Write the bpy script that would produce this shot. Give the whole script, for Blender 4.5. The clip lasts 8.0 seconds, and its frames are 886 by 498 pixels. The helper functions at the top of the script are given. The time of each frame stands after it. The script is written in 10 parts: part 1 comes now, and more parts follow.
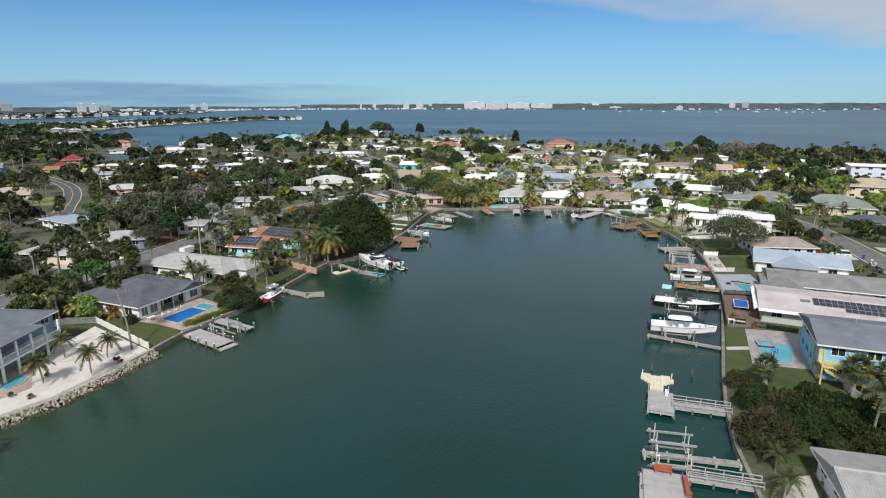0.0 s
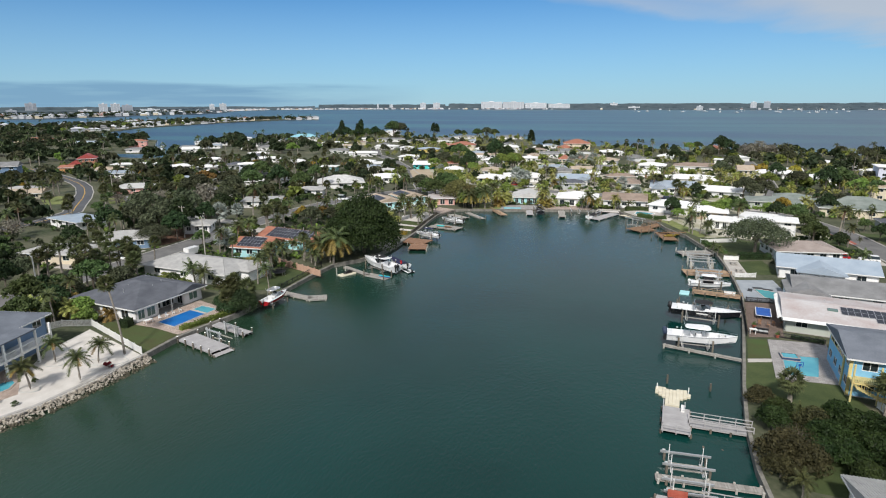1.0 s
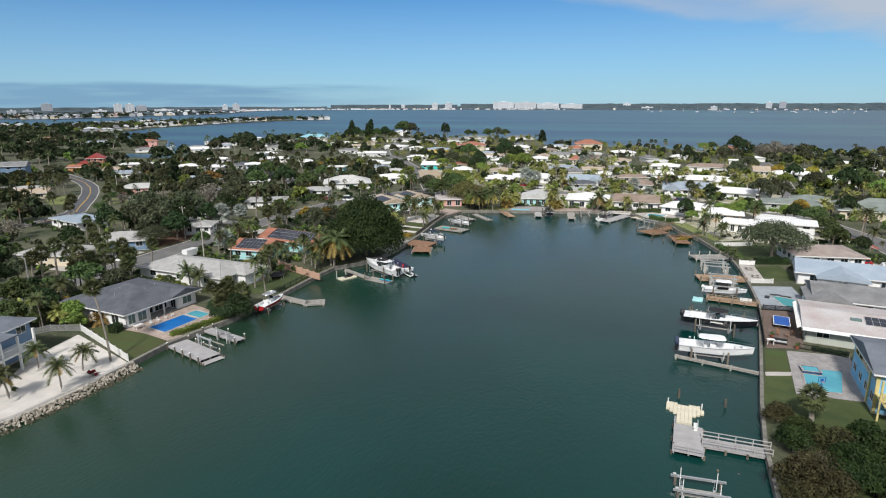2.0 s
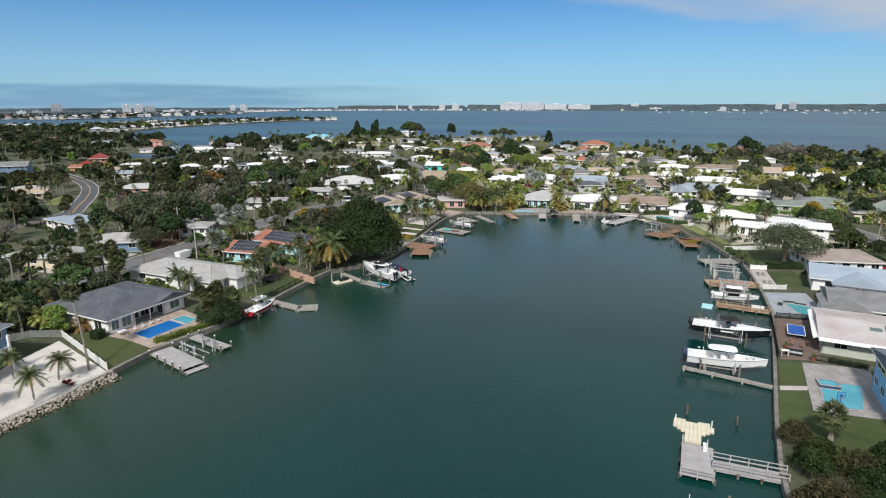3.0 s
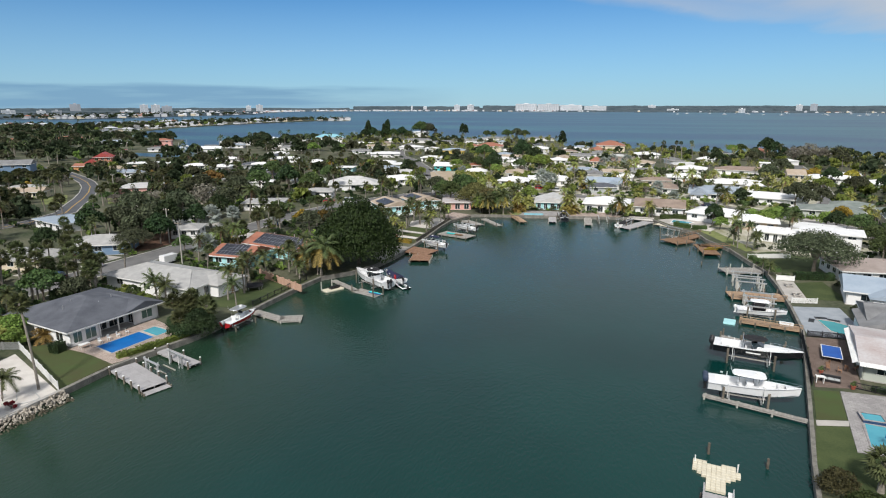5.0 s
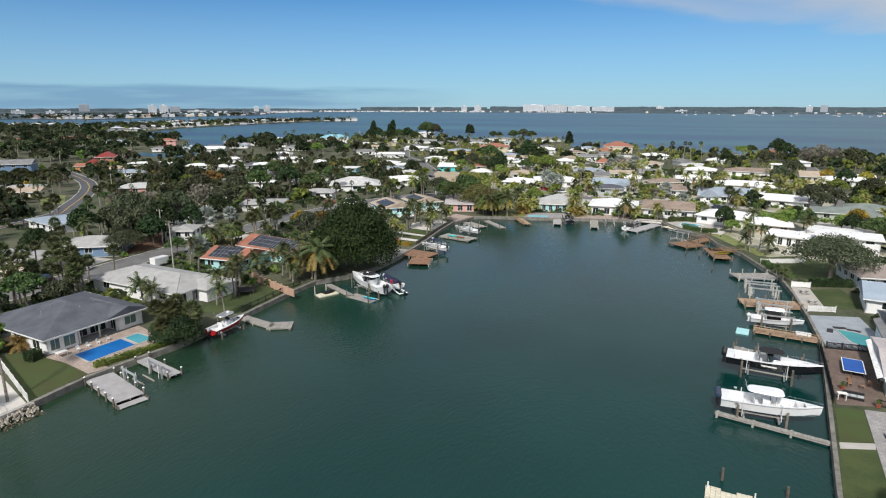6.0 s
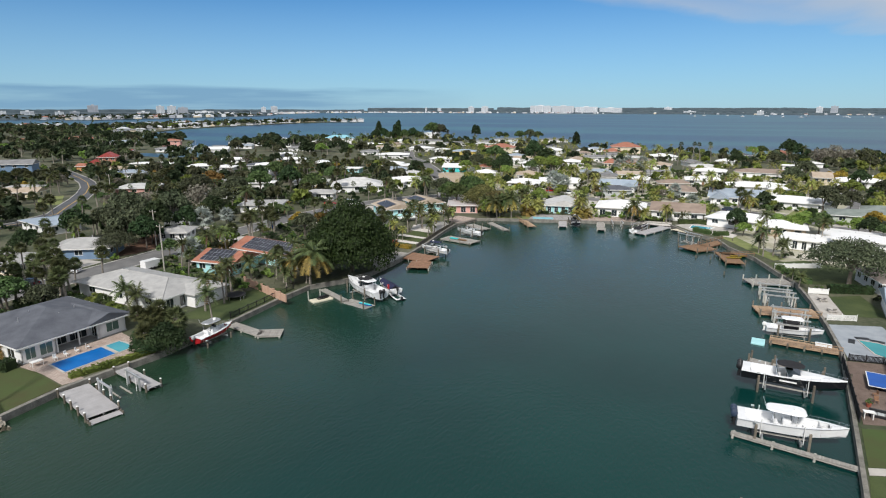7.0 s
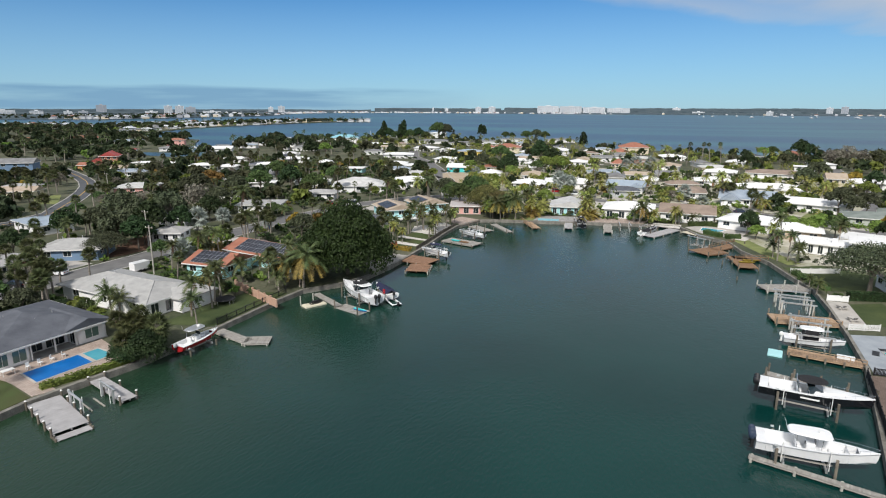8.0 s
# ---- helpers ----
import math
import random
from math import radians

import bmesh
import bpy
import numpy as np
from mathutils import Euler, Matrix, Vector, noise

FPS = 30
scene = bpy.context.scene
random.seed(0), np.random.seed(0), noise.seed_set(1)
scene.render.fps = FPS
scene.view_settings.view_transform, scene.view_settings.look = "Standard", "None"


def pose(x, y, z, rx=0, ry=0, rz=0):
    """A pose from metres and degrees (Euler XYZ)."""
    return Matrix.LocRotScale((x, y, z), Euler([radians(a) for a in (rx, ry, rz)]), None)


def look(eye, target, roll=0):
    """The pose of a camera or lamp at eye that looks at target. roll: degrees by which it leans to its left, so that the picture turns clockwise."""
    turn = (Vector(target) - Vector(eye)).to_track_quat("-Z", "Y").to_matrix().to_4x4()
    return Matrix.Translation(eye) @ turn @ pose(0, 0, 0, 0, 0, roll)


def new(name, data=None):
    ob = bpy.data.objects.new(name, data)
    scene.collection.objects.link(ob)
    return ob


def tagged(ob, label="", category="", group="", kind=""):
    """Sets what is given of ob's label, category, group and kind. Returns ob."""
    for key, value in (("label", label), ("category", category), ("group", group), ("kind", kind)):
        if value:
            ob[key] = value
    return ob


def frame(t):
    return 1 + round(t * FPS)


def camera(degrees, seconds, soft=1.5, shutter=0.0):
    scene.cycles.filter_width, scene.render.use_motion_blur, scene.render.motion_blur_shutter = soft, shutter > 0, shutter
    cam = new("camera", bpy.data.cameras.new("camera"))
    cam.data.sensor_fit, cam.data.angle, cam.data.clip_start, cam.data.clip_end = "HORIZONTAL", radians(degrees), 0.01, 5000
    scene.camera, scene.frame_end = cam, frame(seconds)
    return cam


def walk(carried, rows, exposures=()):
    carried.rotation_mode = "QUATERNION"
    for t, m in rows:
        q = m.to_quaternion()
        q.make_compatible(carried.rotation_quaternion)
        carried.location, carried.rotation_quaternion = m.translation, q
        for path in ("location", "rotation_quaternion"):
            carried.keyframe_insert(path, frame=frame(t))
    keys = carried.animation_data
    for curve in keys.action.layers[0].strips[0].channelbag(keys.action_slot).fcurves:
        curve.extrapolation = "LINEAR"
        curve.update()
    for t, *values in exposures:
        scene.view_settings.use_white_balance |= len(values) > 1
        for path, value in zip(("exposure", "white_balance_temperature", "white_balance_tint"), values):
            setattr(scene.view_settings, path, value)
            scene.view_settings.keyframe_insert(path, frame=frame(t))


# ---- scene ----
cam = camera(73.8, 8.0, soft=1.1)
PATH = [
    (0, (-0.305, -0.43, 42.467), (-0.794, 1.449, 41.988), -0.1),
    (0.5, (0.076, 2.11, 42.169), (-0.442, 3.981, 41.691), -0.1),
    (1, (0.432, 4.709, 41.901), (-0.11, 6.574, 41.422), -0.1),
    (1.5, (0.711, 7.269, 41.69), (0.148, 9.127, 41.211), -0.1),
    (3, (1.297, 15.098, 40.79), (0.695, 16.945, 40.315), -0.1),
    (3.5, (1.379, 17.731, 40.53), (0.766, 19.574, 40.056), -0.0),
    (4, (1.433, 20.347, 40.207), (0.809, 22.188, 39.734), -0.0),
    (4.5, (1.497, 23.033, 39.885), (0.861, 24.869, 39.412), 0.0),
    (6, (1.357, 31.214, 38.886), (0.687, 33.039, 38.417), 0.1),
    (6.5, (1.185, 34.016, 38.59), (0.504, 35.837, 38.122), 0.1),
    (7, (0.985, 36.695, 38.2), (0.293, 38.513, 37.734), 0.1),
    (7.5, (0.733, 39.467, 37.846), (0.03, 41.281, 37.38), 0.2),
    (8, (0.495, 42.273, 37.484), (-0.218, 44.083, 37.019), 0.2),
]
walk(cam, [(t, look(eye, target, roll)) for t, eye, target, roll in PATH])

# ---- daylight ----
SUN_EL, SUN_AZ = 44.0, 178.0  # degrees; azimuth clockwise from +y, so the sun stands behind the camera
world = bpy.data.worlds.new("world")
scene.world = world
world.use_nodes = True
wn, wl = world.node_tree.nodes, world.node_tree.links
wn.clear()
w_out, w_bg = wn.new("ShaderNodeOutputWorld"), wn.new("ShaderNodeBackground")
w_sky = wn.new("ShaderNodeTexSky")
w_sky.sky_type, w_sky.sun_disc = "NISHITA", False
w_sky.sun_elevation, w_sky.sun_rotation = radians(SUN_EL), radians(SUN_AZ)
w_sky.altitude, w_sky.air_density, w_sky.dust_density, w_sky.ozone_density = 10.0, 0.75, 0.0, 5.0
w_bg.inputs["Strength"].default_value = 0.084


def w_math(op, x, y=None, clamp=False):
    n = wn.new("ShaderNodeMath")
    n.operation, n.use_clamp = op, clamp
    for k, v in ((0, x), (1, y)):
        if v is None:
            continue
        if isinstance(v, (int, float)):
            n.inputs[k].default_value = v
        else:
            wl.new(v, n.inputs[k])
    return n.outputs[0]


def w_noise(vector, scale, stretch, detail=6.0, turn=0.0):
    mp, nz = wn.new("ShaderNodeMapping"), wn.new("ShaderNodeTexNoise")
    mp.inputs["Scale"].default_value, mp.inputs["Rotation"].default_value = stretch, (0, 0, radians(turn))
    nz.inputs["Scale"].default_value, nz.inputs["Detail"].default_value = scale, detail
    wl.new(vector, mp.inputs["Vector"])
    wl.new(mp.outputs["Vector"], nz.inputs["Vector"])
    return nz.outputs["Fac"]


def w_blend(fac, under, over):
    n = wn.new("ShaderNodeMixRGB")
    wl.new(fac, n.inputs[0])
    wl.new(under, n.inputs[1])
    n.inputs[2].default_value = over
    return n.outputs["Color"]


w_tc, w_xyz = wn.new("ShaderNodeTexCoord"), wn.new("ShaderNodeSeparateXYZ")
wl.new(w_tc.outputs["Generated"], w_xyz.inputs["Vector"])
dx, dy, dz = (w_xyz.outputs[k] for k in "XYZ")
up = w_math("MAXIMUM", dz, 0.02)
qx, qy = w_math("DIVIDE", dx, up), w_math("DIVIDE", dy, up)  # the sky's dome laid out as a flat sheet of high cloud
w_flat = wn.new("ShaderNodeCombineXYZ")
wl.new(qx, w_flat.inputs[0])
wl.new(qy, w_flat.inputs[1])
grain = w_noise(w_flat.outputs[0], 0.9, (1.0, 0.35, 1.0), 8.0, 36)
edge = w_math("ADD", w_math("MULTIPLY", w_math("SUBTRACT", qx, 0.02), 0.809), w_math("MULTIPLY", w_math("SUBTRACT", qy, 6.53), -0.588))
sheet = w_math("MULTIPLY", w_math("ADD", w_math("ADD", w_math("MULTIPLY", edge, 0.7), 0.15), w_math("MULTIPLY", w_math("SUBTRACT", grain, 0.42), 1.5)), 1.0, True)
wisp = w_math("SUBTRACT", 1.0, w_math("MULTIPLY", w_math("ABSOLUTE", w_math("ADD", edge, w_math("MULTIPLY", w_math("SUBTRACT", grain, 0.35), 1.2))), 2.4), True)
wisp = w_math("MULTIPLY", wisp, w_math("MULTIPLY", w_math("SUBTRACT", 9.0, qy), 0.45, True))
veil = w_math("MULTIPLY", w_math("ADD", sheet, w_math("MULTIPLY", wisp, 0.5)), 0.8, True)
# a low grey bank far off on one side of the horizon
bank_n = w_noise(w_tc.outputs["Generated"], 5.0, (1.0, 1.0, 14.0), 5.0)
bank = w_math("MULTIPLY", w_math("MULTIPLY", w_math("SUBTRACT", w_math("ADD", 0.026, w_math("MULTIPLY", bank_n, 0.012)), dz), 160.0, True), w_math("MULTIPLY", w_math("SUBTRACT", -0.30, dx), 4.0, True))
bank = w_math("MULTIPLY", bank, w_math("MULTIPLY", w_math("SUBTRACT", bank_n, 0.22), 3.0, True))
tint = wn.new("ShaderNodeMixRGB")
tint.blend_type, tint.inputs[0].default_value, tint.inputs[2].default_value = "MULTIPLY", 1.0, (0.60, 1.0, 1.17, 1)
wl.new(w_sky.outputs["Color"], tint.inputs[1])
haze = w_math("MULTIPLY", w_math("SUBTRACT", 1.0, w_math("MULTIPLY", w_math("ABSOLUTE", dz), 6.0, True)), 0.72, True)
c = w_blend(haze, tint.outputs["Color"], (4.2, 6.2, 7.9, 1))
c = w_blend(veil, c, (6.2, 6.6, 7.2, 1))
c = w_blend(w_math("MULTIPLY", bank, 0.8), c, (2.1, 4.1, 6.3, 1))
wl.new(c, w_bg.inputs["Color"])
wl.new(w_bg.outputs["Background"], w_out.inputs["Surface"])

sun_data = bpy.data.lights.new("sun", "SUN")
sun_data.energy, sun_data.angle, sun_data.color = 4.0, radians(7.0), (1.0, 0.95, 0.89)
sun = new("sun", sun_data)
sun_from = Vector((math.sin(radians(SUN_AZ)) * math.cos(radians(SUN_EL)), math.cos(radians(SUN_AZ)) * math.cos(radians(SUN_EL)), math.sin(radians(SUN_EL))))
sun.matrix_world = look(sun_from * 200, (0, 0, 0))

# ---- materials ----
def surface(name, low, high, rough=0.7, scale=0.6, grain=9.0, bump=0.15, metal=0.0, vary=0.0, leaf=False, island=0.0, stretch=(1, 1, 1), spec=0.35):
    """A mottled surface: two colours mixed by coarse and fine noise in world metres, with relief of the fine one.
    vary: lightness that differs from object to object; island: from loose piece to loose piece."""
    m = bpy.data.materials.new(name)
    m.use_nodes = True
    n, k = m.node_tree.nodes, m.node_tree.links
    b = n["Principled BSDF"]
    geo, mp = n.new("ShaderNodeNewGeometry"), n.new("ShaderNodeMapping")
    mp.inputs["Scale"].default_value = stretch
    k.new(geo.outputs["Position"], mp.inputs["Vector"])
    big, fine = n.new("ShaderNodeTexNoise"), n.new("ShaderNodeTexNoise")
    big.inputs["Scale"].default_value, big.inputs["Detail"].default_value = scale, 3.0
    fine.inputs["Scale"].default_value, fine.inputs["Detail"].default_value = grain, 2.0
    k.new(mp.outputs["Vector"], big.inputs["Vector"])
    k.new(mp.outputs["Vector"], fine.inputs["Vector"])
    add = n.new("ShaderNodeMath")
    add.operation = "MULTIPLY_ADD"
    add.inputs[1].default_value, add.inputs[2].default_value = 0.45, 0.0
    k.new(fine.outputs["Fac"], add.inputs[0])
    tot = n.new("ShaderNodeMath")
    tot.operation = "MULTIPLY_ADD"
    tot.inputs[1].default_value = 0.9
    k.new(big.outputs["Fac"], tot.inputs[0])
    k.new(add.outputs[0], tot.inputs[2])
    ramp = n.new("ShaderNodeMapRange")
    ramp.inputs["From Min"].default_value, ramp.inputs["From Max"].default_value = 0.42, 0.92
    k.new(tot.outputs[0], ramp.inputs["Value"])
    mix = n.new("ShaderNodeMixRGB")
    mix.inputs[1].default_value, mix.inputs[2].default_value = (*low, 1), (*high, 1)
    k.new(ramp.outputs["Result"], mix.inputs[0])
    col = mix.outputs["Color"]
    if vary or island:
        hsv = n.new("ShaderNodeHueSaturation")
        src = n.new("ShaderNodeObjectInfo").outputs["Random"] if vary else geo.outputs["Random Per Island"]
        amount = vary or island
        mr = n.new("ShaderNodeMapRange")
        mr.inputs["To Min"].default_value, mr.inputs["To Max"].default_value = 1 - amount, 1 + amount
        k.new(src, mr.inputs["Value"])
        k.new(mr.outputs["Result"], hsv.inputs["Value"])
        if vary and island:
            mr2, mul = n.new("ShaderNodeMapRange"), n.new("ShaderNodeMath")
            mr2.inputs["To Min"].default_value, mr2.inputs["To Max"].default_value = 1 - island, 1 + island
            mul.operation = "MULTIPLY"
            k.new(geo.outputs["Random Per Island"], mr2.inputs["Value"])
            k.new(mr.outputs["Result"], mul.inputs[0])
            k.new(mr2.outputs["Result"], mul.inputs[1])
            k.new(mul.outputs[0], hsv.inputs["Value"])
        if vary and leaf:
            hr = n.new("ShaderNodeMapRange")
            hr.inputs["To Min"].default_value, hr.inputs["To Max"].default_value = 0.465, 0.515
            k.new(src, hr.inputs["Value"])
            k.new(hr.outputs["Result"], hsv.inputs["Hue"])
        k.new(col, hsv.inputs["Color"])
        col = hsv.outputs["Color"]
    k.new(col, b.inputs["Base Color"])
    b.inputs["Roughness"].default_value, b.inputs["Metallic"].default_value = rough, metal
    b.inputs["Specular IOR Level"].default_value = 0.16 if leaf else spec
    if bump:
        bp = n.new("ShaderNodeBump")
        bp.inputs["Strength"].default_value, bp.inputs["Distance"].default_value = bump, 0.05
        k.new(fine.outputs["Fac"], bp.inputs["Height"])
        k.new(bp.outputs["Normal"], b.inputs["Normal"])
    if leaf:
        tr, ms = n.new("ShaderNodeBsdfTranslucent"), n.new("ShaderNodeMixShader")
        k.new(col, tr.inputs["Color"])
        ms.inputs[0].default_value = 0.15
        k.new(b.outputs["BSDF"], ms.inputs[1])
        k.new(tr.outputs["BSDF"], ms.inputs[2])
        k.new(ms.outputs["Shader"], n["Material Output"].inputs["Surface"])
    return m


def water_material(name, deep, shoal, wave=0.25, rough=0.06, patch=0.02, fine=1.5, drawn=1.0, shelf=None, crisp=(0.35, 0.7)):
    """Water with ripples on a slow swell. drawn: how far its patches are drawn out along y; shelf: (from x, to x, colour) of a shallow bank."""
    m = bpy.data.materials.new(name)
    m.use_nodes = True
    n, k = m.node_tree.nodes, m.node_tree.links
    b = n["Principled BSDF"]
    geo = n.new("ShaderNodeNewGeometry")
    mp, mq = n.new("ShaderNodeMapping"), n.new("ShaderNodeMapping")
    mp.inputs["Rotation"].default_value = (0, 0, radians(35))
    mp.inputs["Scale"].default_value = (1.0, 0.45, 1.0)
    mq.inputs["Scale"].default_value = (1.0, drawn, 1.0)
    k.new(geo.outputs["Position"], mp.inputs["Vector"])
    k.new(geo.outputs["Position"], mq.inputs["Vector"])
    big, ripple, swell, gust = (n.new("ShaderNodeTexNoise") for _ in range(4))
    for tex, scale, detail, src in ((big, patch, 4.0, mq), (ripple, fine, 4.0, mp), (swell, 0.4, 2.0, mp), (gust, 0.03, 3.0, mp)):
        tex.inputs["Scale"].default_value, tex.inputs["Detail"].default_value = scale, detail
        k.new(src.outputs["Vector"], tex.inputs["Vector"])
    ramp = n.new("ShaderNodeMapRange")
    ramp.inputs["From Min"].default_value, ramp.inputs["From Max"].default_value = crisp
    k.new(big.outputs["Fac"], ramp.inputs["Value"])
    mix = n.new("ShaderNodeMixRGB")
    mix.inputs[1].default_value, mix.inputs[2].default_value = (*deep, 1), (*shoal, 1)
    k.new(ramp.outputs["Result"], mix.inputs[0])
    col = mix.outputs["Color"]
    if shelf:
        sep, sr, sm, wob = n.new("ShaderNodeSeparateXYZ"), n.new("ShaderNodeMapRange"), n.new("ShaderNodeMixRGB"), n.new("ShaderNodeMath")
        k.new(geo.outputs["Position"], sep.inputs["Vector"])
        wob.operation = "MULTIPLY_ADD"
        wob.inputs[1].default_value = 24.0
        k.new(big.outputs["Fac"], wob.inputs[0])
        k.new(sep.outputs["X"], wob.inputs[2])
        sr.inputs["From Min"].default_value, sr.inputs["From Max"].default_value = shelf[0] + 12, shelf[1] + 12
        sr.inputs["To Min"].default_value, sr.inputs["To Max"].default_value = 1.0, 0.0
        k.new(wob.outputs[0], sr.inputs["Value"])
        k.new(sr.outputs["Result"], sm.inputs[0])
        k.new(col, sm.inputs[1])
        sm.inputs[2].default_value = (*shelf[2], 1)
        col = sm.outputs["Color"]
    k.new(col, b.inputs["Base Color"])
    b.inputs["Roughness"].default_value, b.inputs["IOR"].default_value = rough, 1.33
    b1, b2, gr = n.new("ShaderNodeBump"), n.new("ShaderNodeBump"), n.new("ShaderNodeMapRange")
    gr.inputs["From Min"].default_value, gr.inputs["From Max"].default_value = 0.35, 0.65
    gr.inputs["To Min"].default_value, gr.inputs["To Max"].default_value = wave * 0.5, wave * 1.6
    k.new(gust.outputs["Fac"], gr.inputs["Value"])
    k.new(gr.outputs["Result"], b1.inputs["Strength"])
    b1.inputs["Distance"].default_value = 0.14
    b2.inputs["Strength"].default_value, b2.inputs["Distance"].default_value = wave * 0.5, 0.16
    k.new(ripple.outputs["Fac"], b1.inputs["Height"])
    k.new(swell.outputs["Fac"], b2.inputs["Height"])
    k.new(b2.outputs["Normal"], b1.inputs["Normal"])
    k.new(b1.outputs["Normal"], b.inputs["Normal"])
    return m


def plain(name, colour, rough=0.5, metal=0.0, transmission=0.0, spec=0.5):
    m = bpy.data.materials.new(name)
    m.use_nodes = True
    b = m.node_tree.nodes["Principled BSDF"]
    b.inputs["Base Color"].default_value, b.inputs["Roughness"].default_value = (*colour, 1), rough
    b.inputs["Metallic"].default_value, b.inputs["Transmission Weight"].default_value = metal, transmission
    b.inputs["Specular IOR Level"].default_value = spec
    return m


def tiled(name, c1, c2, joint, bw, bh, gap=0.012, rough=0.8, turn=0.0):
    """Courses of pavers or shingles in the plane of the plan, in metres."""
    m = surface(name, c1, c2, rough, 0.8, 12)
    n, k = m.node_tree.nodes, m.node_tree.links
    b = n["Principled BSDF"]
    geo, mp, br = n.new("ShaderNodeNewGeometry"), n.new("ShaderNodeMapping"), n.new("ShaderNodeTexBrick")
    mp.inputs["Rotation"].default_value = (0, 0, radians(turn))
    k.new(geo.outputs["Position"], mp.inputs["Vector"])
    k.new(mp.outputs["Vector"], br.inputs["Vector"])
    br.inputs["Scale"].default_value, br.inputs["Brick Width"].default_value, br.inputs["Row Height"].default_value = 1.0, bw, bh
    br.inputs["Mortar Size"].default_value = gap
    br.inputs["Color1"].default_value, br.inputs["Color2"].default_value, br.inputs["Mortar"].default_value = (1, 1, 1, 1), (0.8, 0.8, 0.8, 1), (*joint, 1)
    mul = n.new("ShaderNodeMixRGB")
    mul.blend_type, mul.inputs[0].default_value = "MULTIPLY", 1.0
    old = b.inputs["Base Color"].links[0].from_socket
    k.new(old, mul.inputs[1])
    k.new(br.outputs["Color"], mul.inputs[2])
    k.new(mul.outputs["Color"], b.inputs["Base Color"])
    return m


M = {}
M["canal"] = water_material("canal_water", (0.0020, 0.0270, 0.0240), (0.005, 0.047, 0.041), 0.45, 0.05, 0.018, fine=3.0, shelf=(-76, -34, (0.019, 0.043, 0.022)))
M["bay"] = water_material("bay_water", (0.010, 0.040, 0.082), (0.030, 0.105, 0.118), 0.6, 0.32, 0.0014, drawn=4.5, crisp=(0.43, 0.62))
M["grass"] = surface("grass", (0.030, 0.050, 0.015), (0.080, 0.102, 0.036), 0.95, 0.25, 7, 0.3)
M["lawn"] = surface("lawn", (0.066, 0.066, 0.026), (0.060, 0.096, 0.027), 0.95, 0.28, 9, 0.35)
# Lit copy of the lawn: stronger sun is put into its colour.
M["lawn_sunny"] = surface("sun_painted_lawn", (0.115, 0.149, 0.046), (0.241, 0.259, 0.098), 0.95, 0.35, 7, 0.3)
M["slate_shingle"] = surface("slate_blue_shingle", (0.11, 0.125, 0.15), (0.19, 0.21, 0.245), 0.9, 0.4, 7, 0.4)
M["soil"] = surface("yard_ground", (0.026, 0.043, 0.016), (0.14, 0.135, 0.09), 0.95, 0.07, 1.2, 0.3)
M["dry_sand"] = surface("tan_sand", (0.34, 0.27, 0.19), (0.46, 0.38, 0.28), 0.95, 0.3, 6, 0.2)
M["sand"] = surface("sand", (0.50, 0.47, 0.43), (0.66, 0.63, 0.59), 0.95, 0.5, 6, 0.2)
M["asphalt_dark"] = surface("dark_asphalt", (0.065, 0.07, 0.08), (0.115, 0.12, 0.13), 0.9, 0.3, 10, 0.15)
# Pale sandy ground, lightened further so its colour carries sunlight.
M["yard"] = surface("sun_painted_sandy_yard", (0.20, 0.20, 0.10), (0.60, 0.57, 0.50), 0.95, 0.11, 1.0, 0.25)
M["concrete_blue"] = surface("blue_grey_concrete", (0.25, 0.28, 0.31), (0.36, 0.39, 0.42), 0.85, 0.5, 9, 0.1)
M["asphalt"] = surface("asphalt", (0.105, 0.105, 0.105), (0.19, 0.187, 0.183), 0.9, 0.3, 10, 0.15)
M["concrete"] = surface("concrete", (0.30, 0.29, 0.27), (0.48, 0.46, 0.43), 0.85, 0.7, 9, 0.15)
M["seawall"] = surface("seawall_concrete", (0.11, 0.105, 0.09), (0.29, 0.275, 0.245), 0.9, 0.8, 6, 0.25)
M["drive"] = surface("driveway_concrete", (0.36, 0.34, 0.31), (0.52, 0.49, 0.45), 0.9, 0.5, 9, 0.1)
M["paver_pink"] = tiled("pink_pavers", (0.40, 0.31, 0.26), (0.52, 0.43, 0.37), (0.55, 0.55, 0.55), 0.5, 0.25, 0.02, turn=12)
M["paver_gray"] = tiled("gray_pavers", (0.30, 0.285, 0.28), (0.44, 0.42, 0.405), (0.6, 0.6, 0.6), 0.6, 0.4, 0.02, turn=8)
M["paver_brown"] = tiled("brown_pavers", (0.15, 0.11, 0.09), (0.24, 0.18, 0.15), (0.5, 0.5, 0.5), 0.5, 0.25, 0.02, turn=8)
M["rock"] = surface("riprap_rock", (0.17, 0.15, 0.12), (0.46, 0.42, 0.36), 0.95, 1.5, 8, 0.6, vary=0.35)
M["wet_rock"] = surface("wet_rock", (0.05, 0.045, 0.03), (0.13, 0.115, 0.08), 0.7, 1.5, 8, 0.6, vary=0.3)
M["wood_grey"] = surface("weathered_wood", (0.24, 0.225, 0.20), (0.40, 0.38, 0.35), 0.85, 1.5, 14, 0.3, stretch=(1, 1, 1), island=0.15)
M["wood_brown"] = surface("brown_decking", (0.20, 0.11, 0.065), (0.32, 0.19, 0.12), 0.75, 1.2, 14, 0.3, island=0.15)
M["wood_tan"] = surface("tan_decking", (0.30, 0.20, 0.12), (0.45, 0.32, 0.22), 0.8, 1.2, 14, 0.3, island=0.15)
M["wood_orange"] = surface("stained_decking", (0.187, 0.107, 0.060), (0.274, 0.172, 0.100), 0.7, 1.2, 14, 0.3, island=0.12)
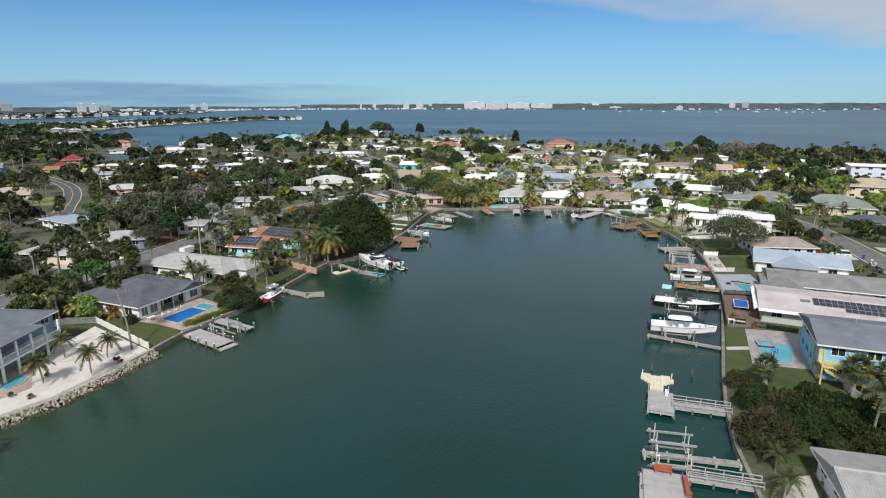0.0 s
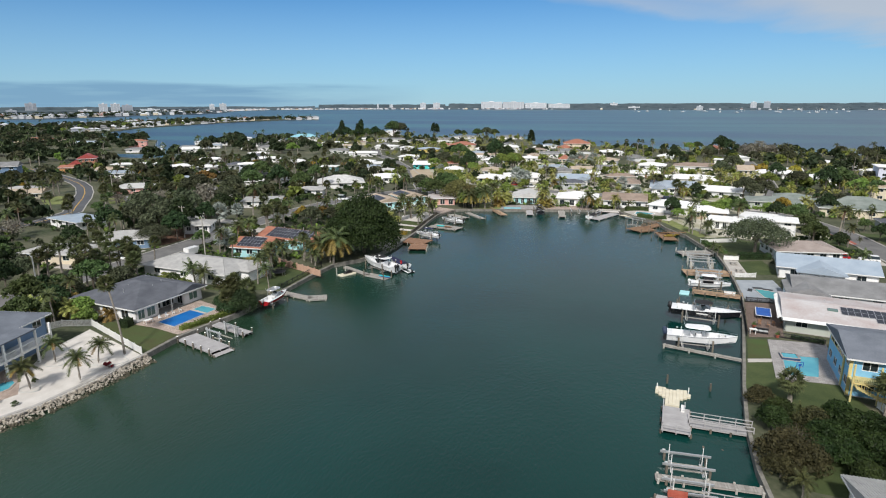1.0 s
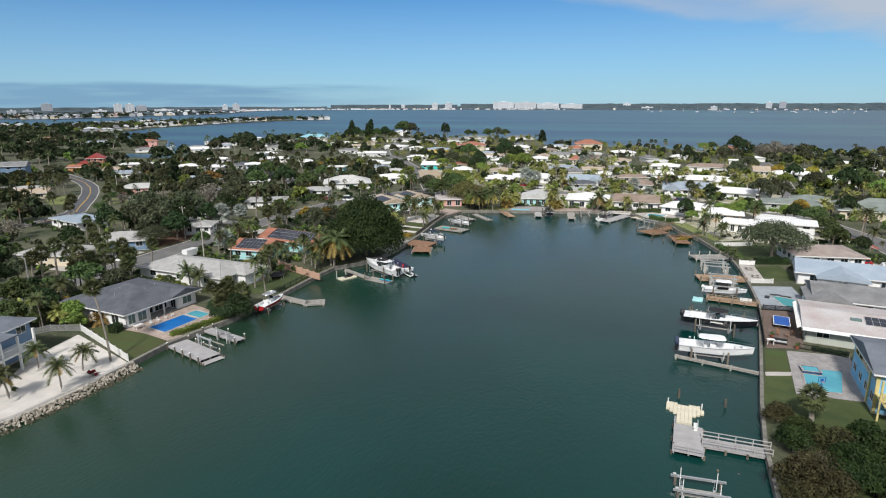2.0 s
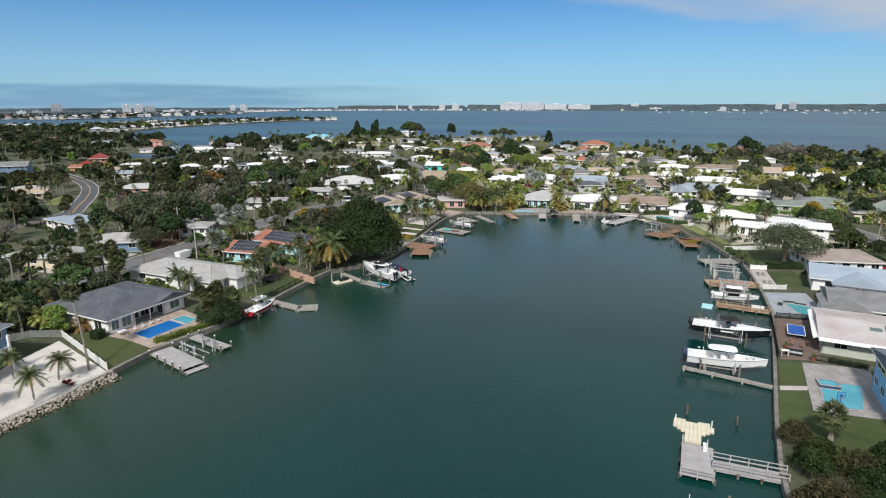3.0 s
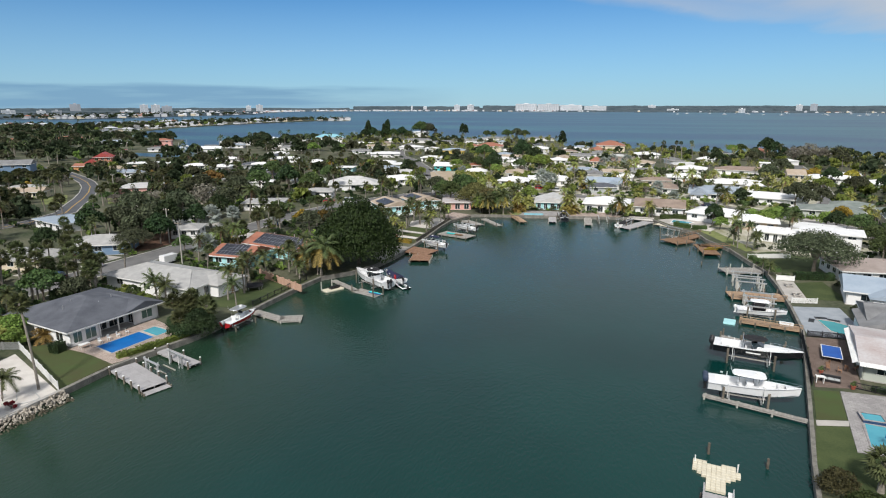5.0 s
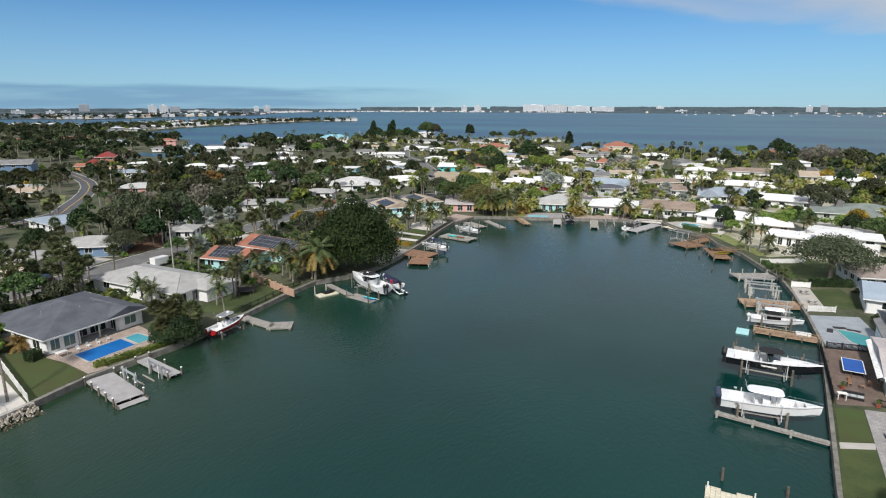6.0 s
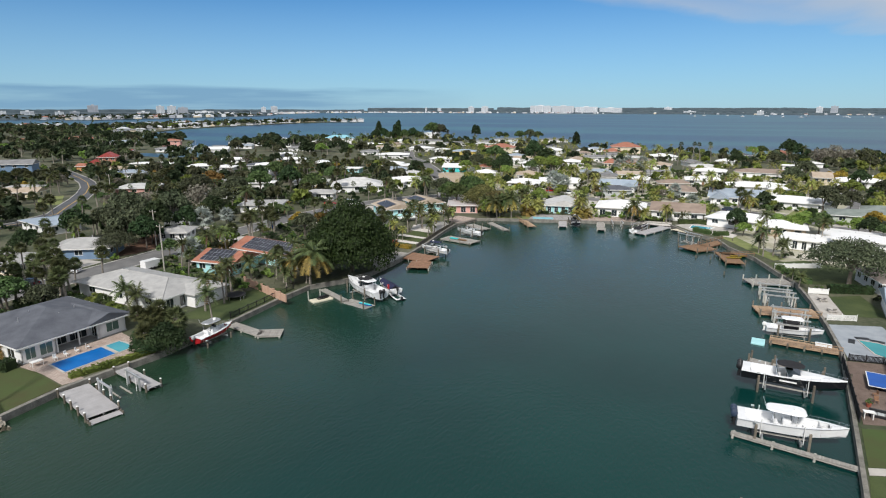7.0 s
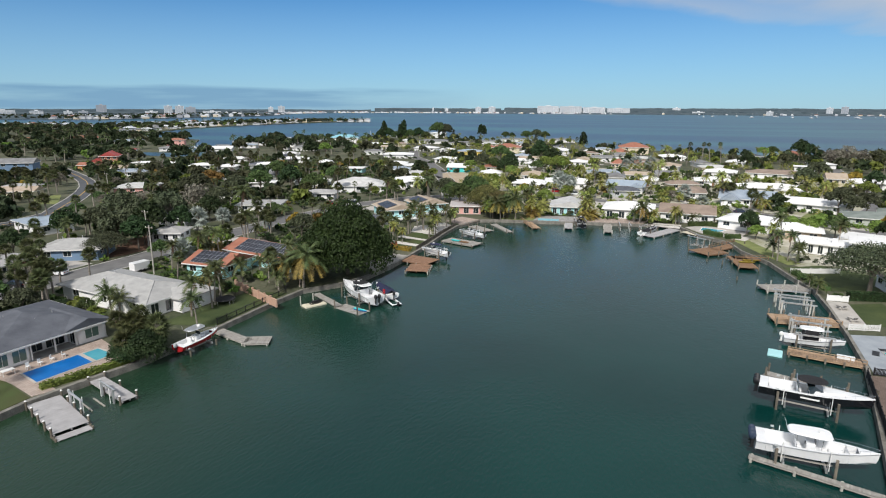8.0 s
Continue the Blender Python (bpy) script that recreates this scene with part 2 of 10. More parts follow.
M["pile"] = surface("pile_wood", (0.09, 0.08, 0.065), (0.22, 0.19, 0.15), 0.9, 1.5, 9, 0.5, vary=0.25)
M["pile_light"] = surface("pale_pile", (0.38, 0.36, 0.32), (0.55, 0.53, 0.48), 0.85, 1.5, 9, 0.4, vary=0.15)
M["comp_grey"] = surface("grey_composite_decking", (0.33, 0.32, 0.32), (0.44, 0.43, 0.43), 0.7, 0.8, 12, 0.15, island=0.06)
M["alu"] = surface("aluminium", (0.55, 0.56, 0.57), (0.72, 0.73, 0.74), 0.35, 2.0, 12, 0.05, metal=0.7)
M["white"] = surface("white_paint", (0.70, 0.70, 0.68), (0.82, 0.82, 0.80), 0.5, 0.6, 9, 0.05)
# White coating, its colour lightened to carry the sun at the canal's head.
M["white_roof"] = surface("white_roof_coating", (0.72, 0.72, 0.71), (0.87, 0.87, 0.86), 0.6, 0.35, 5, 0.1, vary=0.08)
M["stained_roof"] = surface("stained_white_roof", (0.40, 0.32, 0.30), (0.56, 0.555, 0.555), 0.65, 0.22, 3.0, 0.1)
M["white_tile"] = surface("white_roof_tile", (0.4, 0.4, 0.39), (0.6, 0.595, 0.58), 0.65, 0.5, 6, 0.15, vary=0.06)
M["pale_blue_roof"] = surface("pale_blue_metal_roof", (0.28, 0.345, 0.42), (0.38, 0.445, 0.51), 0.55, 0.4, 5, 0.05)
# White tile greyed down: cloud shade is put into the roof colour.
M["old_tile"] = surface("shade_greyed_roof_tile", (0.30, 0.30, 0.295), (0.45, 0.445, 0.43), 0.7, 0.8, 7, 0.2)
M["grey_shingle"] = surface("dark_grey_shingle", (0.068, 0.074, 0.09), (0.128, 0.137, 0.158), 0.9, 0.5, 9, 0.4)
M["mid_shingle"] = surface("mid_grey_shingle", (0.15, 0.152, 0.155), (0.27, 0.272, 0.275), 0.9, 0.4, 7, 0.4)
M["blue_shingle"] = surface("blue_grey_shingle", (0.22, 0.27, 0.33), (0.36, 0.41, 0.47), 0.9, 0.4, 7, 0.4)
M["brown_shingle"] = surface("brown_shingle", (0.20, 0.15, 0.12), (0.34, 0.27, 0.22), 0.9, 0.4, 7, 0.4)
M["tan_shingle"] = surface("tan_shingle", (0.34, 0.27, 0.20), (0.48, 0.40, 0.32), 0.9, 0.4, 7, 0.4)
M["taupe_shingle"] = surface("taupe_shingle", (0.25, 0.205, 0.185), (0.38, 0.325, 0.295), 0.9, 0.4, 7, 0.4)
M["green_shingle"] = surface("green_grey_shingle", (0.15, 0.18, 0.16), (0.26, 0.29, 0.27), 0.9, 0.4, 7, 0.4)
M["terracotta"] = surface("terracotta_tile", (0.27, 0.105, 0.07), (0.39, 0.175, 0.115), 0.8, 0.5, 6, 0.4)
M["red_roof"] = surface("red_roof_paint", (0.30, 0.055, 0.05), (0.41, 0.085, 0.075), 0.6, 0.5, 6, 0.2)
M["aqua_roof"] = surface("aqua_metal_roof", (0.20, 0.46, 0.55), (0.30, 0.56, 0.64), 0.5, 0.5, 6, 0.1)
for key, low in {"wall_white": (0.76, 0.76, 0.745), "wall_cream": (0.62, 0.55, 0.42), "wall_aqua": (0.36, 0.64, 0.66), "wall_blue": (0.14, 0.22, 0.33), "wall_pink": (0.62, 0.34, 0.30),
                 "wall_grey": (0.38, 0.40, 0.40), "wall_turquoise": (0.05, 0.50, 0.52), "wall_sage": (0.42, 0.45, 0.40), "wall_sky": (0.20, 0.45, 0.66), "wall_orange": (0.55, 0.27, 0.12), "wall_brick": (0.36, 0.17, 0.11),
                 "wall_tan": (0.48, 0.38, 0.28), "wall_yellow": (0.66, 0.50, 0.14), "wall_lilac": (0.60, 0.62, 0.72)}.items():
    M[key] = surface(key, low, tuple(min(0.86, c * 1.15 + 0.01) for c in low), 0.75, 0.4, 7, 0.15)
M["yellow_paint"] = surface("yellow_paint", (0.58, 0.48, 0.20), (0.68, 0.58, 0.28), 0.6, 0.8, 8, 0.1)
M["glass"] = plain("window_glass", (0.02, 0.03, 0.035), 0.03, 0.0, 0.0, 0.8)
M["glass_green"] = plain("green_window_glass", (0.10, 0.17, 0.15), 0.05, 0.0, 0.0, 0.8)
M["solar"] = plain("solar_cell", (0.010, 0.012, 0.022), 0.3, 0.0, 0.0, 0.7)
M["black"] = plain("black_plastic", (0.015, 0.015, 0.017), 0.4)
M["tyre"] = plain("tyre_rubber", (0.02, 0.02, 0.02), 0.85)
M["chrome"] = plain("bright_metal", (0.7, 0.7, 0.72), 0.2, 1.0)
M["gel"] = surface("white_gelcoat", (0.74, 0.75, 0.76), (0.82, 0.83, 0.83), 0.2, 0.6, 5, 0.0, spec=0.5)
M["gel_black"] = plain("black_gelcoat", (0.012, 0.013, 0.016), 0.12)
M["gel_red"] = plain("red_gelcoat", (0.36, 0.02, 0.025), 0.15)
M["gel_navy"] = plain("navy_cowling", (0.035, 0.05, 0.085), 0.25)
M["canvas_navy"] = surface("navy_canvas", (0.012, 0.016, 0.045), (0.03, 0.035, 0.08), 0.9, 2, 20, 0.2)
M["canvas_black"] = surface("black_canvas", (0.012, 0.012, 0.014), (0.03, 0.03, 0.033), 0.9, 2, 20, 0.2)
M["ivory"] = surface("ivory_plastic", (0.58, 0.53, 0.40), (0.70, 0.65, 0.52), 0.6, 1, 8, 0.1)
M["pool_blue"] = water_material("pool_cover_blue", (0.003, 0.12, 0.4), (0.006, 0.16, 0.48), 0.03, 0.35, 0.4)
M["pool_aqua"] = water_material("pool_water", (0.06, 0.3, 0.4), (0.1, 0.4, 0.48), 0.08, 0.05, 0.3)
M["pool_teal"] = water_material("teal_pool_water", (0.03, 0.26, 0.28), (0.05, 0.34, 0.35), 0.06, 0.05, 0.3)
M["tile_navy"] = tiled("navy_pool_tile", (0.02, 0.05, 0.13), (0.04, 0.09, 0.20), (0.6, 0.6, 0.6), 0.15, 0.15, 0.01, 0.3)
M["blue_play"] = surface("blue_table", (0.015, 0.08, 0.35), (0.02, 0.11, 0.42), 0.5, 1, 8, 0.0)
M["red_paint"] = surface("red_bench_paint", (0.30, 0.07, 0.045), (0.40, 0.12, 0.08), 0.7, 1, 8, 0.1)
M["line_yellow"] = surface("road_paint", (0.42, 0.26, 0.06), (0.55, 0.36, 0.10), 0.8, 1, 9, 0.0)
M["brick_pink"] = surface("pink_block", (0.40, 0.25, 0.18), (0.52, 0.35, 0.26), 0.9, 1, 8, 0.2)
M["mulch"] = surface("mulch", (0.07, 0.04, 0.025), (0.16, 0.09, 0.06), 0.95, 0.8, 8, 0.5)
M["trunk"] = surface("bark", (0.10, 0.085, 0.07), (0.22, 0.19, 0.155), 0.95, 1.5, 9, 0.6, vary=0.2)
M["palm_trunk"] = surface("palm_bark", (0.17, 0.15, 0.125), (0.34, 0.31, 0.27), 0.95, 1.2, 9, 0.5, vary=0.2, stretch=(1, 1, 3))
M["leaf_dark"] = surface("dark_leaves", (0.012, 0.027, 0.011), (0.050, 0.085, 0.034), 0.55, 0.6, 4, 0.0, vary=0.25, leaf=True, island=0.35)
M["leaf_banyan"] = surface("rust_tinged_leaves", (0.060, 0.066, 0.024), (0.185, 0.168, 0.066), 0.6, 0.6, 4, 0.0, vary=0.1, leaf=True, island=0.4)
M["frond_sabal"] = surface("grey_green_fronds", (0.028, 0.042, 0.017), (0.118, 0.136, 0.058), 0.6, 0.7, 4, 0.0, vary=0.25, leaf=True, island=0.45)
# Olive-brown leaves, darkened so the colour carries the right bank's cloud shade.
M["leaf_brown"] = surface("brownish_shaded_leaves", (0.022, 0.024, 0.011), (0.085, 0.080, 0.034), 0.6, 0.6, 4, 0.0, vary=0.15, leaf=True, island=0.4)
M["leaf_ficus"] = surface("glossy_dark_leaves", (0.012, 0.025, 0.008), (0.042, 0.068, 0.020), 0.5, 0.6, 4, 0.0, vary=0.05, leaf=True, island=0.4)
M["leaf_mid"] = surface("green_leaves", (0.029, 0.057, 0.020), (0.106, 0.155, 0.055), 0.55, 0.6, 4, 0.0, vary=0.3, leaf=True, island=0.35)
M["leaf_olive"] = surface("olive_leaves", (0.036, 0.048, 0.028), (0.106, 0.124, 0.070), 0.6, 0.6, 4, 0.0, vary=0.3, leaf=True, island=0.35)
# Darker, greyer leaf copies for far trees: shade is put into the colour.
M["leaf_far"] = surface("far_shade_leaves", (0.014, 0.027, 0.015), (0.058, 0.080, 0.036), 0.6, 0.12, 3, 0.0, leaf=True, island=0.4)
M["leaf_far_olive"] = surface("far_olive_shade_leaves", (0.030, 0.036, 0.021), (0.100, 0.104, 0.056), 0.6, 0.12, 3, 0.0, leaf=True, island=0.4)
M["leaf_grey"] = surface("greyish_twigs", (0.138, 0.130, 0.104), (0.255, 0.244, 0.198), 0.8, 0.6, 4, 0.0, vary=0.2, leaf=True, island=0.3)
# Bright green leaves, raised further to carry the sun at the canal's head.
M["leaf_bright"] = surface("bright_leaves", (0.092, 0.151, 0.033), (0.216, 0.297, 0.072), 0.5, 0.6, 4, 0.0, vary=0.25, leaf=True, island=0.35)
M["leaf_yellow"] = surface("yellow_leaves", (0.22, 0.19, 0.03), (0.42, 0.36, 0.06), 0.5, 0.6, 4, 0.0, vary=0.2, leaf=True, island=0.35)
M["leaf_rust"] = surface("rusty_leaves", (0.13, 0.095, 0.024), (0.26, 0.185, 0.05), 0.6, 0.6, 4, 0.0, vary=0.2, leaf=True, island=0.35)
M["frond"] = surface("palm_fronds", (0.030, 0.048, 0.019), (0.125, 0.150, 0.060), 0.5, 0.7, 4, 0.0, vary=0.25, leaf=True, island=0.4)
# Yellow-green fronds with the strong sunlight put into their colour.
M["frond_sun"] = surface("sun_painted_fronds", (0.146, 0.183, 0.046), (0.347, 0.378, 0.115), 0.5, 0.7, 4, 0.0, vary=0.2, leaf=True, island=0.4)
M["frond_dead"] = surface("dry_fronds", (0.16, 0.11, 0.06), (0.26, 0.19, 0.11), 0.8, 0.7, 4, 0.0, vary=0.15, leaf=True, island=0.3)
M["frond_gold"] = surface("golden_fronds", (0.150, 0.134, 0.034), (0.330, 0.262, 0.070), 0.5, 0.7, 4, 0.0, vary=0.15, leaf=True, island=0.4)
M["frond_silver"] = surface("silver_fronds", (0.20, 0.23, 0.20), (0.36, 0.40, 0.37), 0.6, 0.7, 4, 0.0, vary=0.1, leaf=True, island=0.25)
M["flower_red"] = surface("dark_red_leaves", (0.10, 0.01, 0.015), (0.22, 0.03, 0.035), 0.6, 2, 6, 0.0, leaf=True, island=0.3)
# Far shore: the air's blue haze is mixed into these base colours.
M["far_wood"] = surface("haze_painted_trees", (0.045, 0.068, 0.085), (0.08, 0.108, 0.122), 1.0, 0.012, 0.05, 0.0)
M["far_white"] = surface("haze_painted_walls", (0.56, 0.58, 0.60), (0.68, 0.70, 0.72), 0.9, 0.02, 0.2, 0.0, vary=0.12)
M["far_grey"] = surface("haze_painted_concrete", (0.34, 0.36, 0.40), (0.44, 0.46, 0.50), 0.9, 0.02, 0.2, 0.0, vary=0.12)
M["far_glass"] = plain("haze_painted_windows", (0.30, 0.35, 0.40), 0.3)

# ---- builders ----
rng = random.Random(7)


def thing(name, at, rot=0.0, label="", category="", group="", kind=""):
    """The Empty at a thing's base that carries its parts."""
    ob = new(name)
    ob.empty_display_size = 0.2
    ob.matrix_basis = pose(at[0], at[1], at[2], 0, 0, rot)
    return tagged(ob, label, category, group, kind)


def meshed(name, bm, material):
    me = bpy.data.meshes.new(name)
    bm.to_mesh(me)
    bm.free()
    for m in material if isinstance(material, (list, tuple)) else [material]:
        me.materials.append(M[m])
    return me


def part(name, bm, material, parent=None, label="", m=None):
    """One mesh object under a thing or a part, from a bmesh or from a mesh that is shared."""
    me = bm if isinstance(bm, bpy.types.Mesh) else meshed(name, bm, material)
    ob = new(name, me)
    if parent:
        ob.parent = parent
    if m is not None:
        ob.matrix_basis = m
    return tagged(ob, label)


def box(bm, x0, y0, z0, x1, y1, z1, bevel=0.0):
    made = bmesh.ops.create_cube(bm, size=1.0)["verts"]
    bmesh.ops.scale(bm, vec=(x1 - x0, y1 - y0, z1 - z0), verts=made)
    bmesh.ops.translate(bm, vec=((x0 + x1) / 2, (y0 + y1) / 2, (z0 + z1) / 2), verts=made)
    if bevel:
        edges = list({e for v in made for e in v.link_edges})
        bmesh.ops.bevel(bm, geom=edges, offset=bevel, segments=1, affect="EDGES")
    return bm


def boxes(*rows):
    bm = bmesh.new()
    for r in rows:
        box(bm, *r)
    return bm


def solid(bm, bottom, top):
    """A closed form between two rings of as many points."""
    a, b = [bm.verts.new(p) for p in bottom], [bm.verts.new(p) for p in top]
    n = len(a)
    for i in range(n):
        bm.faces.new((a[i], a[(i + 1) % n], b[(i + 1) % n], b[i]))
    bm.faces.new(a[::-1])
    bm.faces.new(b)
    return bm


def slab(points, z0, z1):
    """A flat plate over a polygon of the plan (anticlockwise)."""
    bm = bmesh.new()
    area = sum(points[i - 1][0] * points[i][1] - points[i][0] * points[i - 1][1] for i in range(len(points)))
    ring = points if area > 0 else points[::-1]
    return solid(bm, [(x, y, z0) for x, y in ring], [(x, y, z1) for x, y in ring])


def tube(bm, path, radii, sides=6):
    """A tapered tube along a path."""
    rings = []
    for i, p in enumerate(path):
        p = Vector(p)
        d = (Vector(path[min(i + 1, len(path) - 1)]) - Vector(path[max(i - 1, 0)])).normalized()
        side = d.cross(Vector((0, 0, 1)))
        side = side.normalized() if side.length > 0.05 else Vector((1, 0, 0))
        up = side.cross(d).normalized()
        r = radii[i] if isinstance(radii, (list, tuple)) else radii
        rings.append([bm.verts.new(p + r * (math.cos(a) * side + math.sin(a) * up)) for a in (2 * math.pi * j / sides for j in range(sides))])
    for a, b in zip(rings, rings[1:]):
        for j in range(sides):
            bm.faces.new((a[j], a[(j + 1) % sides], b[(j + 1) % sides], b[j]))
    bm.faces.new(rings[0][::-1])
    bm.faces.new(rings[-1])
    return bm


def rod(bm, a, b, r=0.04, sides=6):
    return tube(bm, [a, b], r, sides)


def inside(x, y, ring):
    hit = False
    for i in range(len(ring)):
        (ax, ay), (bx, by) = ring[i - 1], ring[i]
        if (ay > y) != (by > y) and x < (bx - ax) * (y - ay) / (by - ay) + ax:
            hit = not hit
    return hit


BLOCKED = {}  # discs of the plan in which nothing grows (x, y, radius), sorted into squares of 20 m


def block(x, y, r):
    for i in range(int((x - r) // 20), int((x + r) // 20) + 1):
        for j in range(int((y - r) // 20), int((y + r) // 20) + 1):
            BLOCKED.setdefault((i, j), []).append((x, y, r))


def free(x, y, r=1.0):
    for i in range(int((x - r) // 20), int((x + r) // 20) + 1):
        for j in range(int((y - r) // 20), int((y + r) // 20) + 1):
            for a, b, c in BLOCKED.get((i, j), ()):
                if (x - a) ** 2 + (y - b) ** 2 < (c + r) ** 2:
                    return False
    return True


def local(x, y, rot, u, v):
    c, s = math.cos(radians(rot)), math.sin(radians(rot))
    return x + c * u - s * v, y + s * u + c * v


# ---- houses ----
FRONTS = []  # the plan of each house: x, y, turn, width, depth


def wall_run(bm, a, b, z0, z1, thick, holes):
    """A wall from a to b with openings (from, to, sill, head, measured along it) that go through it: one closed skin."""
    a, b = Vector(a), Vector(b)
    run = (b - a).length
    u = (b - a).normalized()
    nrm = Vector((-u.y, u.x)) * thick
    ss = sorted({0.0, run, *(round(h[k], 4) for h in holes for k in (0, 1))})
    zs = sorted({z0, z1, *(round(h[k], 4) for h in holes for k in (2, 3))})
    verts = {}

    def vert(i, k, back):
        if (i, k, back) not in verts:
            p = a + u * ss[i] + (nrm if back else Vector((0, 0)))
            verts[i, k, back] = bm.verts.new((p.x, p.y, zs[k]))
        return verts[i, k, back]

    def full(i, k):
        if not (0 <= i < len(ss) - 1 and 0 <= k < len(zs) - 1):
            return False
        s, z = (ss[i] + ss[i + 1]) / 2, (zs[k] + zs[k + 1]) / 2
        return not any(h[0] < s < h[1] and h[2] < z < h[3] for h in holes)

    for i in range(len(ss) - 1):
        for k in range(len(zs) - 1):
            if not full(i, k):
                continue
            bm.faces.new((vert(i, k, 0), vert(i + 1, k, 0), vert(i + 1, k + 1, 0), vert(i, k + 1, 0)))
            bm.faces.new((vert(i, k, 1), vert(i, k + 1, 1), vert(i + 1, k + 1, 1), vert(i + 1, k, 1)))
            for di, dk, p, q in ((-1, 0, (i, k), (i, k + 1)), (1, 0, (i + 1, k + 1), (i + 1, k)), (0, -1, (i + 1, k), (i, k)), (0, 1, (i, k + 1), (i + 1, k + 1))):
                if not full(i + di, k + dk):
                    bm.faces.new((vert(*p, 0), vert(*q, 0), vert(*q, 1), vert(*p, 1)))


def window_part(parent, a, b, s0, s1, h0, h1, glass="glass", name="window", mullions=1):
    """A frame with its pane, set into an opening of the wall from a to b."""
    a, b = Vector(a), Vector(b)
    ang = math.degrees(math.atan2(b.y - a.y, b.x - a.x))
    p = a + (b - a).normalized() * (s0 + s1) / 2
    w, h, t = s1 - s0, h1 - h0, 0.08
    bars = [(-w / 2, -w / 2 + t)] + [(-w / 2 + w * i / (mullions + 1) - 0.03, -w / 2 + w * i / (mullions + 1) + 0.03) for i in range(1, mullions + 1)] + [(w / 2 - t, w / 2)]
    bm = bmesh.new()
    for (x0, x1), after in zip(bars, bars[1:] + [None]):
        box(bm, x0, 0.02, 0, x1, 0.12, t)
        box(bm, x0, 0.02, t, x1, 0.12, h - t)
        box(bm, x0, 0.02, h - t, x1, 0.12, h)
        if after:
            box(bm, x1, 0.02, 0, after[0], 0.12, t)
            box(bm, x1, 0.02, h - t, after[0], 0.12, h)
    bmesh.ops.remove_doubles(bm, verts=bm.verts, dist=0.0005)
    fr = part(name, bm, "white", parent, m=pose(p.x, p.y, h0, 0, 0, ang))
    part("pane", boxes((-w / 2 + t, 0.06, t, w / 2 - t, 0.075, h - t)), glass, fr)
    return fr


def roof_form(kind, w, d, z, over, rise, ridge=None):
    """A roof over a plan of w by d (x centred, y from 0): hip, gable (ridge along x), gable_y (ridge along y), flat or mono."""
    bm = bmesh.new()
    x0, x1, y0, y1, t = -w / 2 - over, w / 2 + over, -over, d + over, 0.2
    base = [(x0, y0, z), (x1, y0, z), (x1, y1, z), (x0, y1, z)]
    if kind in ("flat", "mono"):
        lift = rise if kind == "mono" else 0.0
        solid(bm, base[:2] + [(x1, y1, z + lift), (x0, y1, z + lift)], [(x0, y0, z + 0.28), (x1, y0, z + 0.28), (x1, y1, z + 0.28 + lift), (x0, y1, z + 0.28 + lift)])
        return bm
    low = [bm.verts.new(p) for p in base]
    eave = [bm.verts.new((x, y, z + t)) for x, y, _ in base]
    ym, xm = (y0 + y1) / 2, (x0 + x1) / 2
    if kind == "hip":
        inset = (y1 - y0) / 2 * 0.95
        if x1 - x0 > y1 - y0:
            r = [bm.verts.new((x0 + inset, ym, z + t + rise)), bm.verts.new((x1 - inset, ym, z + t + rise))]
        else:
            inset = (x1 - x0) / 2 * 0.95
            r = [bm.verts.new((xm, y0 + inset, z + t + rise)), bm.verts.new((xm, y1 - inset, z + t + rise))]
    elif kind == "gable":
        r = [bm.verts.new((x0, ym, z + t + rise)), bm.verts.new((x1, ym, z + t + rise))]
    else:
        r = [bm.verts.new((xm, y0, z + t + rise)), bm.verts.new((xm, y1, z + t + rise))]
    along_x = abs(r[0].co.y - r[1].co.y) < 0.01
    if along_x:
        bm.faces.new((eave[0], eave[1], r[1], r[0]))
        bm.faces.new((eave[1], eave[2], r[1]))
        bm.faces.new((eave[2], eave[3], r[0], r[1]))
        bm.faces.new((eave[3], eave[0], r[0]))
    else:
        bm.faces.new((eave[0], eave[1], r[0]))
        bm.faces.new((eave[1], eave[2], r[1], r[0]))
        bm.faces.new((eave[2], eave[3], r[1]))
        bm.faces.new((eave[3], eave[0], r[0], r[1]))
    for i in range(4):
        bm.faces.new((low[i], low[(i + 1) % 4], eave[(i + 1) % 4], eave[i]))
    bm.faces.new(low[::-1])
    return bm


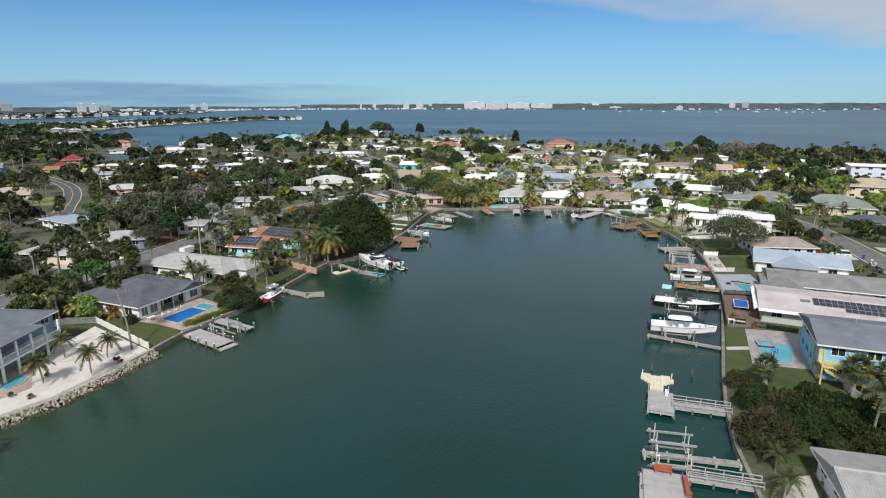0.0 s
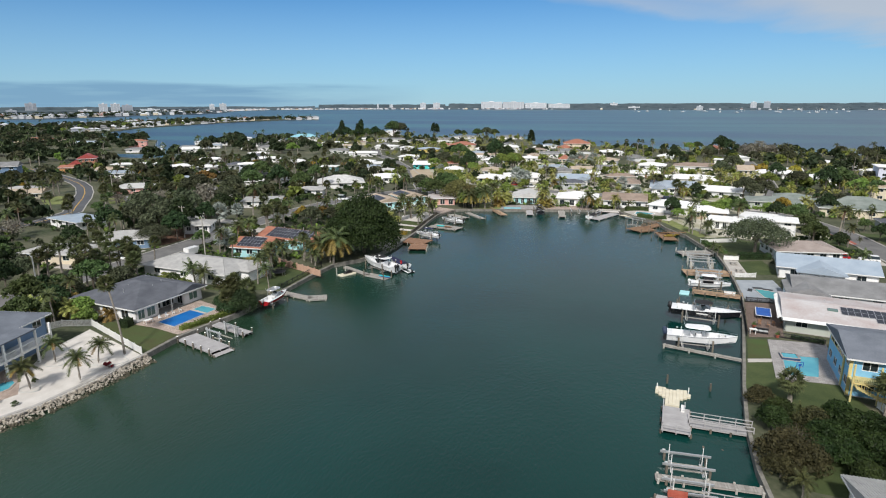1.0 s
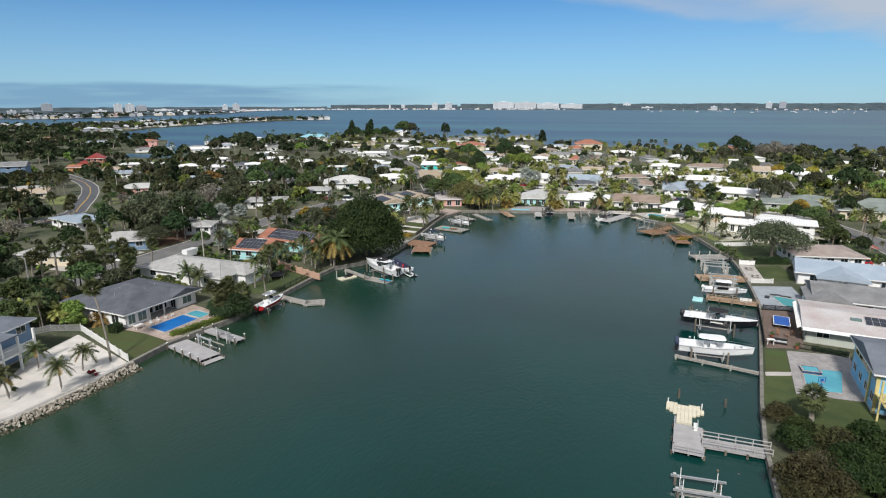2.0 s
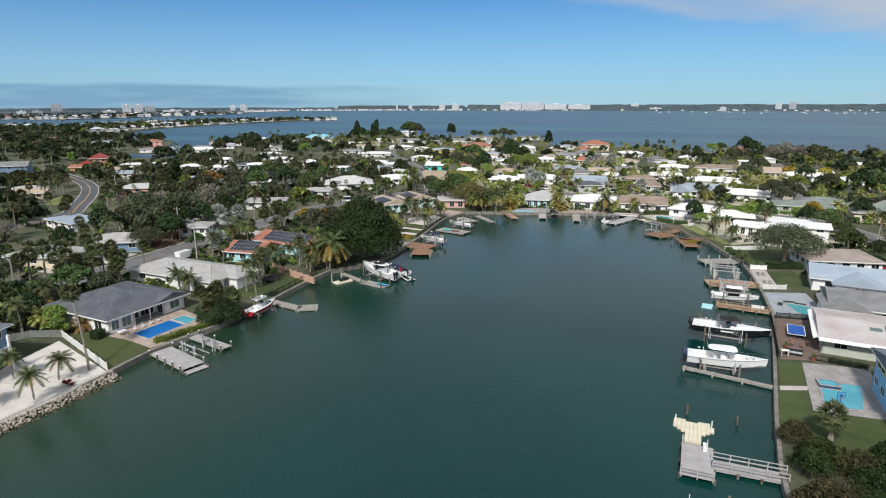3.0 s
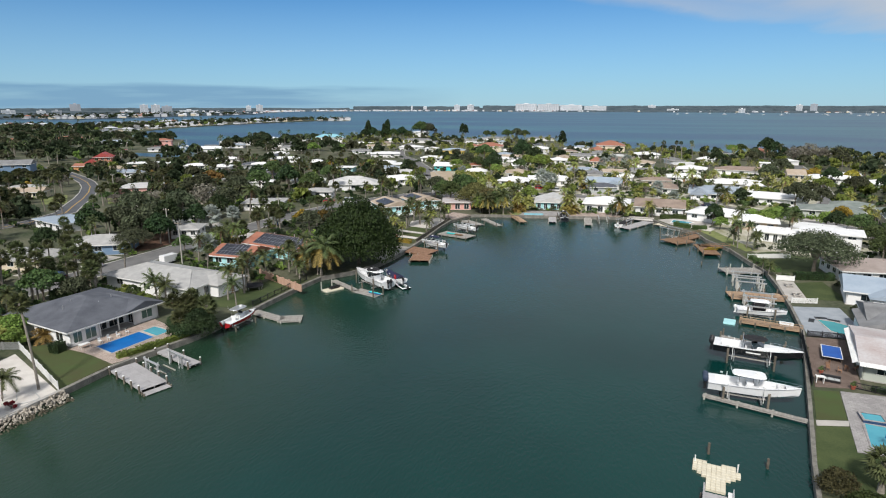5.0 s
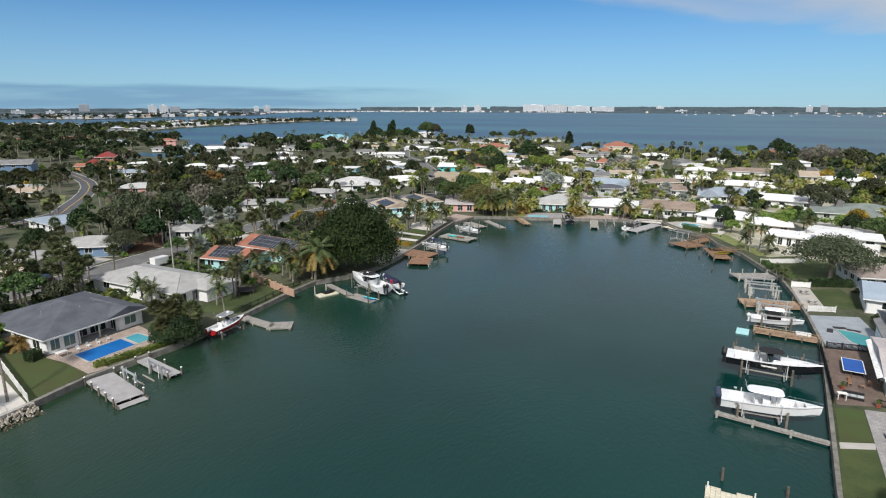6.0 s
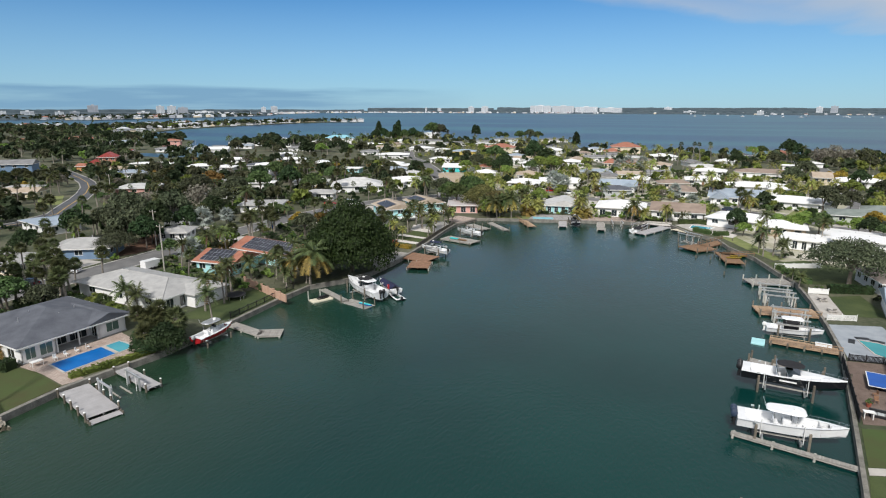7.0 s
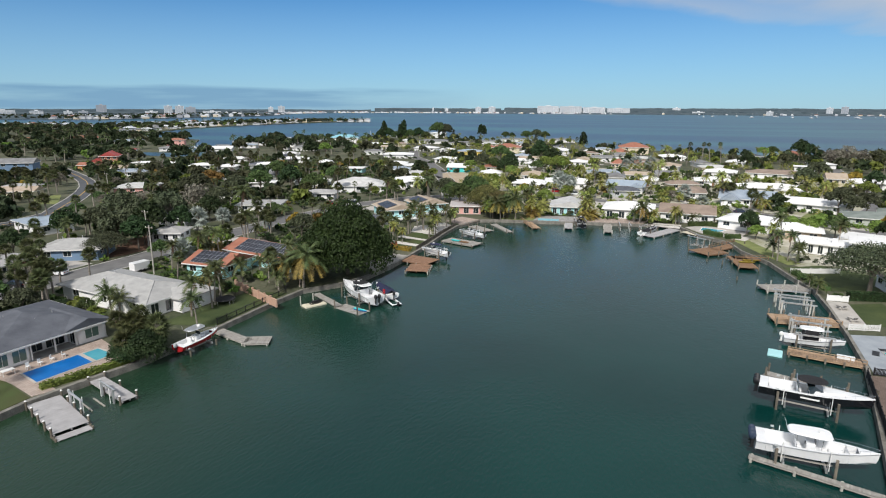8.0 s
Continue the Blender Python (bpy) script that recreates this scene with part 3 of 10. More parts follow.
def shell(root, w, d, z0, z1, wall, wins, glass="glass", door=None, thick=0.22, tall=False):
    """Four walls with openings. wins: the number of windows in front, right, back and left."""
    corners = [(-w / 2, 0), (w / 2, 0), (w / 2, d), (-w / 2, d)]
    bm = bmesh.new()
    made = []
    for i in range(4):
        a, b = corners[i], corners[(i + 1) % 4]
        run = math.dist(a, b)
        n = wins[i]
        holes = []
        for j in range(n):
            c = run * (j + 0.5) / n
            wide = min(1.9, run / n * 0.55)
            sill = z0 + (0.15 if (tall and i == 0) else 1.0)
            holes.append((c - wide / 2, c + wide / 2, sill, min(z0 + 2.3, z1 - 0.2)))
        if door and i == door[0]:
            c = run * door[1]
            holes = [h for h in holes if h[1] < c - 0.6 or h[0] > c + 0.6]
            holes.append((c - 0.5, c + 0.5, z0 + 0.02, z0 + 2.1))
        wall_run(bm, a, b, z0, z1, thick, holes)
        for h in holes:
            made.append((a, b, h, door and i == door[0] and abs(h[1] - h[0] - 1.0) < 1e-6))
    bmesh.ops.remove_doubles(bm, verts=bm.verts, dist=0.0005)
    part("wall", bm, wall, root)
    for a, b, (s0, s1, h0, h1), is_door in made:
        if is_door:
            av, bv = Vector(a), Vector(b)
            p = av + (bv - av).normalized() * (s0 + s1) / 2
            ang = math.degrees(math.atan2(bv.y - av.y, bv.x - av.x))
            part("door", boxes((-0.5, 0.04, 0, 0.5, 0.1, h1 - h0), (-0.38, 0.03, 1.2, 0.38, 0.04, 1.9)), door[2], root, m=pose(p.x, p.y, h0, 0, 0, ang))
        else:
            window_part(root, a, b, s0, s1, h0, h1, glass, mullions=1 if s1 - s0 > 0.9 else 0)


def house(x, y, rot, w, d, roof="hip", roof_m="white_roof", wall="wall_white", label="", high=2.6, rise=1.2, over=0.7, wins=(3, 2, 2, 2), storeys=1, glass="glass", base=1.6, door=None, tall=False, wing=None, chimney=False, fascia="white", r=None):
    """A house with its front wall (local y = 0) at x, y, turned by rot. wing: (u, v, w, d) of a second block."""
    root = thing("house", (x, y, base), rot, label, "house")
    w2, d2 = w - 2 * over, d - 2 * over
    if math.hypot(x, y) > 330:
        wins = (wins[0], 0, 0, 0)
    part("foundation", boxes((-w2 / 2 - 0.1, -0.1, -0.4, w2 / 2 + 0.1, d2 + 0.1, 0.12)), "concrete", root)
    for s in range(storeys):
        shell(root, w2, d2, 0.12 + s * 2.9, 0.12 + s * 2.9 + (2.9 if s < storeys - 1 else high), wall, wins, glass, door if s == 0 else None, tall=tall)
    z = 0.12 + (storeys - 1) * 2.9 + high
    rf = part("roof", roof_form(roof, w2, d2, z, over, rise), roof_m, root)
    part("fascia", boxes((-w2 / 2 - over - 0.04, -over - 0.04, z - 0.03, w2 / 2 + over + 0.04, -over - 0.002, z + 0.19), (-w2 / 2 - over - 0.04, d2 + over + 0.002, z - 0.03, w2 / 2 + over + 0.04, d2 + over + 0.04, z + 0.19),
                         (-w2 / 2 - over - 0.04, -over, z - 0.03, -w2 / 2 - over - 0.002, d2 + over, z + 0.19), (w2 / 2 + over + 0.002, -over, z - 0.03, w2 / 2 + over + 0.04, d2 + over, z + 0.19)), fascia, root)
    if roof in ("gable", "gable_y"):
        if roof == "gable":
            for xx in (-w2 / 2, w2 / 2 - 0.2):
                bm = bmesh.new()
                solid(bm, [(xx, 0, z), (xx, d2, z), (xx, d2 / 2, z + rise * 0.93)], [(xx + 0.2, 0, z), (xx + 0.2, d2, z), (xx + 0.2, d2 / 2, z + rise * 0.93)])
                part("gable_wall", bm, wall, root)
        else:
            for yy in (0, d2 - 0.2):
                bm = bmesh.new()
                solid(bm, [(-w2 / 2, yy, z), (w2 / 2, yy, z), (0, yy, z + rise * 0.93)], [(-w2 / 2, yy + 0.2, z), (w2 / 2, yy + 0.2, z), (0, yy + 0.2, z + rise * 0.93)])
                part("gable_wall", bm, wall, root)
    # vents and pipes on the roof
    near = math.hypot(x, y - 30) < 200
    for k in range(2 if near else 0):
        vents = bmesh.new()
        ux, vy = (0.2 + 0.3 * k) * w2 - w2 / 2 + 0.6, d2 * (0.62 + 0.1 * k)
        rod(vents, (ux, vy, z), (ux, vy, z + rise * (0.2 if roof == "flat" else 0.95) + 0.45), 0.09)
        part("vent_pipe", vents, "alu", root)
    if near and roof == "hip":
        x0, x1, y0, y1 = -w2 / 2 - over, w2 / 2 + over, -over, d2 + over
        if x1 - x0 > y1 - y0:
            inset = (y1 - y0) / 2 * 0.95
            ra, rb = (x0 + inset, (y0 + y1) / 2, z + 0.2 + rise), (x1 - inset, (y0 + y1) / 2, z + 0.2 + rise)
            pairs = ((ra, (x0, y0)), (ra, (x0, y1)), (rb, (x1, y0)), (rb, (x1, y1)))
        else:
            inset = (x1 - x0) / 2 * 0.95
            ra, rb = ((x0 + x1) / 2, y0 + inset, z + 0.2 + rise), ((x0 + x1) / 2, y1 - inset, z + 0.2 + rise)
            pairs = ((ra, (x0, y0)), (ra, (x1, y0)), (rb, (x0, y1)), (rb, (x1, y1)))
        part("ridge_cap", tube(bmesh.new(), [ra, rb], 0.11, 6), roof_m, root)
        for p, q in pairs:
            part("ridge_cap", tube(bmesh.new(), [p, (q[0], q[1], z + 0.2)], 0.1, 6), roof_m, root)
    if chimney:
        part("chimney", boxes((w2 * 0.2, d2 * 0.3, z - 0.2, w2 * 0.2 + 1.0, d2 * 0.3 + 1.0, z + rise + 1.0), (w2 * 0.2 - 0.08, d2 * 0.3 - 0.08, z + rise + 1.0, w2 * 0.2 + 1.08, d2 * 0.3 + 1.08, z + rise + 1.12)), wall, root)
    if wing:
        u, v, ww, wd = wing
        bm = bmesh.new()
        cs = [(u - ww / 2, v), (u + ww / 2, v), (u + ww / 2, v + wd), (u - ww / 2, v + wd)]
        hole = [(ww / 2 - 0.8, ww / 2 + 0.8, 1.1, 2.2)]
        for i in range(4):
            wall_run(bm, cs[i], cs[(i + 1) % 4], 0.12, 0.12 + high - 0.15, 0.2, hole if i == 0 else [])
        part("wing_wall", bm, wall, root)
        window_part(root, cs[0], cs[1], *hole[0], glass)
        wr = roof_form(roof if roof != "gable" else "gable_y", ww, wd, 0.12 + high - 0.15, over * 0.8, rise * 0.8)
        bmesh.ops.translate(wr, vec=(u, v, 0), verts=wr.verts)
        part("wing_roof", wr, roof_m, root)
    FRONTS.append((x, y, rot, w2, d2))
    cx, cy = local(x, y, rot, 0, d2 / 2)
    rad = min(w, d) / 2
    block(cx, cy, rad + 1.0)
    for sgn in (-1, 1):
        if w > d:
            block(*local(x, y, rot, sgn * (w - d) / 2, d2 / 2), rad + 0.6)
            block(*local(x, y, rot, sgn * (w - d) / 4, d2 / 2), rad + 0.6)
        else:
            block(*local(x, y, rot, 0, d2 / 2 + sgn * (d - w) / 2), rad + 0.6)
    if wing:
        block(*local(x, y, rot, wing[0], wing[1] + wing[3] / 2), min(wing[2:]) / 2 + 0.8)
    return root


# ---- plants ----
def cards(name, centres, normals, sizes, material, aspect=1.0, seed=1):
    """Many small leaf-shaped faces, each a bent diamond of two triangles."""
    r = np.random.RandomState(seed)
    c, n = np.asarray(centres, float), np.asarray(normals, float)
    n = n + r.normal(0, 0.45, n.shape)
    n /= np.linalg.norm(n, axis=1)[:, None] + 1e-9
    a = np.cross(n, r.normal(0, 1, n.shape))
    a /= np.linalg.norm(a, axis=1)[:, None] + 1e-9
    b = np.cross(n, a)
    s = np.asarray(sizes, float)[:, None]
    v = np.stack([c - a * s, c + b * s * 0.62 * aspect, c + a * s, c - b * s * 0.62 * aspect], 1).reshape(-1, 3)
    v[0::4] -= n * s * 0.25
    v[2::4] -= n * s * 0.25
    f = np.arange(len(v)).reshape(-1, 4)
    me = bpy.data.meshes.new(name)
    me.from_pydata(v.tolist(), [], f.tolist())
    me.materials.append(M[material])
    return me


def crown_points(r, clumps, n, squash=0.75):
    """Points and outward directions over the shells of the clumps (x, y, z, radius)."""
    weights = np.array([c[3] ** 2 for c in clumps])
    pick = r.choice(len(clumps), n, p=weights / weights.sum())
    d = r.normal(0, 1, (n, 3))
    d /= np.linalg.norm(d, axis=1)[:, None]
    d[:, 2] = np.where(d[:, 2] < -0.55, -d[:, 2], d[:, 2])
    cl = np.array(clumps)[pick]
    rad = cl[:, 3:4] * (0.72 + 0.34 * r.random_sample((n, 1)))
    return cl[:, :3] + d * rad * np.array([1, 1, squash]), d


def tree_mesh(seed, spread, height, leaves, leaf, material, trunk_h=None, lobes=9, squash=0.75, bare=0.0, limbs=7, skirt=0):
    """Trunk and crown of a broadleaved tree, as two meshes."""
    r = np.random.RandomState(seed)
    th = trunk_h or height * 0.35
    crown_r = spread / 2
    clumps = []
    for i in range(lobes):
        a, q = 2 * math.pi * i * 0.382 + r.uniform(-0.3, 0.3), math.sqrt((i + 0.4) / lobes)
        cr = crown_r * r.uniform(0.24, 0.44)
        zz = th + (height - th) * (0.72 - 0.5 * q ** 2) + r.uniform(-0.4, 0.4)
        clumps.append((math.cos(a) * q * (crown_r - cr * 0.8), math.sin(a) * q * (crown_r - cr * 0.8), zz, cr))
    for i in range(skirt):
        a = 2 * math.pi * i / skirt
        cr = crown_r * r.uniform(0.26, 0.36)
        clumps.append((math.cos(a) * (crown_r - cr * 0.7), math.sin(a) * (crown_r - cr * 0.7), cr * 0.9 + r.uniform(0.2, 1.8), cr))
    pts, nrm = crown_points(r, clumps, leaves, squash)
    crown = cards("crown", pts, nrm, r.uniform(0.7, 1.35, leaves) * leaf, material, 1.0, seed)
    bm = bmesh.new()
    t0 = max(0.14, spread * 0.022)
    tube(bm, [(0, 0, -0.3), (0.05, 0, th * 0.5), (0.1, 0.1, th)], [t0 * 1.25, t0, t0 * 0.8], 7 if limbs else 3)
    for c in clumps[: limbs if not bare else lobes]:
        mid = (c[0] * 0.45 + r.uniform(-0.3, 0.3), c[1] * 0.45, th + (c[2] - th) * 0.55)
        tube(bm, [(0.1, 0.1, th * 0.85), mid, (c[0], c[1], c[2] + c[3] * 0.3)], [t0 * 0.6, t0 * 0.36, t0 * 0.1], 5)
        if bare:
            for k in range(4):
                e = (c[0] + r.uniform(-1, 1) * c[3], c[1] + r.uniform(-1, 1) * c[3], c[2] + r.uniform(0.2, 1) * c[3])
                tube(bm, [mid, ((mid[0] + e[0]) / 2 + 0.2, (mid[1] + e[1]) / 2, (mid[2] + e[2]) / 2 + 0.2), e], [t0 * 0.22, t0 * 0.14, t0 * 0.05], 4)
    return meshed("trunk", bm, "trunk"), crown


def frond_faces(v, f, base, a, lift, length, droop, pairs, wide):
    """A feather frond: leaflets in pairs along a drooping rib."""
    d = np.array([math.cos(a), math.sin(a), 0.0])
    side = np.array([-math.sin(a), math.cos(a), 0.0])
    rib = []
    for i in range(pairs + 1):
        s = i / pairs
        rib.append(base + d * length * s * math.cos(lift) * (1 - 0.15 * s) + np.array([0, 0, length * (math.sin(lift) * s - droop * s * s)]))
    for i in range(pairs):
        p, q = rib[i], rib[i + 1]
        s = (i + 0.5) / pairs
        wd = wide * (0.35 + 1.2 * s) * (1.25 - s) * 1.5
        for sg in (1, -1):
            tip = (p + q) / 2 + side * sg * wd + d * wd * 0.55 + np.array([0, 0, -wd * 0.45])
            k = len(v)
            v += [p.tolist(), q.tolist(), tip.tolist()]
            f.append((k, k + 1, k + 2))


def palm_mesh(seed, height, kind="feather", material="frond", fronds=18, length=2.6, lean=0.6, pairs=9, skirt=6, girth=0.16, dry="frond_dead", hang=-0.9, sag=0.25, reach=0.7):
    """Trunk and crown of a palm: feather (coconut, queen) or fan (sabal)."""
    r = np.random.RandomState(seed)
    a0 = r.uniform(0, 6.28)
    path, rad = [], []
    for i in range(6):
        s = i / 5
        path.append((math.cos(a0) * lean * s * s, math.sin(a0) * lean * s * s, -0.3 + (height + 0.3) * s))
        rad.append(girth * (1.35 - 0.5 * min(1, s * 2)) if i < 2 else girth * (0.85 if kind == "feather" else 1.0))
    bm = tube(bmesh.new(), path, rad, 7)
    trunk = meshed("trunk", bm, "palm_trunk")
    top = np.array(path[-1])
    v, f = [], []
    if kind == "feather":
        for i in range(fronds):
            lift = 1.15 - 1.55 * (i / fronds) + r.uniform(-0.1, 0.1)
            frond_faces(v, f, top, i * 2.4 + r.uniform(-0.2, 0.2), lift, length * r.uniform(0.85, 1.1), 0.30 + 0.25 * r.random_sample(), pairs, length * 0.2)
    else:
        for i in range(fronds):
            ring = i / fronds
            el = 1.35 - 2.05 * ring + r.uniform(-0.12, 0.12)
            a = i * 2.4 + r.uniform(-0.2, 0.2)
            d = np.array([math.cos(a) * math.cos(el), math.sin(a) * math.cos(el), math.sin(el)])
            hub = top + d * length * 0.5
            side = np.array([-math.sin(a), math.cos(a), 0.0])
            up = np.cross(side, d)
            k = len(v)
            v += [top.tolist(), (top + side * 0.05).tolist(), hub.tolist()]
            f.append((k, k + 1, k + 2))
            for j in range(11):
                b = (j - 5) / 5 * 1.6
                tip = hub + (d * math.cos(b) + side * math.sin(b)) * length * 0.55 - np.array([0, 0, 1]) * length * (0.14 + 0.16 * abs(b)) + up * r.uniform(-0.08, 0.08)
                e = (-d * math.sin(b) + side * math.cos(b)) * length * 0.05
                mid = hub + (tip - hub) * 0.55 + up * 0.05
                k = len(v)
                v += [hub.tolist(), (mid - e).tolist(), tip.tolist(), (mid + e).tolist()]
                f.append((k, k + 1, k + 2, k + 3))
    me = bpy.data.meshes.new("crown")
    me.from_pydata(v, [], f)
    me.materials.append(M[material])
    dead = None
    if skirt:
        v, f = [], []
        for i in range(skirt):
            frond_faces(v, f, top - np.array([0, 0, 0.1]), i * 2.4, hang + r.uniform(-0.15, 0.15), length * reach, sag, 6 if reach < 0.8 else pairs, length * 0.12 if reach < 0.8 else length * 0.17)
        dead = bpy.data.meshes.new("dry_fronds")
        dead.from_pydata(v, [], f)
        dead.materials.append(M[dry])
    return trunk, me, dead


SPECIES = {}


def plant(kind, x, y, size=1.0, z=1.6, rot=None, label=None):
    """Sets one tree of a species on the ground."""
    name, lab, meshes = SPECIES[kind]
    root = thing(name, (x, y, z), rng.uniform(0, 360) if rot is None else rot, label or lab, "palm" if "palm" in name else ("shrub" if "shrub" in name else "tree"))
    root.scale = (size, size, size * rng.uniform(0.92, 1.1))
    for nm, me in zip(("trunk", "crown", "dry_fronds"), meshes):
        if me:
            part(nm, me, None, root)
    return root


def species(key, name, label, *meshes):
    SPECIES[key] = (name, label, meshes)


def hedge(points, width, height, material="leaf_mid", z=1.6, label="clipped green hedge along a yard", name="hedge", leaf=0.16, dens=26, seed=3, kind=""):
    """A hedge along a line of the plan: a woody core with leaves all over it."""
    r = np.random.RandomState(seed)
    pts, nrm = [], []
    root = thing(name, (points[0][0], points[0][1], z), 0, label, "hedge", kind=kind)
    bm = bmesh.new()
    for (ax, ay), (bx, by) in zip(points, points[1:]):
        run = math.dist((ax, ay), (bx, by))
        u = np.array([(bx - ax) / run, (by - ay) / run, 0])
        w = np.array([-u[1], u[0], 0])
        n = int(run * (width + 2 * height) * dens)
        s, q = r.random_sample(n) * run, r.random_sample(n) * (width + 2 * height)
        for si, qi in zip(s, q):
            o = np.array([ax, ay, 0.0]) + u * si
            if qi < height:
                p, d = o - w * width / 2 + np.array([0, 0, qi]), -w
            elif qi < height + width:
                p, d = o + w * (qi - height - width / 2) + np.array([0, 0, height]), np.array([0, 0, 1.0])
            else:
                p, d = o + w * width / 2 + np.array([0, 0, qi - height - width]), w
            p = p + r.normal(0, 0.07, 3) + d * 0.12 * math.sin(si * 1.7)
            pts.append(p - np.array([points[0][0], points[0][1], 0]))
            nrm.append(d)
        c = [Vector((ax, ay, 0)), Vector((bx, by, 0))]
        wv = Vector(w) * (width / 2 - 0.12)
        ring = [c[0] - wv, c[1] - wv, c[1] + wv, c[0] + wv]
        o = Vector((points[0][0], points[0][1], 0))
        solid(bm, [(p - o).to_tuple()[:2] + (-0.1,) for p in ring], [(p - o).to_tuple()[:2] + (height - 0.12,) for p in ring])
    part("foliage", cards("foliage", pts, nrm, r.uniform(0.7, 1.4, len(pts)) * leaf, material, 1.0, seed), None, root)
    part("core", bm, material, root)
    return root

# ---- land and water ----
from mathutils import geometry

GROUND, SEA = 1.6, 0.75
BANK_LEFT = [(-84, -60), (-80.5, 35), (-76.2, 53.6), (-73.6, 60), (-72.6, 69.6), (-72.2, 78), (-72.2, 85.8), (-71.3, 91), (-69.3, 99.6), (-68.4, 114.5), (-68.2, 130), (-67.6, 138), (-63, 144.5), (-60.4, 152),
             (-59.6, 161), (-59.5, 172), (-60, 186), (-61.4, 202), (-61.6, 213), (-58.3, 224.5)]
BANK_END = [(-53, 227.2), (-47.5, 228.5), (-38, 230), (-26, 233.5), (-14, 236), (-6, 238), (2.5, 238)]
BANK_RIGHT = [(7.2, 228), (15.7, 219), (17.8, 209.5), (23, 199), (25.8, 187), (28.5, 177), (29, 165), (28.8, 150), (28.2, 137.5), (26.2, 125.4), (23.1, 107.5), (20.5, 92.8), (18.8, 81.3), (18.1, 71), (18.5, 61), (18, 30), (17, -60)]
CANAL = BANK_LEFT + BANK_END + BANK_RIGHT
COAST = [(-1900, 720), (-1100, 715), (-820, 690), (-630, 612), (-505, 572), (-430, 482), (-376, 404), (-352, 424), (-398, 492), (-440, 585), (-425, 640), (-350, 622), (-353, 700), (-346, 775), (-312, 790), (-245, 712), (-200, 712), (-128, 714), (-100, 700), (-80, 612), (-54, 603), (-29, 606), (36, 578), (116, 563), (190, 545), (400, 520), (900, 500)]
LAND = CANAL[::-1] + [(-1900, -60)] + COAST + [(900, -60)]


def plate(name, ring, z, depth, material, label, category, kind="structure"):
    """A sheet of land with a steep edge down into the water."""
    bm = bmesh.new()
    area = sum(ring[i - 1][0] * ring[i][1] - ring[i][0] * ring[i - 1][1] for i in range(len(ring)))
    pts = ring if area > 0 else ring[::-1]
    low, top = [bm.verts.new((x, y, z - depth)) for x, y in pts], [bm.verts.new((x, y, z)) for x, y in pts]
    for i in range(len(pts)):
        j = (i + 1) % len(pts)
        bm.faces.new((low[i], low[j], top[j], top[i]))
    for tri in geometry.tessellate_polygon([[Vector((x, y, 0)) for x, y in pts]]):
        bm.faces.new([top[i] for i in tri])
    bmesh.ops.recalc_face_normals(bm, faces=bm.faces)
    return tagged(part(name, bm, material), label, category, kind=kind)


plate("ground", LAND, GROUND, 3.0, "soil", "patchy yard ground of grass, sand and mulch", "ground")
bm = bmesh.new()
bmesh.ops.create_grid(bm, x_segments=40, y_segments=40, size=7000)
bmesh.ops.translate(bm, vec=(0, 0, SEA), verts=bm.verts)
tagged(part("water", bm, "bay"), "choppy blue-green bay water to the horizon", "water", kind="structure")
plate("canal_water", [(x, y) for x, y in CANAL], SEA + 0.03, 0.02, "canal", "calm dark green canal water", "water")

# concrete cap of the seawall along the canal, and its face
def band(name, line, width, z0, z1, material, label, category="seawall", inward=1):
    bm = bmesh.new()
    n = len(line)
    nrm = []
    for i in range(n):
        a, b = Vector(line[max(i - 1, 0)]), Vector(line[min(i + 1, n - 1)])
        d = (b - a).normalized()
        nrm.append(Vector((-d.y, d.x)) * inward)
    ring = [Vector(p) - nrm[i] * 0.06 for i, p in enumerate(line)]
    back = [Vector(p) + nrm[i] * width for i, p in enumerate(line)]
    for i in range(n - 1):
        q = [ring[i], ring[i + 1], back[i + 1], back[i]]
        if inward < 0:
            q = q[::-1]
        solid(bm, [(p.x, p.y, z0) for p in q], [(p.x, p.y, z1) for p in q])
    return tagged(part(name, bm, material), label, category, kind="structure")


band("seawall_left", BANK_LEFT[5:], 0.6, -1.2, 1.72, "seawall", "weathered concrete seawall with a flat cap")
band("seawall_end", BANK_LEFT[-1:] + BANK_END + BANK_RIGHT[:1], 0.7, -1.2, 1.72, "seawall", "pale concrete seawall at the canal's head")
band("seawall_right", BANK_RIGHT, 0.42, -1.2, 1.72, "seawall", "stained concrete seawall with a flat cap")
band("seawall_beach", BANK_LEFT[:6], 0.5, -1.2, 1.75, "concrete", "pale concrete wall edging a sandy yard")


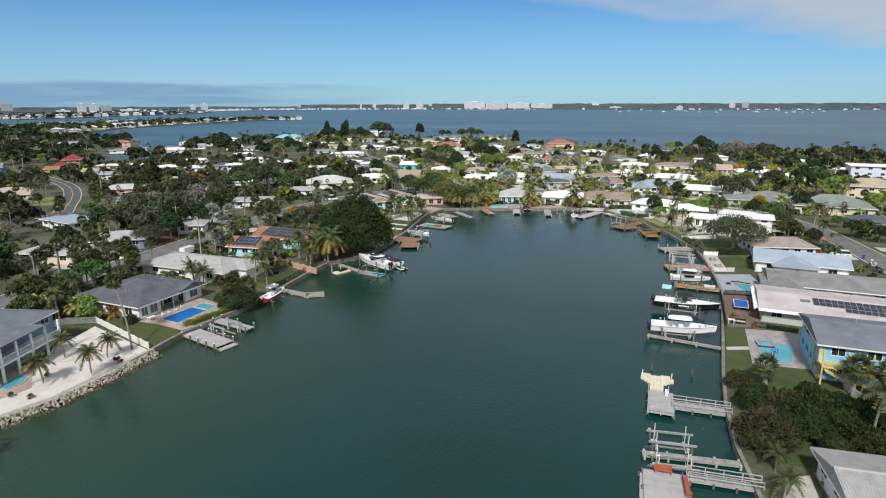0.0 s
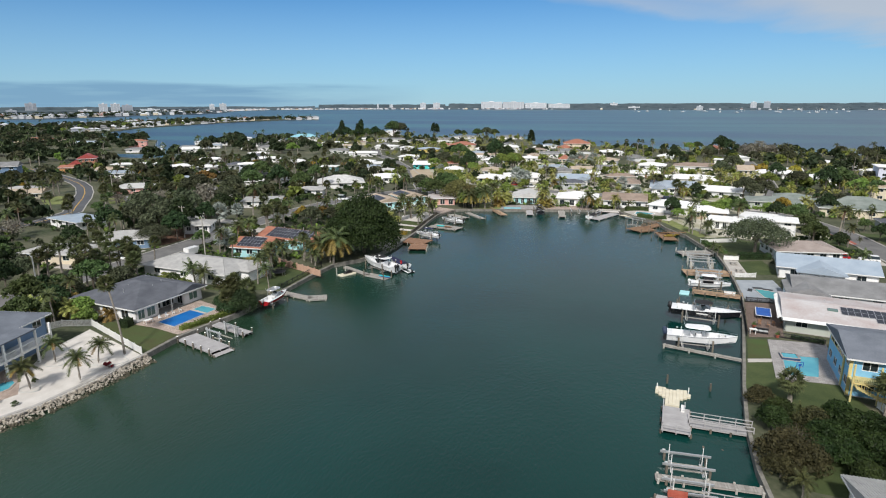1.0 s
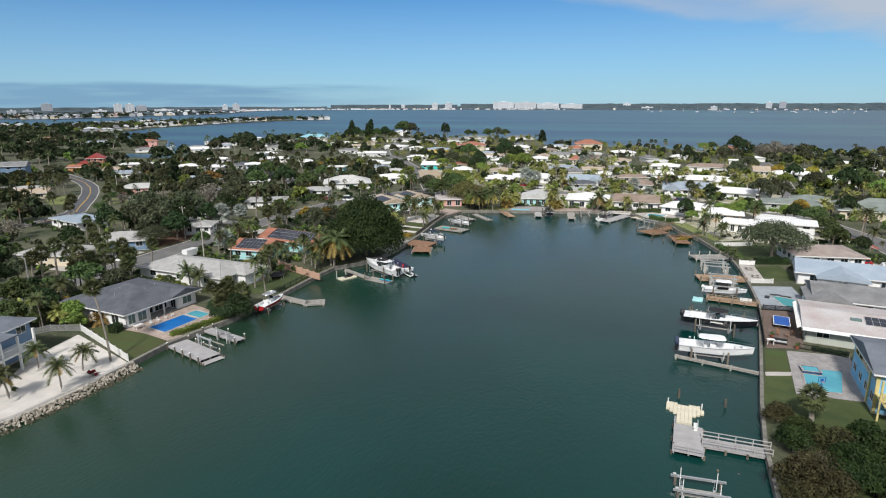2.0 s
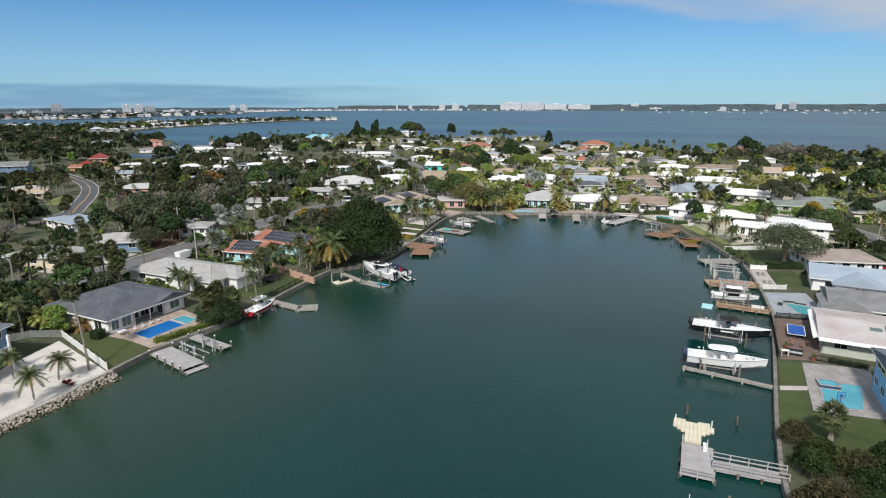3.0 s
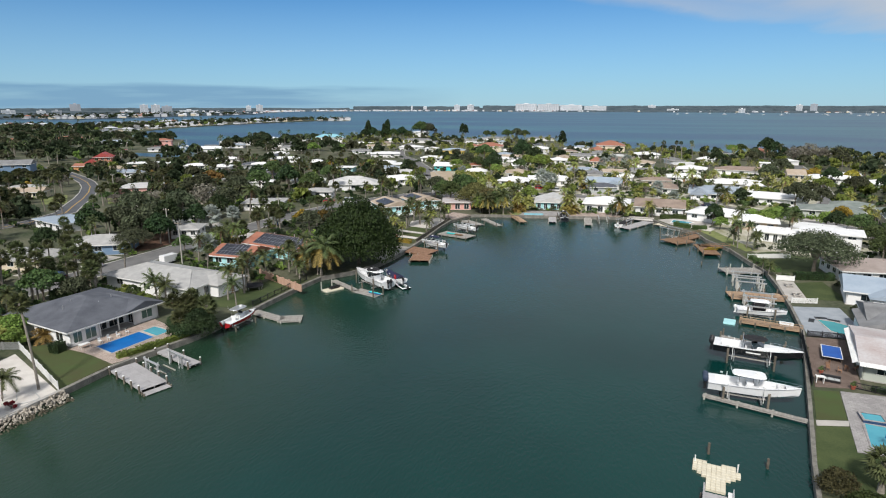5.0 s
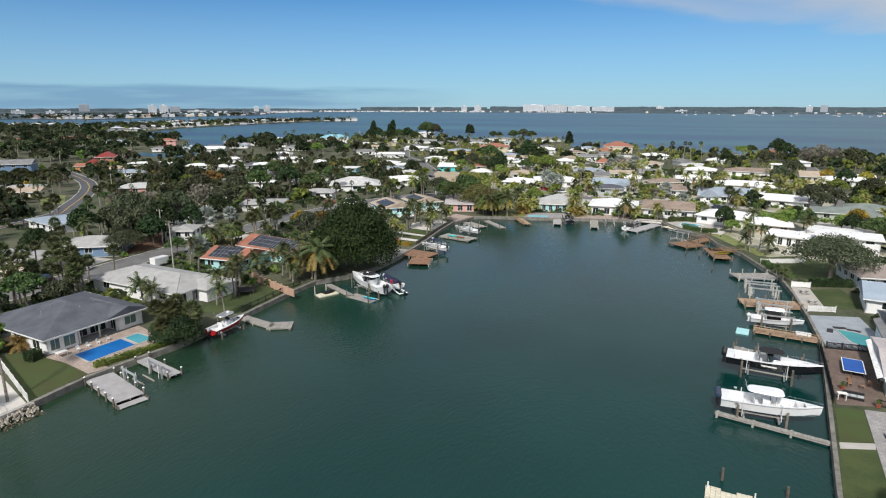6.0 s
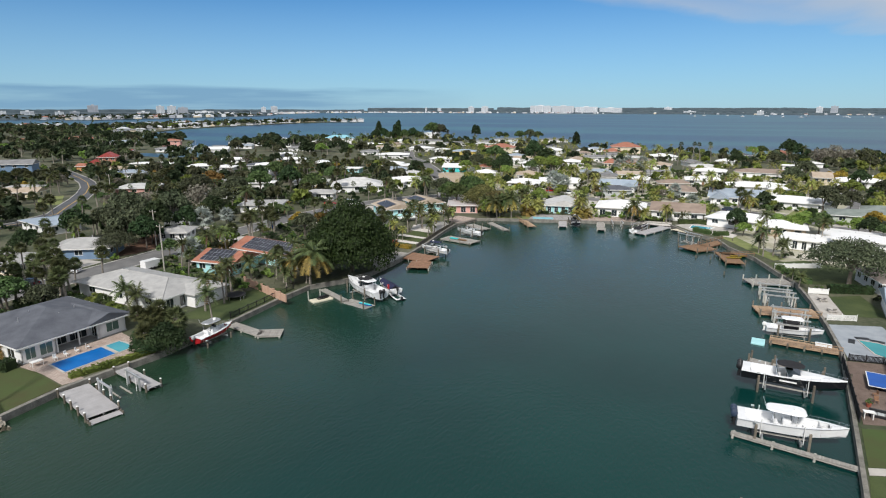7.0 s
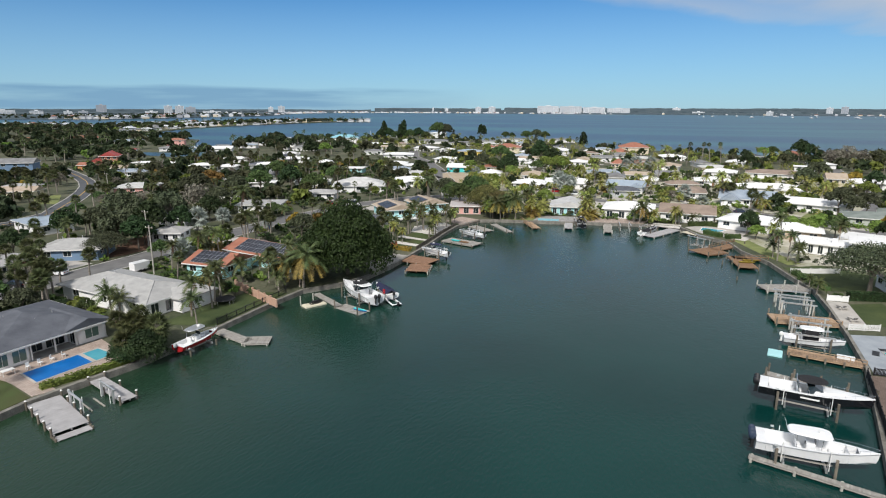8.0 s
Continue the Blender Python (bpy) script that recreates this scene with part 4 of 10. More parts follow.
def road(name, line, width, z, label, material="asphalt", kerb=True, centre=False):
    """A street along a line of the plan, with kerbs as low steps and a broken centre line."""
    n = len(line)
    nrm = []
    for i in range(n):
        d = (Vector(line[min(i + 1, n - 1)]) - Vector(line[max(i - 1, 0)])).normalized()
        nrm.append(Vector((-d.y, d.x)))
    root = thing(name, (0, 0, z), 0, label, "road", kind="structure")

    def strip(part_name, off0, off1, z0, z1, mat, i0=0, i1=None):
        bm = bmesh.new()
        for i in range(i0, (n if i1 is None else i1) - 1):
            a, b = Vector(line[i]), Vector(line[i + 1])
            q = [a + nrm[i] * off0, b + nrm[i + 1] * off0, b + nrm[i + 1] * off1, a + nrm[i] * off1]
            solid(bm, [(p.x, p.y, z0) for p in q][::-1], [(p.x, p.y, z1) for p in q][::-1])
        part(part_name, bm, mat, root)

    strip("carriageway", -width / 2, width / 2, -0.1, 0.03, material)
    if kerb:
        strip("kerb", width / 2 + 0.003, width / 2 + 0.45, -0.1, 0.12, "concrete")
        strip("kerb", -width / 2 - 0.45, -width / 2 - 0.003, -0.1, 0.12, "concrete")
    if centre:
        strip("centre_line", -0.18, 0.18, 0.031, 0.038, "line_yellow")
    for i in range(n - 1):
        steps = max(1, int(math.dist(line[i], line[i + 1]) / (width * 0.8)))
        for k in range(steps):
            s = k / steps
            block(line[i][0] * (1 - s) + line[i + 1][0] * s, line[i][1] * (1 - s) + line[i + 1][1] * s, width / 2 + 0.3)
    return root


STREET_LEFT = [(-122, -60), (-121.5, 60), (-121, 100), (-119.5, 125), (-119, 145), (-119, 170), (-118, 200), (-112, 235), (-98, 262), (-86, 272)]
road("street_left", STREET_LEFT, 8.0, GROUND, "sun-bleached grey street past the houses")
road("street_bend", [(-206, 118), (-195, 146), (-193, 163), (-199, 180), (-210, 192), (-223, 207), (-237, 221.5), (-253, 236), (-270, 248.5), (-290, 260.5), (-318, 275), (-360, 296)], 6.6, GROUND, "winding asphalt street with a yellow centre line", material="asphalt_dark", centre=True)
road("street_middle", [(-86, 272), (-108, 322), (-134, 373), (-160, 418), (-184, 450), (-215, 520)], 7.5, GROUND, "straight grey street running towards the bay")
road("street_right", [(72, -60), (73, 60), (74, 165), (73.5, 185), (72, 212), (66, 236), (52, 256), (34, 269), (14, 276), (-30, 284), (-60, 280), (-86, 272)], 7.5, GROUND, "grey asphalt street behind the waterfront houses")
road("street_far_left", [(-182, 60), (-190, 90), (-206, 118)], 7.5, GROUND, "shaded grey side street")
road("street_far_right", [(52, 256), (70, 300), (82, 380), (90, 470)], 7.0, GROUND, "grey side street under trees")


def patch(name, ring, material, label, category, z=GROUND, lift=0.03, blocked=True):
    ob = tagged(part(name, slab(ring, z - 0.15, z + lift), material), label, category, kind="structure")
    if blocked:
        cx, cy = sum(p[0] for p in ring) / len(ring), sum(p[1] for p in ring) / len(ring)
        xs, ys = [p[0] for p in ring], [p[1] for p in ring]
        step = 2.0
        x = min(xs)
        while x <= max(xs):
            y = min(ys)
            while y <= max(ys):
                if inside(x, y, ring):
                    block(x, y, 1.6)
                y += step
            x += step
        block(cx, cy, 1.5)
    return ob


# sandy lot beside the street's end, and a lagoon behind the houses
patch("sandy_lot", [(-122, 352), (-115, 367), (-95, 320), (-94, 300), (-102, 303)], "dry_sand", "bare tan sandy lot beside a street", "lot", lift=0.04)
patch("lagoon", [(-386, 383), (-350, 378), (-324, 402), (-336, 422), (-376, 410), (-404, 404)], "bay", "strip of blue lagoon water behind houses", "water", lift=0.05)

# open front yards
for x, y, r in ((-207, 218, 7), (-201, 212, 7), (-195, 207, 6), (-189, 201, 6), (-183, 196, 5), (-177, 148, 6), (-168, 147, 7), (-161, 144, 7), (-154, 139, 6), (-127, 129, 5), (-303, 308, 6)):
    block(x, y, r)

# left bank yards
patch("sand_yard", [(-76.0, 53.8), (-73.4, 60), (-72.2, 69.6), (-72.6, 77.6), (-90.5, 84.5), (-89, 74), (-84.5, 66.5), (-83.5, 56), (-87, 40), (-81, 34)], "sand", "raked pale sand yard with palms", "sand", lift=0.04)
patch("paver_terrace", [(-84.6, 66.3), (-79.4, 61.6), (-80.6, 57.8), (-86, 54), (-97, 58), (-96, 70)], "paver_pink", "pinkish paver terrace round a pool", "patio", lift=0.055)
patch("lawn_pool", [(-72.9, 78.4), (-73.1, 86.6), (-80.2, 88.4), (-90, 88.6), (-90.8, 86.2)], "lawn", "cut green lawn beside a pool terrace", "lawn", lift=0.05)
patch("pool_terrace", [(-84.3, 88.8), (-79, 88.3), (-73.2, 86.9), (-72, 89.4), (-74.2, 89.8), (-72.6, 100.8), (-82, 104)], "paver_pink", "buff paver pool terrace", "patio", lift=0.07)
patch("lawn_trampoline", [(-79.3, 112.6), (-69.4, 115), (-69.2, 135), (-77, 133.2)], "grass", "worn green lawn by the seawall", "lawn", lift=0.04)
patch("lawn_steps", [(-61, 176), (-62, 196), (-70, 199), (-72, 178)], "lawn", "bright lawn with curved sandy paths", "lawn", lift=0.04)
patch("sand_curve", [(-62.2, 197), (-62.8, 212), (-67.5, 216), (-74, 207), (-71.5, 199)], "sand", "pale sand yard by the water", "sand", lift=0.045)
patch("red_terrace", [(-61, 214.5), (-58, 225), (-66, 228), (-68, 219)], "paver_pink", "reddish paver terrace", "patio", lift=0.05)
patch("slab_boathouse", [(-60.0, 155), (-60, 172), (-66, 172.5), (-66, 160)], "wood_grey", "grey boarded landing by the seawall", "landing", lift=0.07)
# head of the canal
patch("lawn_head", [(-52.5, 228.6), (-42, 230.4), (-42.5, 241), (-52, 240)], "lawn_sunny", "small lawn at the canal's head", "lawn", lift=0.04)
patch("terrace_white_house", [(-26, 234.8), (-8, 238.7), (-6.5, 246), (-24, 246)], "paver_pink", "peach-coloured waterfront terrace", "patio", lift=0.05)
patch("terrace_blue_house", [(-42, 231), (-27, 234.2), (-27, 243), (-42, 240.8)], "paver_gray", "pale paver terrace", "patio", lift=0.055)
patch("terrace_round_pool", [(4.5, 237.5), (9, 229.5), (18, 224), (22, 236), (10, 243)], "drive", "pale concrete pool terrace", "patio", lift=0.05)
patch("lawn_street", [(-12, 262), (28, 258), (22, 268), (-12, 274)], "lawn_sunny", "green verge lawn by the street", "lawn", lift=0.04)
patch("lawn_corner", [(40, 268), (62, 252), (60, 274), (46, 284)], "lawn_sunny", "green front lawn with a curved edge", "lawn", lift=0.04)
# right bank yards
patch("lawn_right_upper", [(25.6, 194.5), (29.8, 177.5), (40, 179), (46, 192), (34, 200)], "grass", "large lawn behind a low seawall", "lawn", lift=0.04)
patch("lawn_right_square", [(33.2, 157), (40.5, 158.5), (39, 172), (33.0, 169)], "grass", "square mown lawn", "lawn", lift=0.04)
patch("table_terrace", [(29.5, 170), (33, 170), (33, 155.6), (29.3, 154.5)], "drive", "pale terrace with picnic tables", "patio", lift=0.05)
patch("grey_terrace", [(29.3, 151), (37.6, 153), (38.2, 138.6), (35.2, 135.4), (28.6, 134.8)], "concrete_blue", "blue-grey concrete pool terrace", "patio", lift=0.06)
patch("brick_terrace", [(28.1, 134.2), (34.0, 134.8), (31.2, 115.2), (25.2, 113.8)], "paver_brown", "dark brown paver terrace", "patio", lift=0.05)
patch("lawn_strip", [(24.7, 112.6), (27.9, 113.3), (26.8, 104.9), (23.2, 103.8)], "lawn", "small square of bright lawn", "lawn", lift=0.04)
patch("path_strip", [(23.1, 103.6), (26.9, 104.7), (26.6, 103.3), (22.9, 102.2)], "drive", "narrow pale garden path", "path", lift=0.05)
patch("lawn_lower", [(22.8, 102), (26.5, 103.1), (25.8, 97), (34.5, 96.8), (36, 88), (24, 84), (20.8, 92.6)], "grass", "dull green lawn behind the seawall", "lawn", lift=0.035)
patch("grey_pool_terrace", [(28.1, 113.4), (37.2, 113.8), (35, 97.2), (25.8, 97.1)], "paver_gray", "pale grey paver pool terrace", "patio", lift=0.06)
patch("corner_drive", [(20.4, 60), (23.5, 66), (25.0, 66.6), (23.6, 52), (20, 52)], "drive", "curved concrete patio", "patio", lift=0.05)
# bare driveways along the left street
for k, (x, y, w, d) in enumerate([(-130, 118, 10, 5), (-130, 133, 9, 8), (-131, 152, 10, 5), (-110, 110, 8, 5), (-109, 133, 9, 5), (-108, 170, 12, 6), (-109, 200, 10, 6), (-129, 180, 10, 6)]):
    patch("driveway", [(x - w / 2, y - d / 2), (x + w / 2, y - d / 2), (x + w / 2, y + d / 2), (x - w / 2, y + d / 2)], "drive", "pale concrete driveway", "driveway", lift=0.035)
patch("mulch_bed", [(-128, 140), (-125, 146), (-125, 168), (-138, 172), (-140, 158)], "mulch", "reddish leaf-littered ground under oaks", "mulch", lift=0.04, blocked=False)
for k, (x, y, w, d) in enumerate([(62, 178, 14, 6), (62, 150, 16, 7), (60, 128, 18, 7), (84, 190, 10, 5), (40, 262, 8, 9), (-24, 276, 10, 6), (-52, 288, 8, 8), (-100, 232, 10, 8), (-88, 240, 12, 9)]):
    patch("driveway", [(x - w / 2, y - d / 2), (x + w / 2, y - d / 2), (x + w / 2, y + d / 2), (x - w / 2, y + d / 2)], "drive", "pale concrete driveway", "driveway", lift=0.035)

# ---- the island and the shores across the bay ----
ISLAND = [(-770, 690), (-716, 700), (-800, 866), (-829, 1052), (-841, 1272), (-819, 1392), (-750, 1430), (-800, 1490), (-900, 1470), (-1000, 1300), (-1020, 1050), (-1010, 860), (-1100, 790), (-1900, 800), (-1900, 730)]
plate("island", ISLAND, 1.45, 2.5, "soil", "low built-up island in the bay", "island")
MAINLAND = [(-1950, 1060), (-1742, 1227), (-1546, 1295), (-1549, 1495), (-1609, 1724), (-1622, 2040), (-1679, 2260), (-2106, 3040), (-2222, 3600), (-1900, 3900), (-1300, 4080), (-579, 4100), (147, 3980), (765, 3960), (1240, 3990), (1700, 3960), (3200, 3200), (4000, 2600), (4000, 4850), (-6000, 4850), (-6000, 1060)]
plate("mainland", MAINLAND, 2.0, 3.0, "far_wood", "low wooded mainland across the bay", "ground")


def far_trees(name, line, depth, low, high, step, label, seed):
    """A rough belt of tree tops along a shore, one sheet of humps."""
    r = random.Random(seed)
    bm = bmesh.new()
    pts = []
    for (ax, ay), (bx, by) in zip(line, line[1:]):
        n = max(1, int(math.dist((ax, ay), (bx, by)) / step))
        pts += [(ax + (bx - ax) * i / n, ay + (by - ay) * i / n) for i in range(n)]
    rows = []
    for i, (x, y) in enumerate(pts):
        a, b = Vector(pts[max(i - 1, 0)]), Vector(pts[min(i + 1, len(pts) - 1)])
        d = (b - a).normalized()
        nrm = Vector((-d.y, d.x))
        h = low + (high - low) * (0.5 + 0.5 * noise.noise((x * 0.01, y * 0.01, seed))) + r.uniform(-0.18, 0.18) * (high - low)
        row = []
        for off, hh in ((0, 0.0), (depth * 0.08, h * 0.8), (depth * 0.3, h), (depth * 0.65, h * 1.05), (depth, h * 0.5)):
            p = Vector((x, y)) + nrm * (off + r.uniform(-0.05, 0.05) * depth)
            row.append(bm.verts.new((p.x, p.y, 1.0 + hh)))
        rows.append(row)
    for a, b in zip(rows, rows[1:]):
        for j in range(4):
            bm.faces.new((a[j], b[j], b[j + 1], a[j + 1]))
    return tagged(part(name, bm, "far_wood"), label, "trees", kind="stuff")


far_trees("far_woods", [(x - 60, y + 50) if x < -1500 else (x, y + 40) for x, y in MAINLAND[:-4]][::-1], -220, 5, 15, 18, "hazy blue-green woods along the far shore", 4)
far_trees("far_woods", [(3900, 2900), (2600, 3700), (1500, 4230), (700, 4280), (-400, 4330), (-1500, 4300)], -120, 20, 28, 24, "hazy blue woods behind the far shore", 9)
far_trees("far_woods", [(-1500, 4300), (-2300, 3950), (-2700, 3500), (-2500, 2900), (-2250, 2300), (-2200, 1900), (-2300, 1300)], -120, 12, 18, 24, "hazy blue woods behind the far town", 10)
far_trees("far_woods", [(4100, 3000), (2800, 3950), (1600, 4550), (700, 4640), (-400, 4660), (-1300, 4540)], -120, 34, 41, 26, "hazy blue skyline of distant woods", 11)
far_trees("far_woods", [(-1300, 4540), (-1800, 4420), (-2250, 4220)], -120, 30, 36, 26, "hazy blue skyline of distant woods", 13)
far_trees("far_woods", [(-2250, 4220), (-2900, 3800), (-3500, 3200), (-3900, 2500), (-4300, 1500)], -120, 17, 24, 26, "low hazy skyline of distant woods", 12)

# Pale ground sheets: sand and grass, with the sunlight painted into them.
patch("sandy_yards", [(-100, 296), (-88, 282), (-58, 287), (-28, 290.5), (16, 282.5), (38, 274.5), (60, 258), (66, 290), (76, 340), (80, 400), (20, 420), (-60, 420), (-130, 396)], "yard", "sandy yards in a sunlit tone with thin grass between houses", "ground", lift=0.015, blocked=False)
patch("sandy_yards", [(-66, 243), (-40, 246), (20, 247), (44, 234), (60, 226), (48, 250), (30, 262), (12, 269.5), (-30, 277.5), (-60, 273.5), (-82, 266)], "yard", "sandy yards in a sunlit tone behind the canal's head", "ground", lift=0.015, blocked=False)
patch("sandy_yards", [(19, 226), (25, 206), (29, 197), (36, 201), (47, 194), (66, 194), (65, 224), (56, 226), (44, 232), (24, 236)], "yard", "yards in a sunlit tone with thin grass by the canal", "ground", lift=0.012, blocked=False)
patch("bank_lawn", [(16.5, 223.5), (23.4, 205), (27, 197.6), (30, 200), (27, 208), (21, 224)], "lawn_sunny", "strip of lawn in a sunlit tone behind the seawall", "lawn", lift=0.03, blocked=False)
for ring in ([(-72.5, 183.5), (-62.2, 182), (-62.2, 184.2), (-72.5, 186.5)], [(-72, 190.5), (-62.4, 189), (-62.4, 190.6), (-72, 193)], [(-5.5, 236.4), (3, 235.2), (3.5, 241), (-5, 241.6)], [(14, 226), (20, 222.5), (22, 228), (16.5, 231)]):
    patch("sandy_path", ring, "sand", "pale sandy path through a garden", "path", lift=0.055, blocked=False)
# lawns and pale drives of the sunlit gardens behind the canal's head
for ring in ([(-51, 287.5), (-40, 290.5), (-39.5, 297), (-50.5, 296)], [(-13, 287.6), (-1, 285.6), (-0.5, 293), (-12.5, 295)], [(8, 284.5), (18, 281), (20, 288), (9, 291)], [(-78, 284), (-66, 287), (-67, 297), (-79, 294)], [(30, 297), (40, 291), (44, 300), (33, 306)],
             [(-244, 204), (-224, 190), (-217, 195), (-238, 212)], [(-214, 211), (-200, 199), (-192, 206), (-205, 218)], [(-100, 300), (-96, 316), (-84, 312), (-86, 298)], [(-120, 322), (-114, 334), (-125, 340), (-131, 328)]):
    patch("garden_lawn", ring, "lawn_sunny", "garden lawn in a sunlit tone beside a street", "lawn", lift=0.03, blocked=False)
for ring in ([(-38, 289.5), (-30, 288.5), (-29.5, 300), (-37, 301)], [(3, 285), (8, 284), (9.5, 297), (4, 298)], [(-27, 288), (-21, 287.5), (-20.5, 305), (-26, 305)], [(-64, 286), (-55, 287), (-56, 300), (-64, 299)], [(20, 281), (28, 277), (30, 286), (22, 289)], [(44, 268), (52, 262), (57, 274), (49, 279)], [(-108, 318), (-104, 326), (-112, 345), (-118, 342)]):
    patch("driveway", ring, "sand", "pale sandy driveway beside a street", "driveway", lift=0.035, blocked=False)

# ---- docks, lifts and boats ----
def pile(parent, x, y, z0, z1, r=0.15, material="pile", cap=True, name="post"):
    ob = part(name, tube(bmesh.new(), [(x, y, z0), (x + 0.02, y, (z0 + z1) / 2), (x, y, z1)], [r * 1.05, r, r], 8), material, parent)
    if cap:
        part("cap", tube(bmesh.new(), [(x, y, z1), (x, y, z1 + 0.04), (x, y, z1 + 0.16)], [r * 1.15, r * 1.15, 0.03], 8), "white", ob, "white cone cap")
    return ob


def dock(name, at, rot, length, width, z=1.35, wood="wood_grey", label="", piles=4, pile_top=0.3, rail=(), pile_m="pile", board=0.16, cap=False, drop=0.9):
    """A timber platform: boards across its length, joists under them, piles along both sides. Local x runs along it, y across.
    rail: the sides ("l", "r", "e" for the end) that carry a handrail."""
    root = thing(name, (at[0], at[1], 0), rot, label, "dock")
    bm = bmesh.new()
    n = int(length / board)
    r = random.Random(int(abs(at[0] * 13 + at[1] * 7)))
    for i in range(n):
        x0 = i * length / n
        box(bm, x0, -width / 2 - r.uniform(0, 0.04), z - 0.05 + r.uniform(-0.006, 0.006), x0 + length / n - 0.014, width / 2 + r.uniform(0, 0.04), z)
    part("decking", bm, wood, root)
    for yy in (-width / 2 + 0.05, 0, width / 2 - 0.17):
        part("joist", boxes((0.05, yy, z - 0.3, length - 0.05, yy + 0.12, z - 0.055)), wood, root)
    for i in range(piles):
        x = 0.3 + (length - 0.6) * i / max(1, piles - 1)
        for sg in (-1, 1):
            pile(root, x, sg * (width / 2 + 0.1), -2.0, z + pile_top, 0.14, pile_m, cap)
    for side in rail:
        bm = bmesh.new()
        if side in "lr":
            yy = (width / 2 - 0.06) * (1 if side == "l" else -1)
            k = max(2, int(length / 1.8))
            for i in range(k + 1):
                x = length * i / k * 0.99 + 0.03
                box(bm, x - 0.05, yy - 0.05, z, x + 0.05, yy + 0.05, z + 1.0)
            box(bm, 0, yy - 0.07, z + 1.0, length, yy + 0.07, z + 1.05)
            box(bm, 0, yy - 0.025, z + 0.45, length, yy + 0.025, z + 0.59)
        else:
            xx = length - 0.06
            k = max(2, int(width / 1.6))
            for i in range(k + 1):
                y = -width / 2 + width * i / k
                box(bm, xx - 0.05, y - 0.05, z, xx + 0.05, y + 0.05, z + 1.0)
            box(bm, xx - 0.07, -width / 2, z + 1.0, xx + 0.07, width / 2, z + 1.05)
            box(bm, xx - 0.025, -width / 2, z + 0.45, xx + 0.025, width / 2, z + 0.59)
        part("handrail", bm, wood, root)
    return root


def between(name, a, b, width, **kw):
    """A dock from one point of the plan to another."""
    return dock(name, a, math.degrees(math.atan2(b[1] - a[1], b[0] - a[0])), math.dist(a, b), width, **kw)


def boat_lift(at, rot, length, width, top=3.0, cradle=1.4, label="aluminium boat lift on timber piles", pile_m="pile", guides=True, beams=True):
    """Four piles, two top beams with motors, two cradle beams hung on cables, and bunks. Local x along the boat."""
    root = thing("boat_lift", (at[0], at[1], 0), rot, label, "boat lift")
    for sx in (-1, 1):
        for sy in (-1, 1):
            pile(root, sx * length / 2, sy * width / 2, -2.0, top, 0.15, pile_m, cap=False)
    for sy in (-1, 1):
        if beams:
            part("top_beam", boxes((-length / 2 - 0.5, sy * width / 2 - 0.09, top, length / 2 + 0.5, sy * width / 2 + 0.09, top + 0.24)), "alu", root)
        part("motor", boxes((-length / 2 - 0.3, sy * width / 2 - 0.11, top + 0.25, -length / 2 + 0.06, sy * width / 2 + 0.11, top + 0.46, 0.04)), "wall_grey", root)
    for sx in (-1, 1):
        part("cradle_beam", boxes((sx * length * 0.36 - 0.1, -width / 2 + 0.05, cradle - 0.25, sx * length * 0.36 + 0.1, width / 2 - 0.05, cradle)), "alu", root)
        bm = bmesh.new()
        for sy in (-1, 1):
            rod(bm, (sx * length * 0.36, sy * (width / 2 - 0.02), cradle - 0.1), (sx * length * 0.36, sy * (width / 2 - 0.02), top), 0.025, 5)
        part("cable", bm, "alu", root)
    for sy in (-1, 1):
        part("bunk", boxes((-length * 0.5, sy * width * 0.2 - 0.08, cradle, length * 0.5, sy * width * 0.2 + 0.08, cradle + 0.16)), "wood_grey", root)
    if guides:
        for sx in (-0.4, 0.4):
            for sy in (-1, 1):
                part("guide_post", rod(bmesh.new(), (sx * length, sy * width * 0.42, cradle - 0.1), (sx * length, sy * width * 0.42, cradle + 2.2), 0.05), "white", root)
    return root


def hull_form(L, B, H, flare=0.82, stations=13, sheer=0.25, deep=0.35):
    """Outer skin of a planing hull (stern at x = 0, bow at x = L, keel at z = 0) and its deck line."""
    bm = bmesh.new()
    rows, deck = [], []
    for i in range(stations):
        s = i / (stations - 1)
        half = B / 2 * (1 - max(0.0, (s - 0.35) / 0.65) ** 2.4) + 0.02
        keel = H * 0.55 * max(0.0, (s - 0.55) / 0.45) ** 2.2
        top = H + sheer * H * s * s
        chine = keel + (top - keel) * deep
        xx = L * s
        rake = 0.05 * L * max(0, s - 0.8) * 2
        row = [(xx - rake, 0, keel), (xx - rake * 0.4, half * flare, chine), (xx, half, top)]
        rows.append([bm.verts.new(p) for p in row] + [bm.verts.new((p[0], -p[1], p[2])) for p in row[:0:-1]])
        deck.append((xx, half, top))
    for a, b in zip(rows, rows[1:]):
        for j in range(4):
            order = (0, 1, 2, 3, 4)
            p, q = order[j], order[j + 1]
            if j == 2:
                continue
            bm.faces.new((a[p], b[p], b[q], a[q]))
        bm.faces.new((a[4], b[4], b[0], a[0]))
    bm.faces.new(rows[0])
    bmesh.ops.recalc_face_normals(bm, faces=bm.faces)
    return bm, deck


